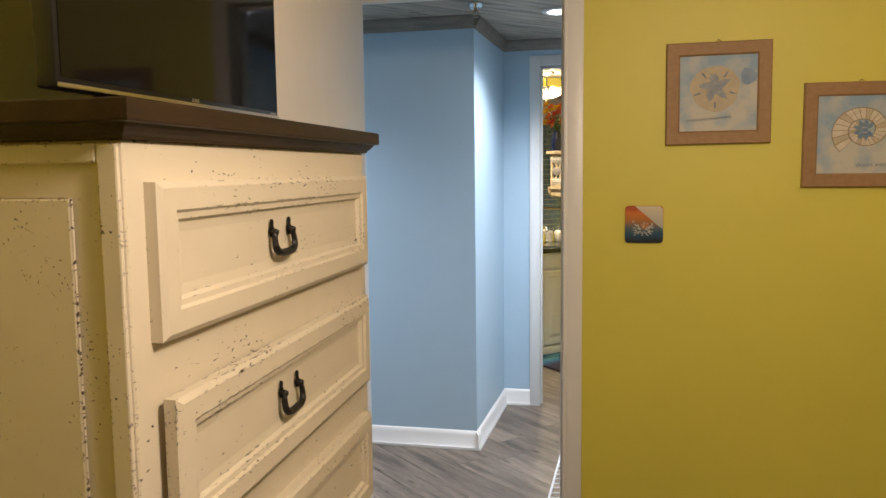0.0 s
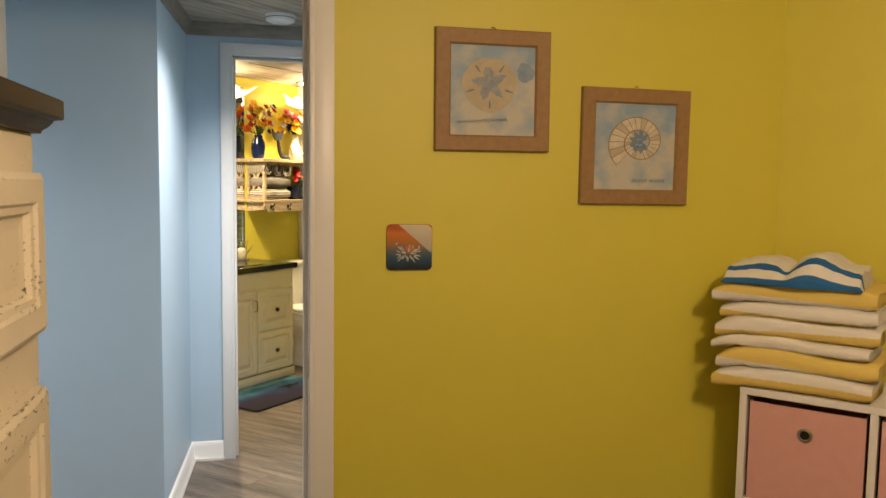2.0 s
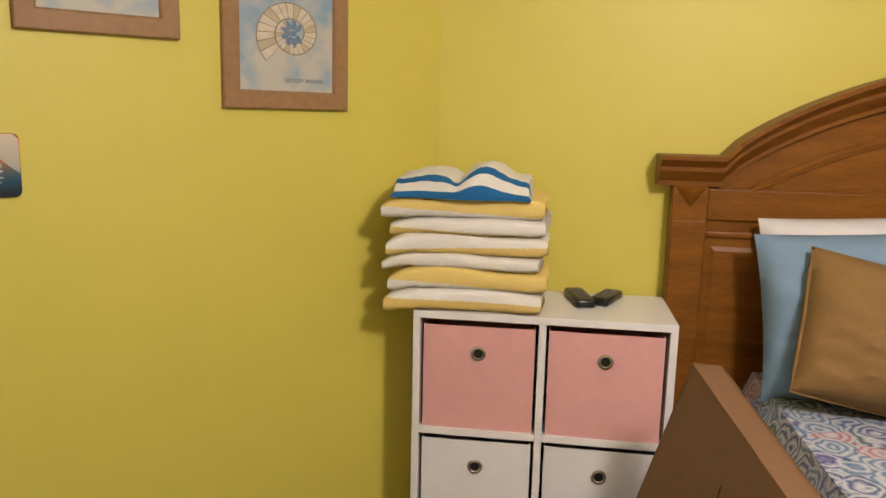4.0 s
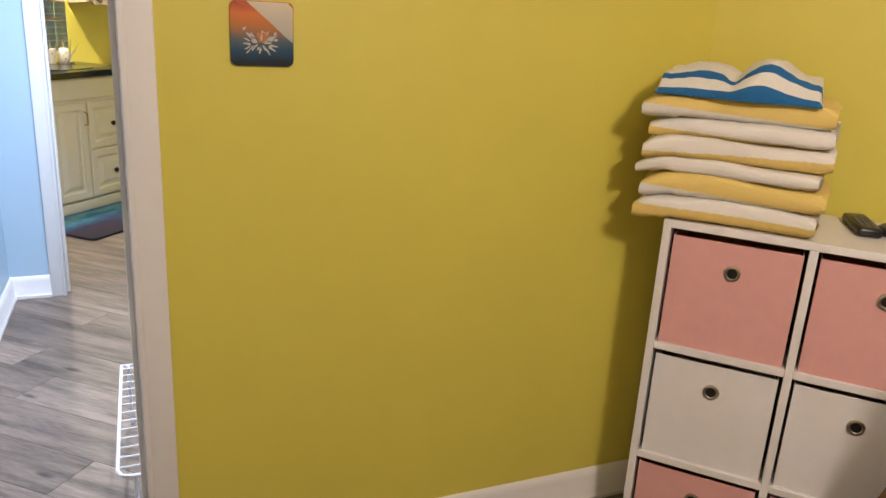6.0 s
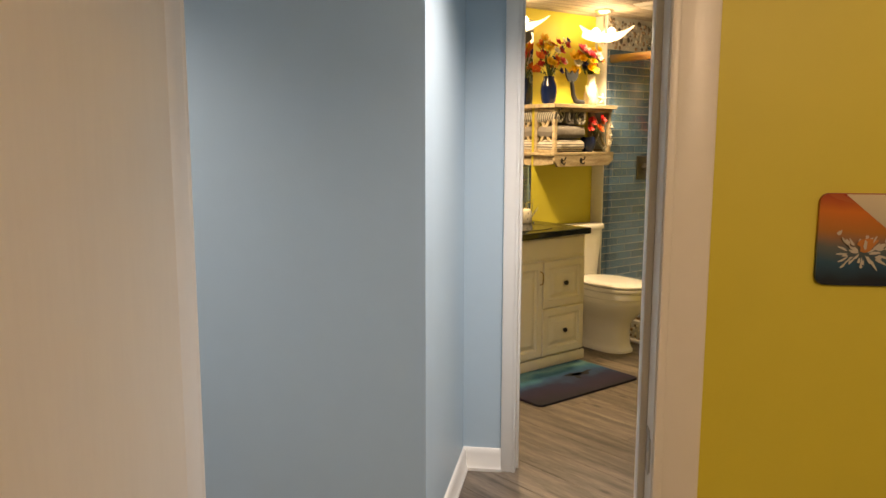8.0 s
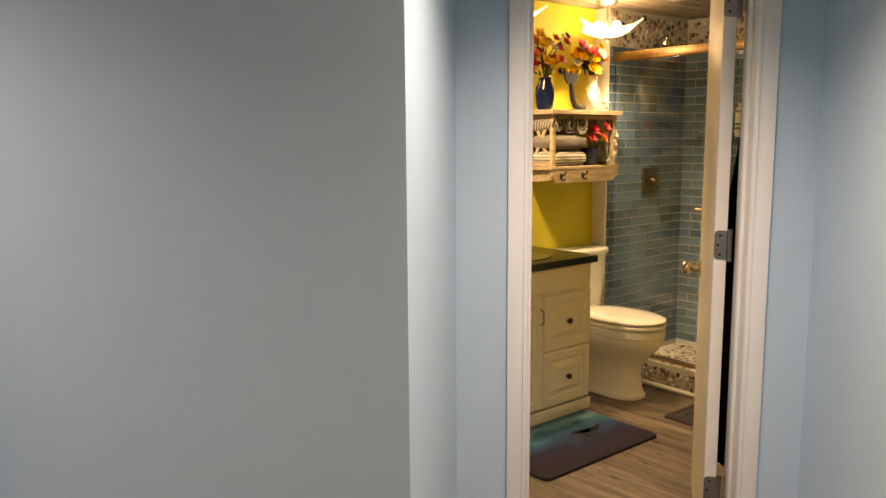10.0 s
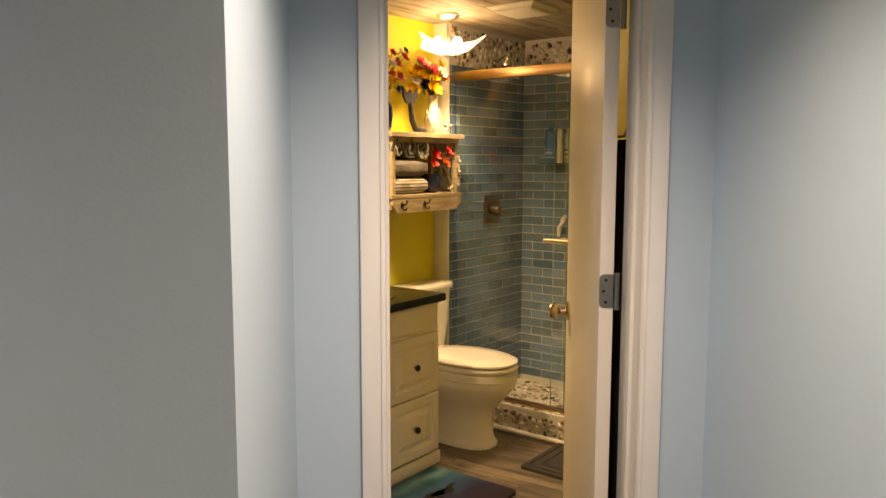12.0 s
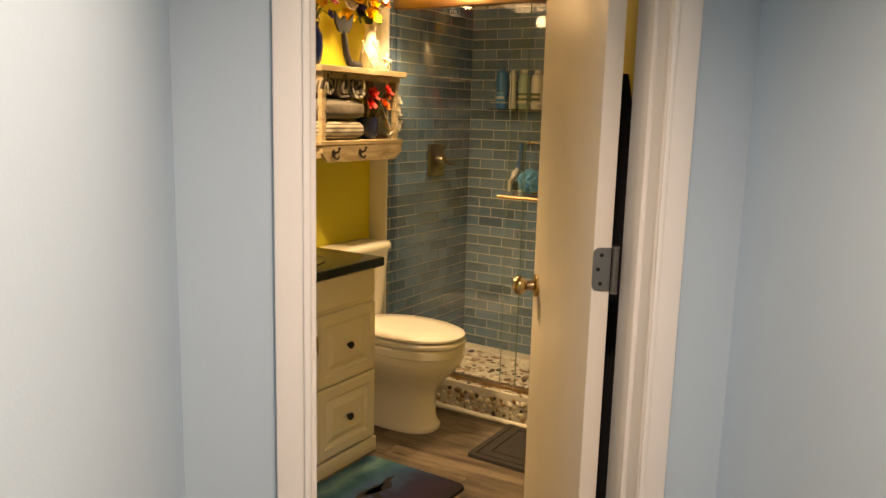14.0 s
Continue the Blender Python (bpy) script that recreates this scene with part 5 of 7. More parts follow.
# bathroom door, hinged beside the hall wall and standing open
LEAN = 9.6
bd = thing("door_2", pose(1.170, 5.722, 0, 0, 0, -LEAN), "white bathroom door standing open, nickel hinges", "door", kind="structure")
bm = bmesh.new()
box(bm, -0.038, 0.0, 0.0, 0.672, 0.012, 2.03, 0.002)
part("leaf", bm, DOORWHITE, bd)
door_knob(bd, -0.038, 0.612, 0.935, -1)
door_knob(bd, 0.0, 0.612, 0.935, 1)
for z in (1.845, 1.108, 0.30):
    hinge(bd, -0.001, -0.0005, z)


def raised_front(parent, name, u0, u1, z0, z1, w, raised=True, t=0.018):
    """Cabinet front that looks along -y, with a routed raised panel."""
    bm = bmesh.new()
    fw = 0.042
    steps = [(0, 0), (0, t * 0.7), (0.006, t)]
    if raised:
        steps += [(fw, t), (fw + 0.004, t * 0.5), (fw + 0.012, t * 0.32), (fw + 0.018, t * 0.32), (fw + 0.046, t * 1.05)]
    loft(bm, [[Vector((x, w - d, z)) for x, z in ((u0 + i, z0 + i), (u1 - i, z0 + i), (u1 - i, z1 - i), (u0 + i, z1 - i))] for i, d in steps])
    return part(name, bm, CABINET, parent, smooth=False)


def cabinet_knob(parent, x, w, z):
    bm = bmesh.new()
    lathe(bm, [(0.009, 0), (0.007, 0.006), (0.006, 0.012), (0.014, 0.018), (0.0155, 0.024), (0.011, 0.029), (0.0005, 0.03)], 18, pose(x, w, z, 90, 0, 0))
    return part("knob", bm, IRON, parent, "dark bronze knob")


def vanity():
    root = thing("vanity_cabinet", in_bath(5.835, 5.02), "ivory painted bathroom vanity cabinet with raised panels", "cabinet")
    u0, fr, h = -0.92, -0.46, 0.80
    bm = bmesh.new()
    box(bm, u0, 0, fr, 0, 0.068, h, 0.002)
    box(bm, u0, -0.004, fr + 0.02, 0, 0, 0.078, 0.002)
    part("body", bm, CABINET, root, smooth=False)
    bm = bmesh.new()
    box(bm, u0, 0.012, fr - 0.012, fr + 0.006, 0, 0.062, 0.004)
    part("plinth", bm, CABINET, root)
    dr0 = -0.366
    raised_front(root, "false_front", u0 + 0.01, -0.006, 0.672, h - 0.008, fr, False, 0.012)
    for z0, z1 in ((0.370, 0.656), (0.075, 0.362)):
        d = raised_front(root, "drawer", dr0, -0.008, z0, z1, fr)
        cabinet_knob(d, (dr0 - 0.008) / 2, fr - 0.012, (z0 + z1) / 2)
    for a, b, side in ((dr0 - 0.268, dr0 - 0.006, 1), (u0 + 0.012, dr0 - 0.274, -1)):
        d = raised_front(root, "door", a, b, 0.075, 0.656, fr)
        bm = bmesh.new()
        x = b - 0.022 if side > 0 else a + 0.022
        tube(bm, [(x, fr - 0.016, 0.6), (x, fr - 0.04, 0.592), (x, fr - 0.043, 0.56), (x, fr - 0.04, 0.528), (x, fr - 0.016, 0.52)], 0.0045, 8)
        part("handle", bm, BRASS, d, "small brass bar handle")
    return root


vanity()
bm = bmesh.new()
box(bm, -0.95, 0.012, -0.505, 0.008, 0.80, 0.838, 0.006, segments=3)
ct = solid("countertop", bm, GRANITE, "polished black granite countertop on the vanity", "countertop", in_bath(5.835, 5.02))

# basin, tap, soap things
NAVYB = material("dark_basin_glaze", (0.02, 0.02, 0.02), 0.12, vary=0.3, scale=30)
bs = thing("basin", in_bath(5.47, 4.77, 0.838), "dark oval basin set in the granite countertop", "sink")
bm = bmesh.new()
N = 32
rings = []
for k, (a, z) in enumerate(((1.0, 0.0), (1.0, 0.003), (0.97, 0.004), (0.93, 0.002), (0.8, 0.001), (0.35, 0.0008))):
    rings.append([Vector((0.235 * a * math.cos(2 * math.pi * i / N), 0.175 * a * math.sin(2 * math.pi * i / N), max(z, 0.0005) if k > 3 else z)) for i in range(N)])
loft(bm, rings)
part("bowl", bm, NAVYB, bs)
tp = thing("tap", in_bath(5.48, 4.955, 0.838), "chrome basin tap with two lever handles", "tap")
bm = bmesh.new()
lathe(bm, [(0.026, 0), (0.026, 0.006), (0.014, 0.014), (0.012, 0.09), (0.016, 0.1), (0.0005, 0.104)], 18)
tube(bm, [(0, -0.005, 0.085), (0, -0.05, 0.12), (0, -0.1, 0.125), (0, -0.125, 0.1)], 0.009, 10)
part("spout", bm, CHROME, tp)
for s in (-1, 1):
    bm = bmesh.new()
    lathe(bm, [(0.024, 0), (0.022, 0.012), (0.012, 0.02), (0.011, 0.05), (0.014, 0.056), (0.0005, 0.06)], 16, pose(s * 0.1, 0, 0))
    tube(bm, [(s * 0.1, 0, 0.055), (s * 0.135, -0.02, 0.075), (s * 0.165, -0.03, 0.085)], 0.0055, 8)
    part("lever", bm, CHROME, tp)
sd_ = thing("soap_dispenser", in_bath(5.685, 4.93, 0.838), "chrome-topped patterned soap dispenser on the countertop", "soap dispenser")
bm = bmesh.new()
lathe(bm, [(0.032, 0), (0.036, 0.01), (0.036, 0.075), (0.026, 0.09), (0.014, 0.095)], 20)
part("bottle", bm, speckled("shell_pattern", (0.62, 0.58, 0.50), (0.10, 0.09, 0.08), 60, 0.6), sd_)
bm = bmesh.new()
lathe(bm, [(0.013, 0.095), (0.013, 0.105), (0.005, 0.107), (0.005, 0.135), (0.009, 0.138), (0.0005, 0.142)], 14)
tube(bm, [(0, 0, 0.137), (0, -0.035, 0.14), (0, -0.045, 0.132)], 0.004, 8)
part("pump", bm, CHROME, sd_)
cu = thing("tumbler", in_bath(5.60, 4.95, 0.838), "white patterned tumbler on the countertop", "tumbler")
bm = bmesh.new()
lathe(bm, [(0.03, 0), (0.036, 0.09), (0.033, 0.09), (0.028, 0.008), (0.0005, 0.008)], 20)
part("cup", bm, speckled("shell_pattern_cup", (0.70, 0.66, 0.58), (0.12, 0.10, 0.09), 55, 0.6), cu)
an = thing("antler_ornament", in_bath(5.75, 4.95, 0.838), "small branching silver coral ornament on the countertop", "ornament")
bm = bmesh.new()
lathe(bm, [(0.022, 0), (0.022, 0.006), (0.006, 0.012), (0.005, 0.03)], 14)
for a, l in ((20, 0.13), (-25, 0.11), (60, 0.1), (-70, 0.08), (100, 0.07)):
    d = Vector((math.sin(radians(a)), 0.3 * math.cos(radians(a * 2)), 1.3)).normalized()
    tube(bm, [Vector((0, 0, 0.028)), Vector((0, 0, 0.03)) + d * l * 0.5, Vector((0.01, 0, 0.03)) + d * l], lambda f: 0.0035 * (1.2 - f), 6)
part("branches", bm, CHROME, an)

# mirror on the basin wall
mi = thing("wall_mirror", in_bath(5.30, WW, 0), "large frameless wall mirror over the basin", "mirror")
bm = bmesh.new()
box(bm, -0.55, 0.515, -0.006, 0, 0.915, 2.13, 0.0015)
part("glass", bm, MIRROR, mi, smooth=False)


def toilet():
    root = thing("toilet", in_bath(6.165, 5.03), "white porcelain toilet with closed lid", "toilet")
    def oval(cy, rx, ry, z, n=36, sq=2.3):
        out = []
        for i in range(n):
            a = 2 * math.pi * i / n
            c, s = math.cos(a), math.sin(a)
            out.append(Vector((rx * math.copysign(abs(c) ** (2 / sq), c), cy + ry * math.copysign(abs(s) ** (2 / sq), s), z)))
        return out
    # pedestal and bowl
    bm = bmesh.new()
    loft(bm, [oval(-0.375, 0.118, 0.205, 0.0, sq=2.6), oval(-0.375, 0.118, 0.205, 0.016, sq=2.6), oval(-0.375, 0.109, 0.192, 0.03, sq=2.6), oval(-0.378, 0.101, 0.180, 0.06, sq=2.6), oval(-0.382, 0.098, 0.172, 0.14, sq=2.5),
              oval(-0.388, 0.104, 0.178, 0.19, sq=2.4), oval(-0.398, 0.126, 0.206, 0.235, sq=2.2), oval(-0.41, 0.158, 0.243, 0.285, sq=2.1), oval(-0.418, 0.178, 0.264, 0.325, sq=2.1), oval(-0.42, 0.182, 0.270, 0.342, sq=2.1), oval(-0.42, 0.182, 0.270, 0.364, sq=2.1), oval(-0.42, 0.188, 0.276, 0.368, sq=2.1), oval(-0.42, 0.188, 0.276, 0.40, sq=2.1), oval(-0.42, 0.180, 0.268, 0.408, sq=2.1)])
    part("bowl", bm, PORCELAIN, root)
    bm = bmesh.new()
    loft(bm, [oval(-0.17, 0.105, 0.14, 0.0, sq=4), oval(-0.17, 0.105, 0.14, 0.02, sq=4), oval(-0.15, 0.075, 0.13, 0.05, sq=4), oval(-0.15, 0.075, 0.13, 0.2, sq=4), oval(-0.13, 0.1, 0.115, 0.3, sq=5)] + [oval(-0.12, 0.15, 0.115, 0.4, sq=5), oval(-0.12, 0.15, 0.115, 0.41, sq=5)])
    part("back_shelf", bm, PORCELAIN, root)
    bm = bmesh.new()
    loft(bm, [oval(-0.425, 0.186, 0.268, 0.412, sq=2.1), oval(-0.425, 0.19, 0.274, 0.418, sq=2.1), oval(-0.425, 0.19, 0.274, 0.428, sq=2.1), oval(-0.425, 0.180, 0.264, 0.436, sq=2.1)])
    part("seat", bm, PORCELAIN, root)
    bm = bmesh.new()
    loft(bm, [oval(-0.423, 0.180, 0.264, 0.441, sq=2.1), oval(-0.423, 0.188, 0.272, 0.446, sq=2.1), oval(-0.423, 0.187, 0.27, 0.454, sq=2.1), oval(-0.42, 0.17, 0.25, 0.462, sq=2.1), oval(-0.41, 0.1, 0.15, 0.467, sq=2.1)])
    part("lid", bm, PORCELAIN, root)
    for s in (-1, 1):
        bm = bmesh.new()
        box(bm, s * 0.075 - 0.02, s * 0.075 + 0.02, -0.2, -0.165, 0.41, 0.45, 0.006)
        part("seat_hinge", bm, PORCELAIN, root)
    bm = bmesh.new()
    loft(bm, [oval(-0.09, 0.150, 0.072, 0.405, sq=6), oval(-0.09, 0.166, 0.076, 0.45, sq=6), oval(-0.09, 0.194, 0.080, 0.66, sq=6), oval(-0.09, 0.203, 0.082, 0.758, sq=6)])
    part("tank", bm, PORCELAIN, root)
    bm = bmesh.new()
    loft(bm, [oval(-0.09, 0.208, 0.083, 0.759, sq=7), oval(-0.09, 0.218, 0.088, 0.766, sq=7), oval(-0.09, 0.218, 0.088, 0.787, sq=7), oval(-0.09, 0.21, 0.08, 0.798, sq=7), oval(-0.09, 0.15, 0.05, 0.801, sq=5)])
    part("tank_lid", bm, PORCELAIN, root)
    bm = bmesh.new()
    cyl(bm, 0.012, 0.02, pose(-0.15, -0.178, 0.7, 90, 0, 0), 14)
    tube(bm, [(-0.15, -0.186, 0.7), (-0.11, -0.192, 0.695), (-0.08, -0.192, 0.69)], 0.005, 8)
    part("flush_lever", bm, CHROME, root, "chrome flush lever")
    for s in (-1, 1):
        bm = bmesh.new()
        ball(bm, 0.012, pose(s * 0.1, -0.24, 0.022), 10)
        part("bolt_cap", bm, PORCELAIN, root)
    return root


toilet()

# wall shelf over the toilet
RUSTIC = material("whitewashed_rustic_wood", (0.56, 0.46, 0.31), 0.7, second=(0.22, 0.15, 0.085), stretch=(2, 9, 9), scale=5, bump=0.4, bump_scale=40)


def wall_shelf():
    root = thing("wall_shelf", in_bath(6.108, WW), "rustic whitewashed wall shelf with lattice ends and coat hooks", "shelf")
    w, d = 0.27, 0.19
    zb, zt_ = 1.272, 1.60
    for nm, b in (("top_board", (-w - 0.03, w + 0.03, -d - 0.025, 0, zt_ - 0.026, zt_)), ("bottom_board", (-w - 0.02, w + 0.02, -d - 0.015, 0, zb - 0.002, zb + 0.018)), ("top_fascia", (-w, w, -d - 0.008, -d + 0.008, zt_ - 0.05, zt_ - 0.027))):
        bm = bmesh.new()
        box(bm, *b, 0.003)
        part(nm, bm, RUSTIC, root, smooth=False)
    for x in (-w, w - 0.024):
        for y in (-d, -0.026):
            bm = bmesh.new()
            box(bm, x, x + 0.024, y, y + 0.024, zb + 0.018, zt_ - 0.026, 0.002)
            part("post", bm, RUSTIC, root, smooth=False)
        # crossed lattice in the end
        y0, y1, z0, z1 = -d + 0.024, -0.026, zb + 0.02, zt_ - 0.03
        xm = x + 0.012
        for flip in (0, 1):
            a, b = ((y0, z0), (y1, z1)) if not flip else ((y0, z1), (y1, z0))
            L = math.hypot(b[0] - a[0], b[1] - a[1])
            ang = math.degrees(math.atan2(b[1] - a[1], b[0] - a[0]))
            bm = bmesh.new()
            box(bm, -0.005 - 0.003 * flip, 0.005 - 0.003 * flip, -L / 2, L / 2, -0.011, 0.011, 0.002, pose(xm, (a[0] + b[0]) / 2, (a[1] + b[1]) / 2, ang, 0, 0))
            part("lattice_slat", bm, RUSTIC, root, smooth=False)
        for z in (z0, z1 - 0.016):
            bm = bmesh.new()
            box(bm, xm - 0.009, xm + 0.009, y0, y1, z, z + 0.016, 0.002)
            part("end_rail", bm, RUSTIC, root, smooth=False)
    # apron with shaped ends below the front edge, hooks on it
    bm = bmesh.new()
    low = [(-w - 0.012, 0.0), (-w - 0.012, -0.03), (-w + 0.008, -0.05), (-w + 0.02, -0.07), (w - 0.03, -0.07), (w - 0.014, -0.052), (w + 0.012, -0.034), (w + 0.012, 0.0)]
    loft(bm, [[Vector((x, y, zb - 0.003 + z)) for x, z in low] for y in (-d + 0.004, -d - 0.014)])
    hb = part("hook_board", bm, RUSTIC, root, smooth=False)
    for x in (-w, w - 0.02):
        bm = bmesh.new()
        pts = [(0, 0), (-d + 0.002, 0), (-d + 0.002, -0.05), (-0.09, -0.062), (0, -0.066)]
        loft(bm, [[Vector((xx, y, zb - 0.004 + z)) for y, z in pts] for xx in (x, x + 0.02)])
        part("bracket", bm, RUSTIC, root, smooth=False)
    for x in (-0.215, -0.035):
        bm = bmesh.new()
        m = Vector((x, -d - 0.014, zb - 0.035))
        loft(bm, [[m + Vector((0.011 * math.cos(a * math.pi / 6), yy, 0.017 * math.sin(a * math.pi / 6))) for a in range(12)] for yy in (0.001, -0.003)])
        tube(bm, [m + Vector(p) for p in ((0, -0.002, 0.008), (0, -0.016, 0.004), (0, -0.028, 0.008), (0, -0.034, 0.02))], 0.0042, 8)
        tube(bm, [m + Vector(p) for p in ((0, -0.002, -0.004), (0, -0.012, -0.02), (0, -0.026, -0.022), (0, -0.032, -0.01))], 0.0042, 8)
        ball(bm, 0.006, Matrix.Translation(m + Vector((0, -0.034, 0.022))), 8)
        part("coat_hook", bm, IRON, hb, "black iron coat hook")
    return root


wall_shelf()
SHELF_IN, SHELF_TOP = 1.2905, 1.6005


STRIPE = striped("grey_striped_terry", (0.50, 0.46, 0.40), (0.13, 0.115, 0.11), 2, 0.017, 0.42)
STRIPE2 = striped("grey_striped_roll", (0.40, 0.37, 0.32), (0.07, 0.066, 0.06), (0.55, 0.8, 0.3), 0.016)
for k, (hh, mat, lab) in enumerate(((0.086, STRIPE, "grey and white striped towel folded on the shelf"), (0.092, TERRYGREY, "grey towel folded on the shelf"))):
    t_ = thing("towel", in_bath(5.985, WW - 0.105, SHELF_IN + (0.0 if k == 0 else 0.086)), lab, "towel", group="towels in the wall shelf")
    bm = bmesh.new()
    rings = []
    for i in range(33):
        a = 2 * i / 32 - 1
        ring = []
        for j in range(28):
            b = 2 * math.pi * j / 28
            px, pz = math.cos(b), math.sin(b)
            end = (1 - abs(a) ** 5) ** 0.32 if abs(a) < 1 else 0.02
            y = math.copysign(abs(px) ** 0.45, px) * 0.092 * (0.6 + 0.4 * end)
            z = hh / 2 + math.copysign(abs(pz) ** 0.75, pz) * hh / 2 * end
            v = Vector((a * 0.152, y, z))
            bump = 0.005 * noise.noise(Vector((a * 3, y * 14, z * 20 + k * 7))) + 0.0025 * noise.noise(Vector((a * 14, y * 60, z * 60 + k)))
            crease = -0.003 * math.exp(-((z - hh / 2) / 0.006) ** 2) if px < 0 else 0
            v.y += (bump - crease) * (1 if px < 0 else 0.2)
            v.z += max(-0.001, bump * 0.5) if pz > 0 else 0
            ring.append(v)
        rings.append(ring)
    loft(bm, rings)
    part("fold", bm, mat, t_)
for k, (dx, mat, tilt) in enumerate(((-0.1, STRIPE2, 12), (-0.004, TERRYGREY, -14), (0.094, STRIPE2, 20))):
    t_ = thing("rolled_towel", in_bath(5.985 + dx, WW - 0.105, SHELF_IN + 0.1785 + 0.052) @ pose(0, 0, 0, 0, tilt, 0), "loosely rolled grey towel on top of the folded ones", "towel", group="rolled towels in the wall shelf")
    bm = bmesh.new()
    n = 44
    rows = []
    for i in range(n + 1):
        a = i / n * 3.3 * math.pi + k
        r_ = 0.004 + 0.0112 * i / n * 3.3
        th = 0.0165 * (1 - 0.5 * (i / n) ** 6)
        row = []
        for q in range(5):
            y = -0.088 + 0.044 * q
            w_ = 1 + 0.14 * noise.noise(Vector((math.cos(a) * 2, math.sin(a) * 2, y * 20 + 5 * k)))
            row.append(((r_ * math.cos(a) * w_, y + 0.006 * math.sin(a * 1.3 + k), r_ * math.sin(a) * 1.08 * w_), ((r_ + th) * math.cos(a) * w_, y + 0.006 * math.sin(a * 1.3 + k), (r_ + th) * math.sin(a) * 1.08 * w_)))
        rows.append([p[0] for p in row] + [p[1] for p in row[::-1]])
    loft(bm, [[Vector(p) for p in row] for row in rows])
    part("roll", bm, mat, t_)

PETALS = {
    "yellow": material("yellow_petal", (0.80, 0.48, 0.03), 0.7, vary=0.25, scale=40), "orange": material("orange_petal", (0.75, 0.16, 0.03), 0.7, vary=0.25, scale=40),
    "red": material("red_petal", (0.60, 0.03, 0.03), 0.7, vary=0.25, scale=40), "white": material("white_petal", (0.78, 0.74, 0.66), 0.7, vary=0.1, scale=40),
    "pink": material("pink_petal", (0.72, 0.10, 0.14), 0.7, vary=0.2, scale=40), "blue": material("blue_petal", (0.03, 0.03, 0.22), 0.7, vary=0.2, scale=40)}
LEAF = material("green_leaf", (0.06, 0.11, 0.03), 0.6, vary=0.3, scale=30)
NAVY = material("navy_glaze", (0.008, 0.02, 0.09), 0.1, vary=0.2, coat=0.4)
HEART = material("flower_heart", (0.60, 0.40, 0.06), 0.8)


def petal(bm, m, l, w, cup):
    rows = []
    for i in range(5):
        a = i / 4
        ww = w * math.sin(math.pi * (0.12 + 0.8 * a)) * 0.5
        z = cup * l * a * a
        rows.append([bm.verts.new(m @ Vector((s * ww, l * a, z + 0.15 * ww * abs(s)))) for s in (-1, 0, 1)])
    for a, b in zip(rows, rows[1:]):
        for i in range(2):
            bm.faces.new((a[i], a[i + 1], b[i + 1], b[i]))


def bouquet(parent, base, flowers, seed, spread, rise, leaves=10):
    """Stems from one mouth, each with a flower of two whorls of petals; leaves between."""
    r = random.Random(seed)
    for k, (col, size, at) in enumerate(flowers):
        size *= 0.85
        tip = Vector(base) + Vector(at)
        bm = bmesh.new()
        b0 = Vector(base)
        mid = b0.lerp(tip, 0.55) + Vector((r.uniform(-0.015, 0.015), r.uniform(-0.015, 0.015), 0.03))
        tube(bm, [b0 - Vector((0, 0, 0.03)), b0.lerp(mid, 0.6), mid, tip], 0.0018, 5)
        stem = part("stem", bm, LEAF, parent)
        bm = bmesh.new()
        out = (tip - b0).normalized() * 0.6 + Vector((0.15, -0.75, 0.15))
        q = out.to_track_quat("Z", "Y").to_matrix().to_4x4()
        for ring, (n, tilt, sc) in enumerate(((8, 0.25, 1.0), (6, 0.75, 0.68))):
            for i in range(n):
                m = Matrix.Translation(tip) @ q @ Matrix.Rotation(2 * math.pi * (i + 0.5 * ring) / n + r.uniform(-0.15, 0.15), 4, "Z") @ Matrix.Rotation(tilt + r.uniform(-0.15, 0.25), 4, "X")
                petal(bm, m, 1.35 * size * sc * r.uniform(0.85, 1.1), size * sc * 1.0, 0.25)
        head = part("blossom", bm, PETALS[col], parent)
        bm = bmesh.new()
        ball(bm, size * 0.16, Matrix.Translation(tip) @ q @ Matrix.Translation((0, 0, size * 0.1)), 8)
        part("heart", bm, HEART, head)
    bm = bmesh.new()
    for k in range(leaves):
        a = r.uniform(0, 2 * math.pi)
        m = Matrix.Translation(Vector(base) + Vector((0.25 * spread * math.cos(a), 0.25 * spread * math.sin(a), r.uniform(0.0, rise * 0.6)))) @ Matrix.Rotation(a, 4, "Z") @ Matrix.Rotation(r.uniform(0.3, 1.1), 4, "X")
        petal(bm, m, r.uniform(0.03, 0.06), 0.014, -0.2)
    part("leaves", bm, LEAF, parent)


def vase(name, u, w, z, prof, mat, label):
    root = thing(name, in_bath(u, w, z), label, "vase")
    bm = bmesh.new()
    lathe(bm, prof, 26)
    part("vase_body", bm, mat, root)
    return root


v1 = vase("flower_vase", 5.845, 4.91, SHELF_TOP, [(0.036, 0), (0.047, 0.02), (0.053, 0.075), (0.05, 0.12), (0.034, 0.155), (0.036, 0.172), (0.031, 0.172), (0.0005, 0.15)], NAVY, "glossy navy vase with bright artificial flowers")
rb = random.Random(5)
bouquet(v1, (0, 0, 0.17), [(c, s, (rb.uniform(-0.085, 0.1), rb.uniform(-0.09, 0.05), 0.03 + 0.2 * rb.random() ** 0.8)) for c, s in (("orange", 0.036), ("red", 0.032), ("yellow", 0.036), ("orange", 0.034), ("white", 0.03), ("pink", 0.032), ("yellow", 0.03), ("red", 0.03), ("blue", 0.024), ("white", 0.024), ("orange", 0.03), ("blue", 0.022), ("yellow", 0.032), ("white", 0.026), ("orange", 0.028), ("yellow", 0.03)) * 2], 11, 0.2, 0.2, 26)

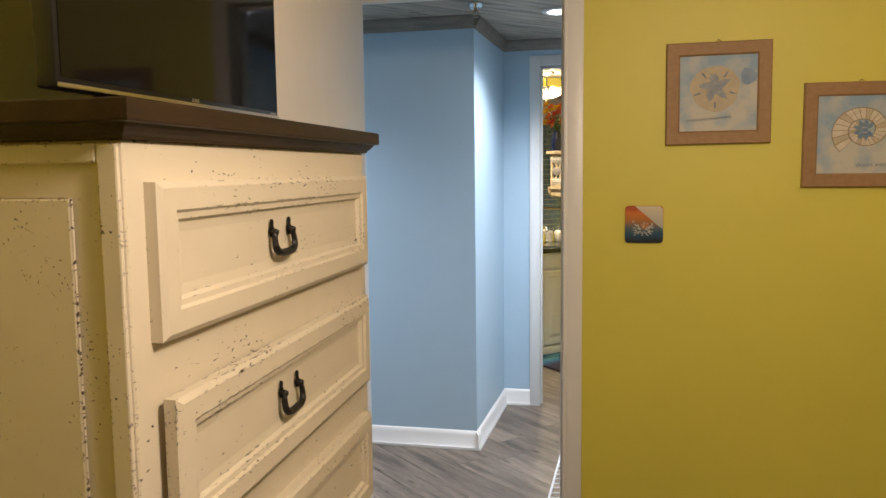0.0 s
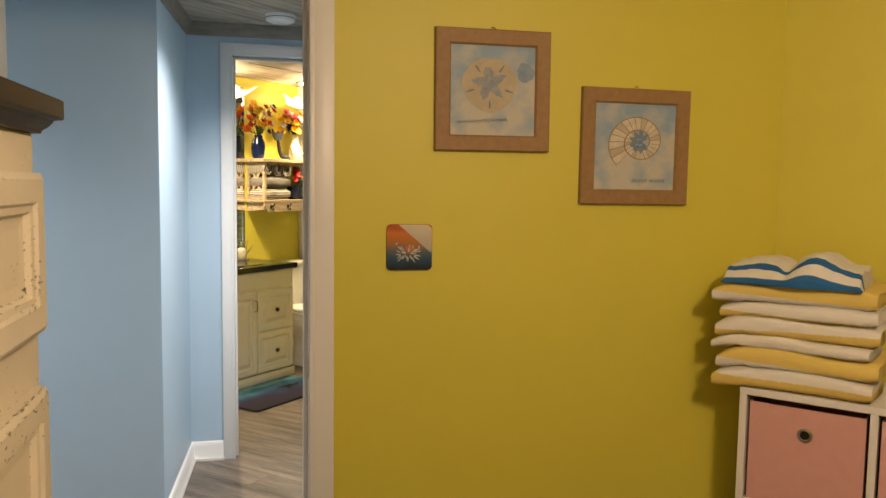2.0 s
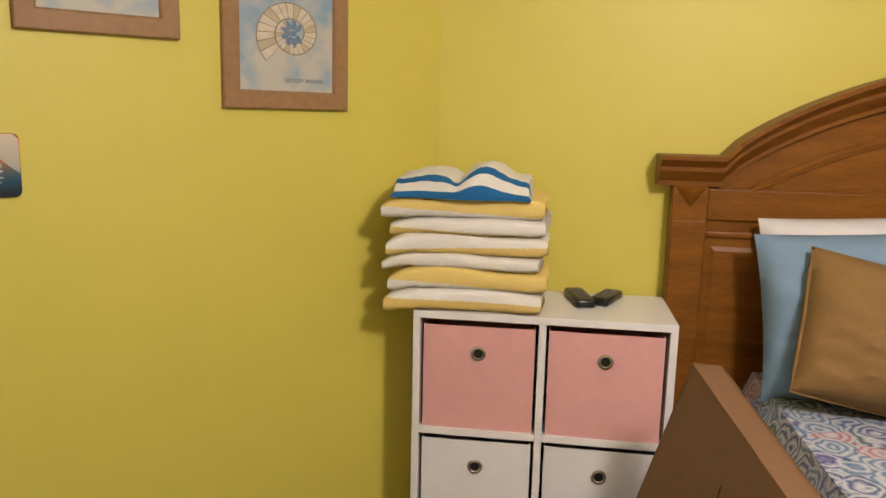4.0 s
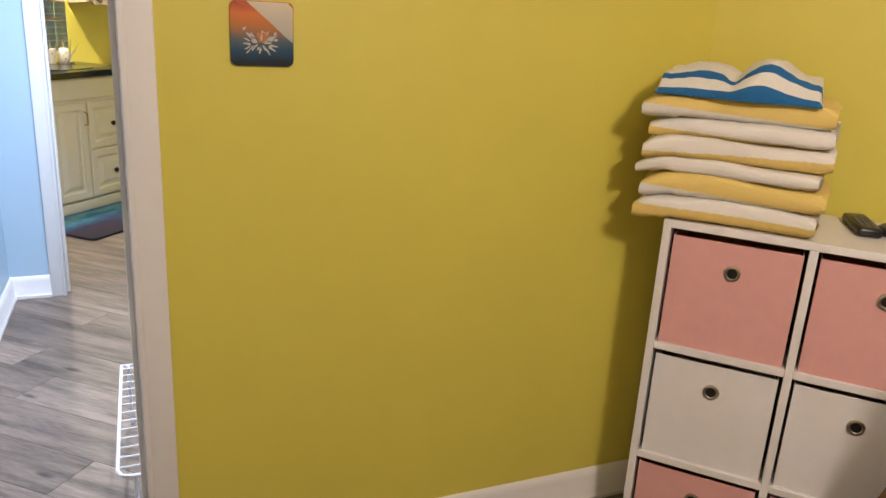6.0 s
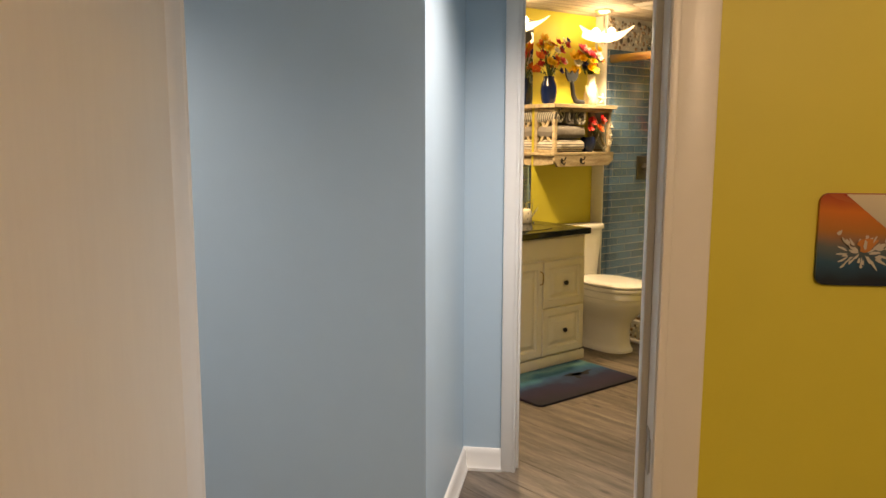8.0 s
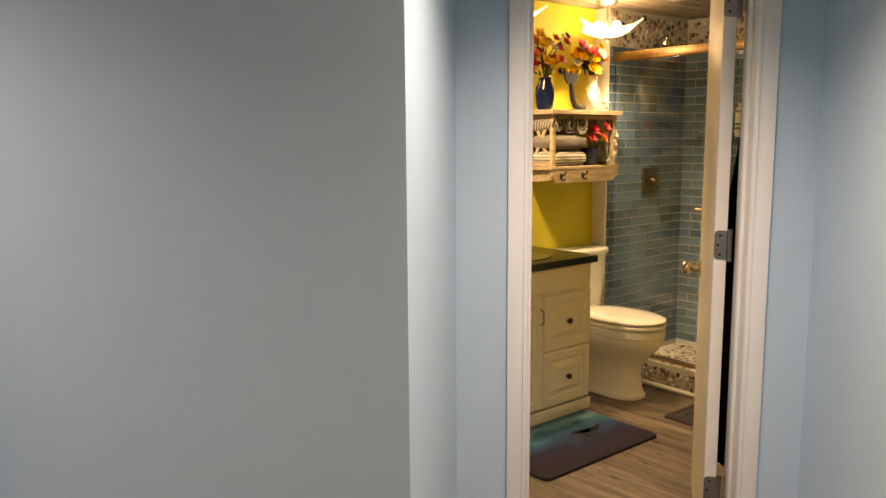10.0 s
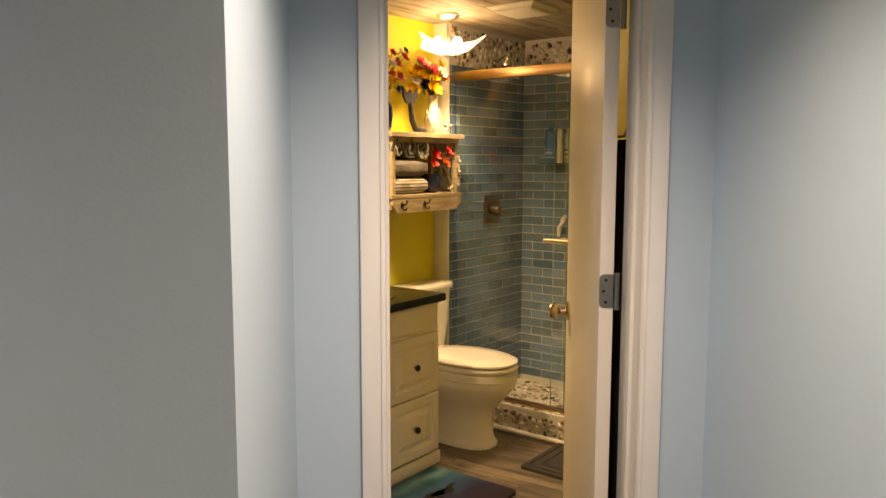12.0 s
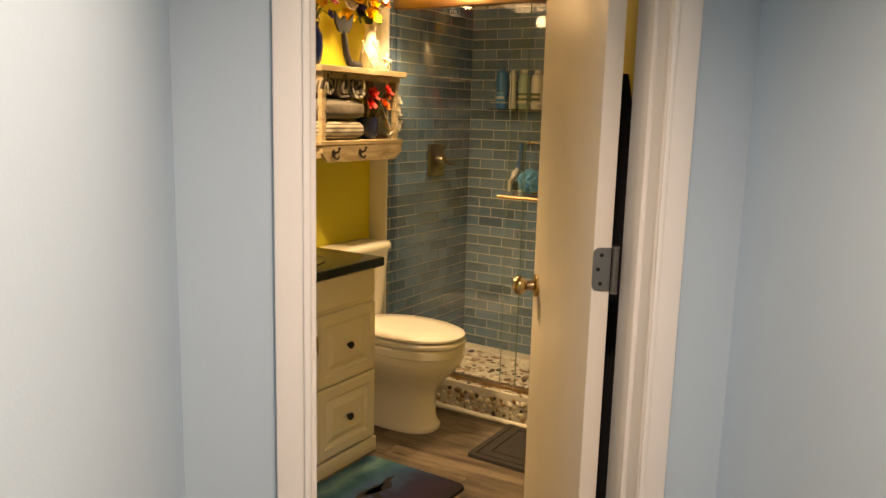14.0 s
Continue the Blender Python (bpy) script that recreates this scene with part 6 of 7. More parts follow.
CORAL = material("bleached_coral", (0.70, 0.62, 0.48), 0.8, vary=0.2, scale=40, bump=0.6, bump_scale=90)
v2 = vase("shell_vase", 6.235, 4.90, SHELF_TOP, [(0.035, 0), (0.043, 0.02), (0.042, 0.08), (0.028, 0.125), (0.024, 0.16), (0.027, 0.2), (0.024, 0.2), (0.0005, 0.16)], CORAL, "pale vase netted with cord and shells, holding flowers")
for k in range(9):
    bm = bmesh.new()
    pts = []
    for i in range(13):
        a = 2 * math.pi * k / 9 + (i / 12) * (1.4 if k % 2 else -1.4)
        rr = 0.047 - 0.018 * max(0, i / 12 - 0.45)
        pts.append((rr * math.cos(a), rr * math.sin(a), 0.01 + 0.12 * i / 12))
    tube(bm, pts, 0.0028, 6)
    part("cord", bm, SHELLPALE, v2)
bouquet(v2, (0, 0, 0.195), [(c, s, (rb.uniform(-0.13, 0.06), rb.uniform(-0.07, 0.05), 0.02 + 0.17 * rb.random())) for c, s in (("yellow", 0.04), ("yellow", 0.042), ("pink", 0.036), ("white", 0.045), ("yellow", 0.038), ("blue", 0.032), ("yellow", 0.036), ("orange", 0.03), ("white", 0.034), ("yellow", 0.034), ("orange", 0.026), ("pink", 0.03), ("yellow", 0.03)) * 2], 12, 0.18, 0.18, 18)

v3 = vase("flower_pot", 6.215, 4.90, SHELF_IN, [(0.035, 0), (0.05, 0.02), (0.056, 0.07), (0.05, 0.1), (0.046, 0.1), (0.0005, 0.09)], NAVY, "round navy glazed pot with red and white flowers")
bouquet(v3, (0, 0, 0.095), [(c, s, p) for c, s, p in (("red", 0.036, (-0.02, -0.04, 0.1)), ("red", 0.034, (0.05, -0.07, 0.12)), ("orange", 0.032, (0.02, -0.08, 0.06)), ("white", 0.03, (0.08, -0.11, 0.03)), ("white", 0.032, (0.065, -0.12, -0.03)), ("white", 0.026, (0.04, -0.1, -0.07)), ("red", 0.028, (-0.04, -0.05, 0.06)), ("orange", 0.028, (0.08, -0.05, 0.1)), ("white", 0.026, (0.1, -0.1, 0.08)))], 13, 0.15, 0.1, 8)

# whale-tail ornament and starfish
bm = bmesh.new()
tube(bm, [(0.085, 0, 0.012), (0.05, 0, 0.014), (0.012, 0, 0.024), (-0.01, 0, 0.06), (-0.02, 0, 0.11), (-0.028, 0, 0.155)], lambda f: 0.019 - 0.007 * f, 10)
for s in (-1, 1):
    pts = [(0, -0.012), (0.034, 0.0), (0.054, 0.032), (0.062, 0.08), (0.038, 0.054), (0.018, 0.046), (0.0, 0.066)]
    loft(bm, [[Vector((-0.028 + s * a, y, 0.15 + b)) for a, b in (pts if s > 0 else pts[::-1])] for y in (-0.006, 0.006)])
box(bm, -0.03, 0.09, -0.02, 0.02, 0, 0.006, 0.002)
solid("whale_tail_ornament", bm, material("dark_slate_glaze", (0.03, 0.034, 0.04), 0.35, vary=0.3, scale=20), "dark slate whale-tail ornament on the shelf", "ornament", in_bath(6.062, 4.89, SHELF_TOP))
bm = bmesh.new()
for k in range(5):
    a = radians(72 * k + 15)
    tube(bm, [(0, 0, 0.035), (0.03 * math.cos(a), -0.006, 0.035 + 0.03 * math.sin(a)), (0.055 * math.cos(a), 0.0, 0.037 + 0.035 * math.sin(a))], lambda f: 0.011 - 0.008 * f, 8)
solid("starfish", bm, CORAL, "bleached starfish leaning against the vase", "starfish", in_bath(6.27, 4.835, SHELF_TOP + 0.002, 8))

# bathroom lamp with petal glass
SHADE = bpy.data.materials.new("frosted_petal_glass")
SHADE.use_nodes = True
_b = SHADE.node_tree.nodes["Principled BSDF"]
_b.inputs["Base Color"].default_value = (0.95, 0.90, 0.80, 1)
_b.inputs["Roughness"].default_value = 0.3
_b.inputs["Emission Color"].default_value = (1.0, 0.80, 0.52, 1)
_b.inputs["Emission Strength"].default_value = 2.2
for (at, watts), turned in zip(BATH_LAMPS, (8, 30)):
    bl = thing("ceiling_lamp", pose(*at, CEIL), "semi-flush ceiling lamp with frosted petal glass, lit", "ceiling lamp", group="bathroom lamps")
    bm = bmesh.new()
    lathe(bm, [(0.062, 0), (0.062, -0.008), (0.045, -0.022), (0.018, -0.028), (0.0005, -0.03)], 28)
    part("canopy", bm, SILVER, bl)
    bm = bmesh.new()
    tube(bm, [(0, 0, -0.025), (0, 0, -0.205)], 0.006, 10)
    lathe(bm, [(0.0005, -0.226), (0.007, -0.222), (0.008, -0.216), (0.018, -0.208), (0.022, -0.202), (0.008, -0.194)], 16)
    part("stem", bm, SILVER, bl, "nickel stem and finial")
    for k in range(3):
        bm = bmesh.new()
        n, mth = 12, 10
        rows = []
        for i in range(n + 1):
            a = i / n
            row = []
            for j in range(mth + 1):
                b = 2 * j / mth - 1
                half = 0.104 * (1 - 0.9 * a ** 2.4) + 0.026 * math.sin(math.pi * a)
                out = 0.01 + 0.19 * a
                z = -0.2 + 0.092 * a ** 1.8 + 0.036 * b * b * (1 - a)
                row.append(bm.verts.new((b * half * (0.35 + 0.65 * math.sin(math.pi * min(1, a + 0.25))), out, z)))
            rows.append(row)
        for i in range(n):
            for j in range(mth):
                bm.faces.new((rows[i][j], rows[i][j + 1], rows[i + 1][j + 1], rows[i + 1][j]))
        res = bmesh.ops.extrude_face_region(bm, geom=bm.faces[:])
        for v in [g for g in res["geom"] if isinstance(g, bmesh.types.BMVert)]:
            v.co.z -= 0.004
        bmesh.ops.recalc_face_normals(bm, faces=bm.faces[:])
        p = part("glass_petal", bm, SHADE, bl, "frosted glass petal")
        p.rotation_euler.z = radians(120 * k + turned)
    for k in range(2):
        bm = bmesh.new()
        ball(bm, 0.026, pose(0.05 * (1 if k else -1), 0.0, -0.135), 12)
        b_ = part("bulb", bm, BULB, bl, "lit bulb")
        b_.visible_shadow = False

# exhaust vent
ev = thing("ceiling_vent", in_bath(6.29, 4.38, CEIL + 0.002), "square white exhaust fan cover on the ceiling", "vent")
bm = bmesh.new()
loft(bm, [[Vector((sx * a, sy * a, z)) for sx, sy in ((-1, -1), (1, -1), (1, 1), (-1, 1))] for a, z in ((0.13, 0.0), (0.13, -0.006), (0.115, -0.016), (0.1, -0.02))])
part("grille_frame", bm, WHITE, ev, smooth=False)
bm = bmesh.new()
loft(bm, [[Vector((sx * a, sy * a, z)) for sx, sy in ((-1, -1), (1, -1), (1, 1), (-1, 1))] for a, z in ((0.105, -0.019), (0.105, -0.026), (0.094, -0.032), (0.05, -0.034))])
part("cover", bm, WHITE, ev, smooth=False)


# robe on the back of the door
def robe():
    bm = bmesh.new()
    rings = []
    for i in range(26):
        a = i / 25
        z = 1.52 - 1.2 * a
        half = 0.03 + 0.2 * min(1, a * 2.2) ** 0.8
        th = 0.02 + 0.05 * min(1, a * 3)
        ring = []
        for j in range(40):
            b = 2 * math.pi * j / 40
            fold = 1 + 0.22 * math.sin(6 * b + 2 * a) * min(1, a * 2)
            ring.append(Vector((0.075 + th * math.sin(b) * fold, half * math.cos(b), z)))
        rings.append(ring)
    loft(bm, rings)
    ob = solid("bathrobe", bm, material("black_terry", (0.012, 0.012, 0.016), 0.95, vary=0.2, scale=50, bump=0.8, bump_scale=250), "black bathrobe hanging on the back of the door", "bathrobe", pose(1.170, 5.722, 0, 0, 0, -LEAN) @ pose(0.01, 0.33, 0))
    hk = thing("door_hook", pose(1.170, 5.722, 0, 0, 0, -LEAN) @ pose(0.0, 0.33, 1.55), "nickel hook on the back of the door", "hook")
    bm = bmesh.new()
    box(bm, 0.0005, 0.005, -0.012, 0.012, -0.03, 0.03, 0.002)
    tube(bm, [(0.004, 0, 0.0), (0.04, 0, -0.02), (0.08, 0, -0.02), (0.09, 0, 0.0)], 0.004, 8)
    part("hook", bm, SILVER, hk)


robe()

# mats
MATART = gradient("sea_print_mat", [(0.0, (0.003, 0.002, 0.007)), (0.25, (0.012, 0.003, 0.022)), (0.42, (0.006, 0.007, 0.036)), (0.58, (0.008, 0.05, 0.12)), (0.74, (0.03, 0.15, 0.22)), (0.86, (0.14, 0.32, 0.34)), (1.0, (0.015, 0.10, 0.18))], 1, -0.24, 0.24, 0.9, 0.7)


def mat_slab(w, d, r, h):
    bm = bmesh.new()
    pts = []
    for cx, cy, a0 in ((w / 2 - r, d / 2 - r, 0), (-w / 2 + r, d / 2 - r, 90), (-w / 2 + r, -d / 2 + r, 180), (w / 2 - r, -d / 2 + r, 270)):
        for k in range(7):
            a = radians(a0 + 15 * k)
            pts.append((cx + r * math.cos(a), cy + r * math.sin(a)))
    loft(bm, [[Vector((x * s, y * s, z)) for x, y in pts] for s, z in ((1, 0.0005), (1, h * 0.6), (0.99, h), (0.97, h))])
    return bm


bmat = thing("bath_mat", in_bath(5.375, 4.29, 0, 0), "dark blue and teal sea-print bath mat by the vanity", "bath mat")
part("pad", mat_slab(0.80, 0.47, 0.035, 0.012), MATART, bmat)
bm = bmesh.new()
for pts in ([(0.06, 0.05), (0.13, 0.062), (0.20, 0.03), (0.17, 0.004), (0.10, 0.018)], [(0.10, 0.04), (0.19, 0.05), (0.25, 0.015), (0.215, -0.012), (0.16, 0.004), (0.12, 0.022)], [(0.17, 0.03), (0.27, 0.05), (0.3, 0.035), (0.24, 0.02)], [(0.12, 0.015), (0.1, -0.03), (0.12, -0.045), (0.15, 0.0)]):
    f = bm.faces.new([bm.verts.new((a, b, 0.0126)) for a, b in pts])
    f.normal_update()
    if f.normal.z < 0:
        f.normal_flip()
part("printed_figure", bm, material("black_print", (0.004, 0.004, 0.006), 0.95), bmat, "black printed silhouette of a sea creature")
gm = thing("shower_mat", in_bath(6.22, 3.86, 0, 0), "dark grey bath mat with a stitched border by the shower", "bath mat")
GREYMAT = material("dark_grey_mat", (0.045, 0.042, 0.045), 0.95, vary=0.3, scale=40, bump=0.9, bump_scale=200)
part("pad", mat_slab(0.42, 0.68, 0.02, 0.014), GREYMAT, gm)
for s in (0.85, 0.62):
    bm = bmesh.new()
    a, b = 0.21 * s, 0.34 * (1 - (1 - s) * 0.6)
    tube(bm, [(-a, -b, 0.0145), (a, -b, 0.0145), (a, b, 0.0145), (-a, b, 0.0145), (-a, -b, 0.0145)], 0.0035, 6)
    part("border", bm, GREYMAT, gm)

# ---- shower ----
CU0, CU1, CH = 6.41, 6.535, 0.152
bm = bmesh.new()
box(bm, 0, 0.012, -0.103, 0, 0, CEIL + 0.05, 0.002)
solid("trim", bm, WHITE, "white painted post between yellow wall and shower tiles", "trim", in_bath(6.408, WW, 0), kind="structure")
bm = bmesh.new()
box(bm, 6.42, BU + 0.1, TW, TW + 0.1, 0, CEIL + 0.05)
lw = solid("wall_shower_left", bm, GROUT, "shower wall in blue glazed brick tiles, pebble band above", "wall", pose(0, 0, 0, 0, 0, 45), kind="structure")
bm = bmesh.new()
box(bm, BU, BU + 0.1, RW - 0.1, TW, 0, CEIL + 0.05)
bw = solid("wall_shower_back", bm, GROUT, "shower back wall in blue glazed brick tiles", "wall", pose(0, 0, 0, 0, 0, 45), kind="structure")
bm = bmesh.new()
box(bm, 6.41, BU + 0.1, RW - 0.1, RW, 0, CEIL + 0.05)
rw = solid("wall_shower_right", bm, GROUT, "pale grouted shower wall", "wall", pose(0, 0, 0, 0, 0, 45), kind="structure")
FLOORZ = 0.045
bm = bmesh.new()
box(bm, CU1, BU, RW, TW, 0, FLOORZ)
solid("shower_floor", bm, GROUT, "pale pebble shower floor", "shower floor", pose(0, 0, 0, 0, 0, 45), kind="structure")
bm = bmesh.new()
box(bm, CU0 + 0.004, CU1, RW, TW, 0, CH - 0.004, 0.003)
curb = solid("shower_curb", bm, GROUT, "shower curb set with mixed pebbles", "curb", pose(0, 0, 0, 0, 0, 45), kind="structure")
bm = bmesh.new()
tube(bm, [(CU0 - 0.004, RW, 0.012), (CU0 - 0.004, TW + 0.05, 0.012)], 0.013, 10)
solid("trim", bm, WHITE, "white quarter-round strip at the foot of the curb", "trim", pose(0, 0, 0, 0, 0, 45), kind="structure")

PITCH, TLEN, TH, TILETOP = 0.0545, 0.1535, 0.0503, 1.985


def tile_mesh(l):
    bm = bmesh.new()
    a, b = (l - 0.0042) / 2, TH / 2
    rings = [[Vector((x, y, z)) for x, z in ((-a + i, -b + i), (a - i, -b + i), (a - i, b - i), (-a + i, b - i))] for i, y in ((0, 0.0), (0, -0.0008), (0.0008, -0.0014))]
    loft(bm, rings)
    return mesh("tile", bm, TILE, False)


TILES = {}


def tile_obj(l, m, parent):
    key = round(l, 3)
    if key not in TILES:
        TILES[key] = tile_mesh(l)
    ob = new("tile", TILES[key])
    ob.matrix_basis = m
    ob.parent = parent
    return ob


def tile_wall(parent, length, place, limit):
    """Brick bond from the corner outwards. place(along, z) gives the tile's pose."""
    rows = int((TILETOP - FLOORZ) / PITCH)
    todo = []
    for k in range(rows):
        z = TILETOP - (k + 0.5) * PITCH
        s = -TLEN / 2 if k % 2 else 0.0
        while s < length:
            a, b = max(s, 0.0), min(s + TLEN, length)
            if b - a > 0.02:
                todo.append((a, b, z))
            s += TLEN
    todo.sort(key=lambda t: t[0])
    for a, b, z in todo[:limit]:
        tile_obj(b - a, place((a + b) / 2, z), parent)
    rest = todo[limit:]
    if rest:
        vs, fs = [], []
        for a, b, z in rest:
            m = place((a + b) / 2, z)
            h, c = (b - a - 0.0042) / 2, TH / 2
            o = len(vs)
            for y in (0, -0.0014):
                vs += [m @ Vector((x, y, zz)) for x, zz in ((-h, -c), (h, -c), (h, c), (-h, c))]
            fs += [(o + 4, o + 5, o + 6, o + 7), (o, o + 1, o + 5, o + 4), (o + 1, o + 2, o + 6, o + 5), (o + 2, o + 3, o + 7, o + 6), (o + 3, o, o + 4, o + 7)]
        me = bpy.data.meshes.new("tiles_rest")
        me.from_pydata(vs, [], fs)
        me.materials.append(TILE)
        ob = new("tiles_rest", me)
        ob.parent = parent
        tagged(ob, kind="stuff")


# pebbles, flattened stones set in grout
def pebble_material():
    m = bpy.data.materials.new("mixed_pebbles")
    m.use_nodes = True
    nt = m.node_tree
    b = nt.nodes["Principled BSDF"]
    b.inputs["Roughness"].default_value = 0.35
    g = nt.nodes.new("ShaderNodeNewGeometry")
    r = nt.nodes.new("ShaderNodeValToRGB")
    r.color_ramp.interpolation = "CONSTANT"
    e = r.color_ramp.elements
    e[0].position, e[0].color = 0.0, (0.50, 0.45, 0.38, 1)
    e[1].position, e[1].color = 0.3, (0.62, 0.58, 0.50, 1)
    for p, c in ((0.42, (0.36, 0.26, 0.17)), (0.56, (0.66, 0.62, 0.54)), (0.7, (0.20, 0.14, 0.10)), (0.8, (0.07, 0.06, 0.055)), (0.9, (0.30, 0.19, 0.11))):
        x = e.new(p)
        x.color = (*c, 1)
    nt.links.new(g.outputs["Random Per Island"], r.inputs[0])
    nt.links.new(r.outputs[0], b.inputs["Base Color"])
    return m


PEBBLE = pebble_material()


def pebbles(name, parent, w, h, m, seed, size=0.03):
    """Stones scattered on a jittered grid over a w by h patch; they stand out along local -y."""
    r = random.Random(seed)
    tb = bmesh.new()
    bmesh.ops.create_icosphere(tb, subdivisions=1, radius=1.0)
    base = [v.co.copy() for v in tb.verts]
    faces = [[v.index for v in f.verts] for f in tb.faces]
    tb.free()
    vs, fs = [], []
    rows = int(h / (size * 0.82))
    for j in range(rows):
        for i in range(int(w / size)):
            x = (i + 0.5 + (0.5 if j % 2 else 0) + r.uniform(-0.42, 0.42)) * size
            z = (j + 0.5 + r.uniform(-0.36, 0.36)) * size * 0.82
            if not (size * 0.4 < x < w - size * 0.4 and size * 0.3 < z < h - size * 0.3):
                continue
            big = r.random() ** 2
            a, b, t = size * (0.3 + 0.42 * big + r.uniform(0, 0.1)), size * (0.24 + 0.26 * big + r.uniform(0, 0.08)), r.uniform(0, math.pi)
            c, s = math.cos(t), math.sin(t)
            o = len(vs)
            for p in base:
                k = 1 + 0.12 * math.sin(3 * p.x + t) * p.z
                px, pz = p.x * a * k, p.z * b * k
                vs.append(m @ Vector((x + px * c - pz * s, -0.001 + p.y * (0.003 + 0.005 * big), z + px * s + pz * c)))
            fs += [[o + q for q in f] for f in faces]
    me = bpy.data.meshes.new(name)
    me.from_pydata(vs, [], fs)
    me.materials.append(PEBBLE)
    for p in me.polygons:
        p.use_smooth = True
    ob = new(name, me)
    ob.parent = parent
    ob.matrix_parent_inverse = parent.matrix_world.inverted()
    tagged(ob, "small mixed brown, cream and black pebbles set in grout", kind="stuff")
    return ob


R45 = pose(0, 0, 0, 0, 0, 45)
pebbles("pebbles", lw, BU - 6.42, CEIL - TILETOP, R45 @ pose(6.42, TW, TILETOP), 1, 0.034)
pebbles("pebbles", bw, TW - RW, CEIL - TILETOP, R45 @ pose(BU, TW, TILETOP, 0, 0, -90), 2, 0.034)
pebbles("pebbles", curb, 1.0, CH - 0.005, R45 @ pose(CU0 + 0.004, TW, 0.0, 0, 0, -90), 3, 0.03)
pebbles("pebbles", curb, 1.0, CU1 - CU0 - 0.006, R45 @ pose(CU0 + 0.004, TW, CH - 0.004, 0, 0, -90) @ pose(0, 0, 0, -90, 0, 0), 4, 0.03)
pebbles("pebbles", bpy.data.objects["shower_floor"], 1.1, BU - CU1, R45 @ pose(CU1, TW, FLOORZ, 0, 0, -90) @ pose(0, 0, 0, -90, 0, 0), 5, 0.038)

# glass screen: rail, track, two sliding panes
sc = thing("shower_screen", in_bath(6.472, TW), "frameless sliding glass shower screen with a brushed gold rail", "shower screen")
LW = TW - RW
bm = bmesh.new()
box(bm, -0.026, 0.026, -LW, 0, 1.893, 1.945, 0.004)
part("top_rail", bm, RAILMETAL, sc, "brushed gold top rail")
bm = bmesh.new()
box(bm, -0.026, 0.026, -LW, 0, CH, CH + 0.014, 0.003)
part("bottom_track", bm, RAILMETAL, sc, "metal bottom track")
for x, a, b in ((-0.012, -0.72, -0.014), (0.012, -LW + 0.01, -0.63)):
    bm = bmesh.new()
    box(bm, x - 0.004, x + 0.004, a, b, CH + 0.016, 1.9, 0.001)
    p = part("pane", bm, PANE, sc, "clear glass pane", smooth=False)
    p.visible_shadow = False
    bm = bmesh.new()
    e = a if x < 0 else b
    box(bm, x - 0.0042, x + 0.0042, e - 0.001, e + 0.001, CH + 0.016, 1.9)
    part("pane_edge", bm, material("green_glass_edge", (0.20, 0.30, 0.25), 0.15), p)
bm = bmesh.new()
for y in (-0.64, -0.94):
    tube(bm, [(-0.016, y, 1.055), (-0.055, y, 1.055)], 0.006, 8)
tube(bm, [(-0.055, -0.615, 1.055), (-0.055, -0.965, 1.055)], 0.008, 10)
part("towel_bar", bm, RAILMETAL, sc, "brushed metal towel bar on the glass")

# valve, shower head
sv = thing("shower_valve", in_bath(6.845, TW - 0.006, 1.17), "dark bronze shower valve with a lever on the tiles", "shower valve")
bm = bmesh.new()
loft(bm, [[Vector((sx * a, y, sz * b)) for sx, sz in ((-1, -1), (1, -1), (1, 1), (-1, 1))] for a, b, y in ((0.075, 0.085, 0), (0.075, 0.085, -0.004), (0.068, 0.078, -0.01))])
part("plate", bm, BRONZE, sv, smooth=False)
bm = bmesh.new()
lathe(bm, [(0.03, 0), (0.028, 0.03), (0.022, 0.045), (0.0005, 0.048)], 20, pose(0, -0.01, 0, 90, 0, 0))
tube(bm, [(0, -0.045, 0.03), (0.0, -0.055, 0.0), (0.03, -0.07, -0.018), (0.08, -0.08, -0.02)], lambda f: 0.012 - 0.005 * f, 10)
part("lever", bm, BRONZE, sv)
sh = thing("overhead_shower", in_bath(6.86, TW - 0.004, 2.03), "chrome shower head on a bent arm", "shower head")
bm = bmesh.new()
lathe(bm, [(0.028, 0), (0.026, 0.008), (0.01, 0.014)], 18, pose(0, 0, 0, 90, 0, 0))
tube(bm, [(0, -0.005, 0.0), (-0.03, -0.06, 0.02), (-0.07, -0.12, 0.03), (-0.11, -0.16, 0.012)], 0.008, 10)
part("arm", bm, CHROME, sh)
bm = bmesh.new()
lathe(bm, [(0.01, 0.02), (0.014, 0.0), (0.036, -0.02), (0.038, -0.028), (0.0005, -0.03)], 20, pose(-0.115, -0.165, 0.005, 20, -25, 0))
part("rose", bm, CHROME, sh)

# corner glass shelf with bottles, squeegee, loofah
gs = thing("glass_shelf", in_bath(BU - 0.006, 4.56, 1.44), "glass shelf on the shower's tiled back wall", "shelf")
bm = bmesh.new()
box(bm, -0.115, 0, -0.25, 0.19, 0, 0.007, 0.002)
part("pane", bm, glass("green_glass", (0.80, 0.92, 0.88)), gs)
bm = bmesh.new()
tube(bm, [(0, 0.18, 0.04), (-0.11, 0.18, 0.04), (-0.11, -0.24, 0.04), (0, -0.24, 0.04)], 0.003, 8)
part("guard_rail", bm, SILVER, gs)


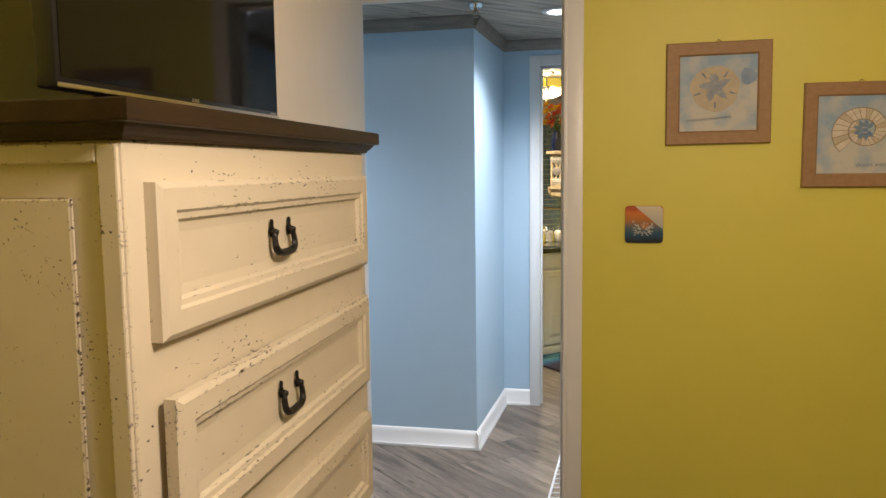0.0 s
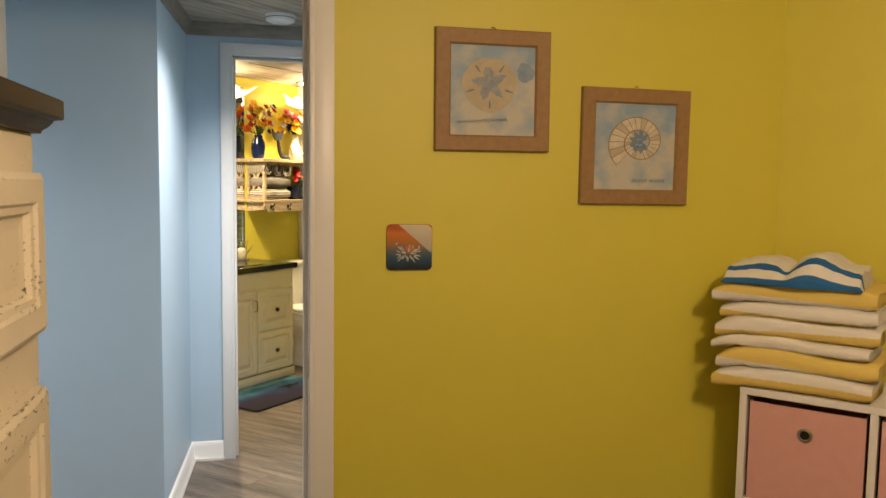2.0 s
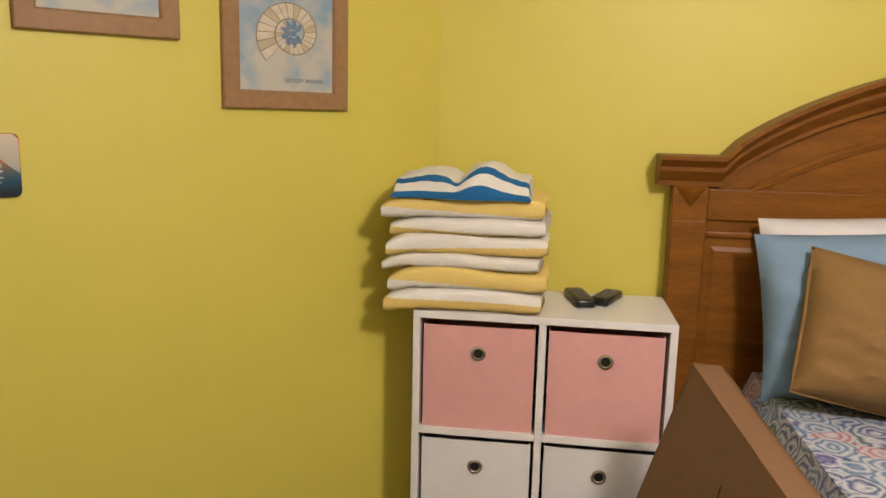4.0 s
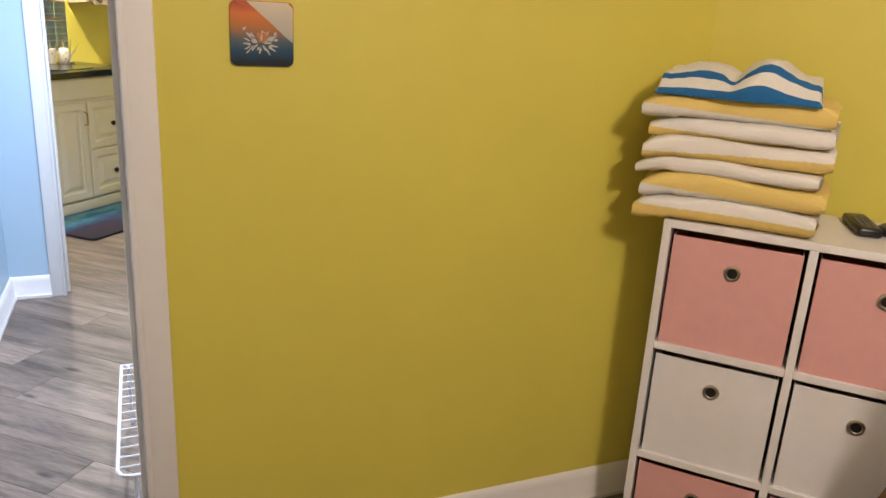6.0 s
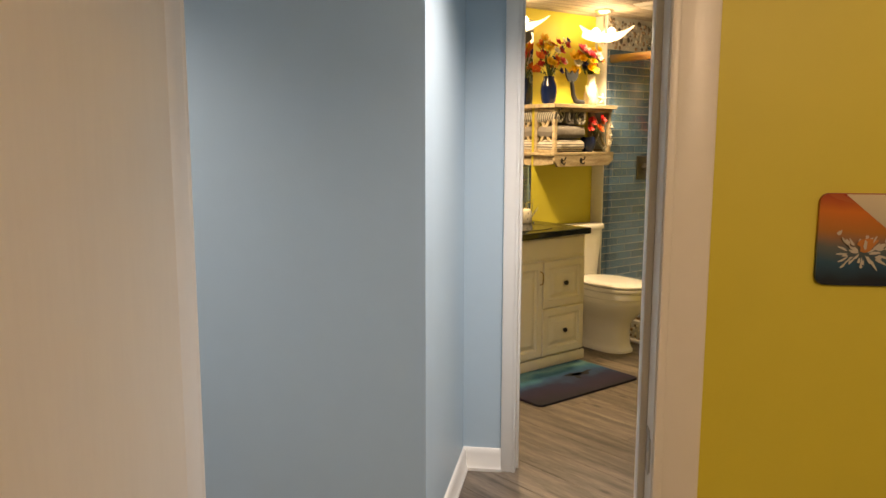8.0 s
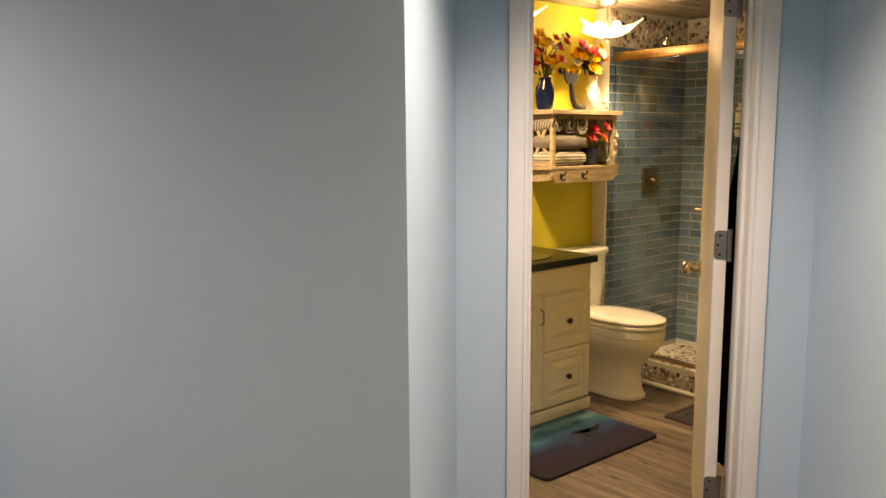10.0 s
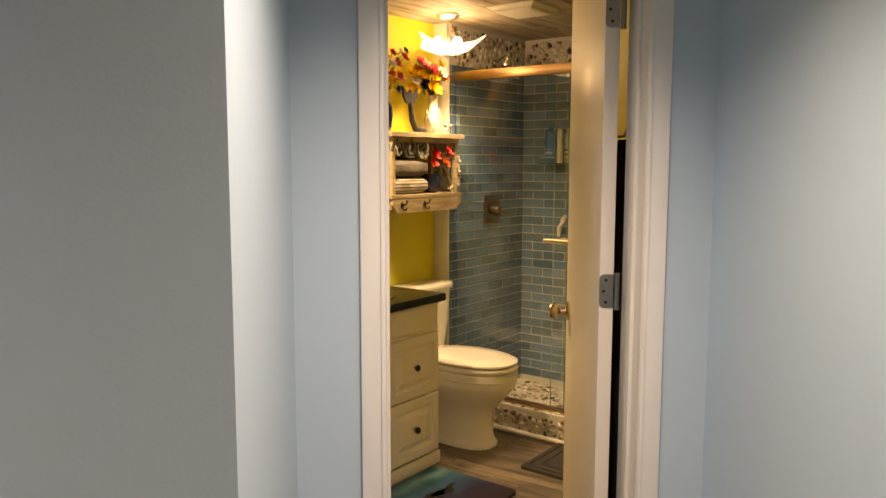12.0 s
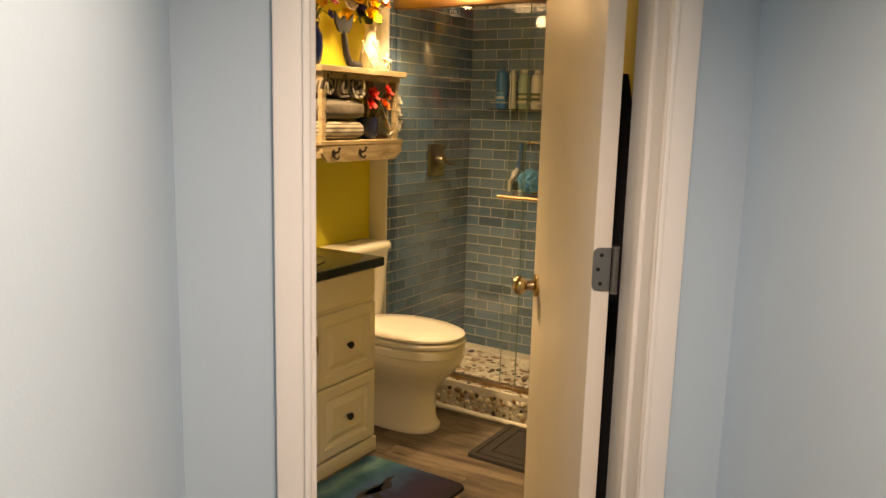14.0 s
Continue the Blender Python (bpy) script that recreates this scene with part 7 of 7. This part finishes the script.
def bottle(w, prof, mat, cap, capmat, label, sx=1.0, turn=0, label_mat=None):
    root = thing("shampoo_bottle", in_bath(BU - 0.062, w, 1.4475, turn), label, "bottle", group="bottles on the shower shelf")
    bm = bmesh.new()
    lathe(bm, prof, 22)
    for v in bm.verts:
        v.co.y *= sx
    part("bottle_body", bm, mat, root)
    bm = bmesh.new()
    lathe(bm, cap, 18)
    for v in bm.verts:
        v.co.y *= sx
    part("cap", bm, capmat, root)
    if label_mat:
        bm = bmesh.new()
        r0 = prof[2][0] + 0.0008
        n = 9
        lo, hi = 0.03, 0.085
        vs = [[bm.verts.new((r0 * math.cos(radians(180 - 50 + 100 * i / n)), sx * r0 * math.sin(radians(180 - 50 + 100 * i / n)), z)) for i in range(n + 1)] for z in (lo, hi)]
        for i in range(n):
            bm.faces.new((vs[0][i], vs[0][i + 1], vs[1][i + 1], vs[1][i]))
        bmesh.ops.recalc_face_normals(bm, faces=bm.faces[:])
        part("label", bm, label_mat, root, "coloured printed label")


PLBLUE = material("blue_plastic", (0.02, 0.17, 0.45), 0.3)
PLWHITE = material("white_plastic", (0.72, 0.70, 0.66), 0.35)
PLGREEN = material("pale_green_plastic", (0.35, 0.48, 0.40), 0.3)
LABELMAT = striped("printed_label", (0.62, 0.58, 0.42), (0.10, 0.16, 0.12), 2, 0.026)
tall = [(0.028, 0), (0.032, 0.006), (0.033, 0.06), (0.033, 0.15), (0.028, 0.178), (0.016, 0.188)]
capf = lambda z, r0, h: [(r0, z), (r0 + 0.001, z + h * 0.8), (r0 - 0.004, z + h), (0.0005, z + h)]
bottle(4.70, [(0.028, 0), (0.032, 0.006), (0.033, 0.07), (0.035, 0.15), (0.03, 0.19), (0.018, 0.2)], PLBLUE, capf(0.2, 0.016, 0.012), PLBLUE, "blue shampoo bottle on the glass shelf", 1.0, 0, striped("blue_label", (0.03, 0.25, 0.5), (0.5, 0.55, 0.6), 2, 0.03))
bottle(4.635, [(0.018, 0), (0.021, 0.006), (0.02, 0.06), (0.017, 0.13), (0.022, 0.18), (0.012, 0.2)], PLWHITE, capf(0.2, 0.012, 0.006), PLWHITE, "slim white bottle on the glass shelf")
bottle(4.565, tall, PLGREEN, capf(0.188, 0.018, 0.02), PLWHITE, "pale green conditioner bottle on the glass shelf", 1.0, 0, LABELMAT)
bottle(4.49, tall, PLWHITE, capf(0.188, 0.018, 0.02), PLWHITE, "white conditioner bottle with printed label", 1.0, 0, LABELMAT)
bottle(4.415, tall, PLWHITE, capf(0.188, 0.018, 0.02), PLWHITE, "white conditioner bottle with printed label", 1.0, 0, LABELMAT)
bottle(4.35, tall, PLGREEN, capf(0.188, 0.018, 0.02), PLWHITE, "pale green conditioner bottle on the glass shelf", 1.0, 0, LABELMAT)

lf = thing("loofah", in_bath(BU - 0.07, 4.505, 1.07), "light blue mesh loofah hanging in the shower", "loofah")
LOOF = material("light_blue_mesh", (0.05, 0.30, 0.58), 0.7, vary=0.35, scale=40)
bm = bmesh.new()
bmesh.ops.create_icosphere(bm, subdivisions=4, radius=0.062)
for v in bm.verts:
    n_ = noise.noise(v.co * 60) + 0.6 * noise.noise(v.co * 130)
    v.co *= 1 + 0.22 * n_
part("puff", bm, LOOF, lf)
bm = bmesh.new()
tube(bm, [(0, 0, 0.05), (0.03, 0, 0.13), (0.06, 0, 0.19)], 0.002, 6)
part("cord", bm, PLBLUE, lf)
hk = thing("suction_hook_bar", in_bath(BU - 0.006, 4.50, 1.27), "small metal hook bar on the shower's tiles", "hook")
bm = bmesh.new()
tube(bm, [(-0.03, 0.06, 0), (-0.03, -0.1, 0)], 0.004, 8)
for y in (0.05, -0.09):
    tube(bm, [(0, y, 0), (-0.03, y, 0)], 0.004, 8)
    lathe(bm, [(0.012, 0), (0.01, 0.005), (0.0005, 0.006)], 12, pose(0, y, 0, 0, -90, 0))
part("bar", bm, BRASS, hk)
br = thing("bath_brush", in_bath(BU - 0.05, 4.585, 1.02), "white bath brush with a blue handle hanging in the shower", "brush")
bm = bmesh.new()
tube(bm, [(0.02, 0.0, 0.24), (0.012, 0.0, 0.17), (0.0, 0.005, 0.11)], lambda f: 0.011 - 0.003 * f, 10)
part("handle", bm, PLBLUE, br, "blue plastic handle")
bm = bmesh.new()
tube(bm, [(0.0, 0.005, 0.115), (0.0, 0.025, 0.08), (0.0, 0.05, 0.03), (0.0, 0.055, -0.02)], lambda f: 0.008 + 0.01 * math.sin(math.pi * f), 10)
part("head", bm, PLWHITE, br)

# tiles, last
tile_wall(lw, BU - 6.42, lambda a, z: pose(BU - a, TW, z), 300)
tile_wall(bw, TW - RW, lambda a, z: pose(BU, TW - a, z, 0, 0, -90), 290)
tile_wall(rw, BU - 6.55, lambda a, z: pose(BU - a, RW, z, 0, 0, 180), 0)
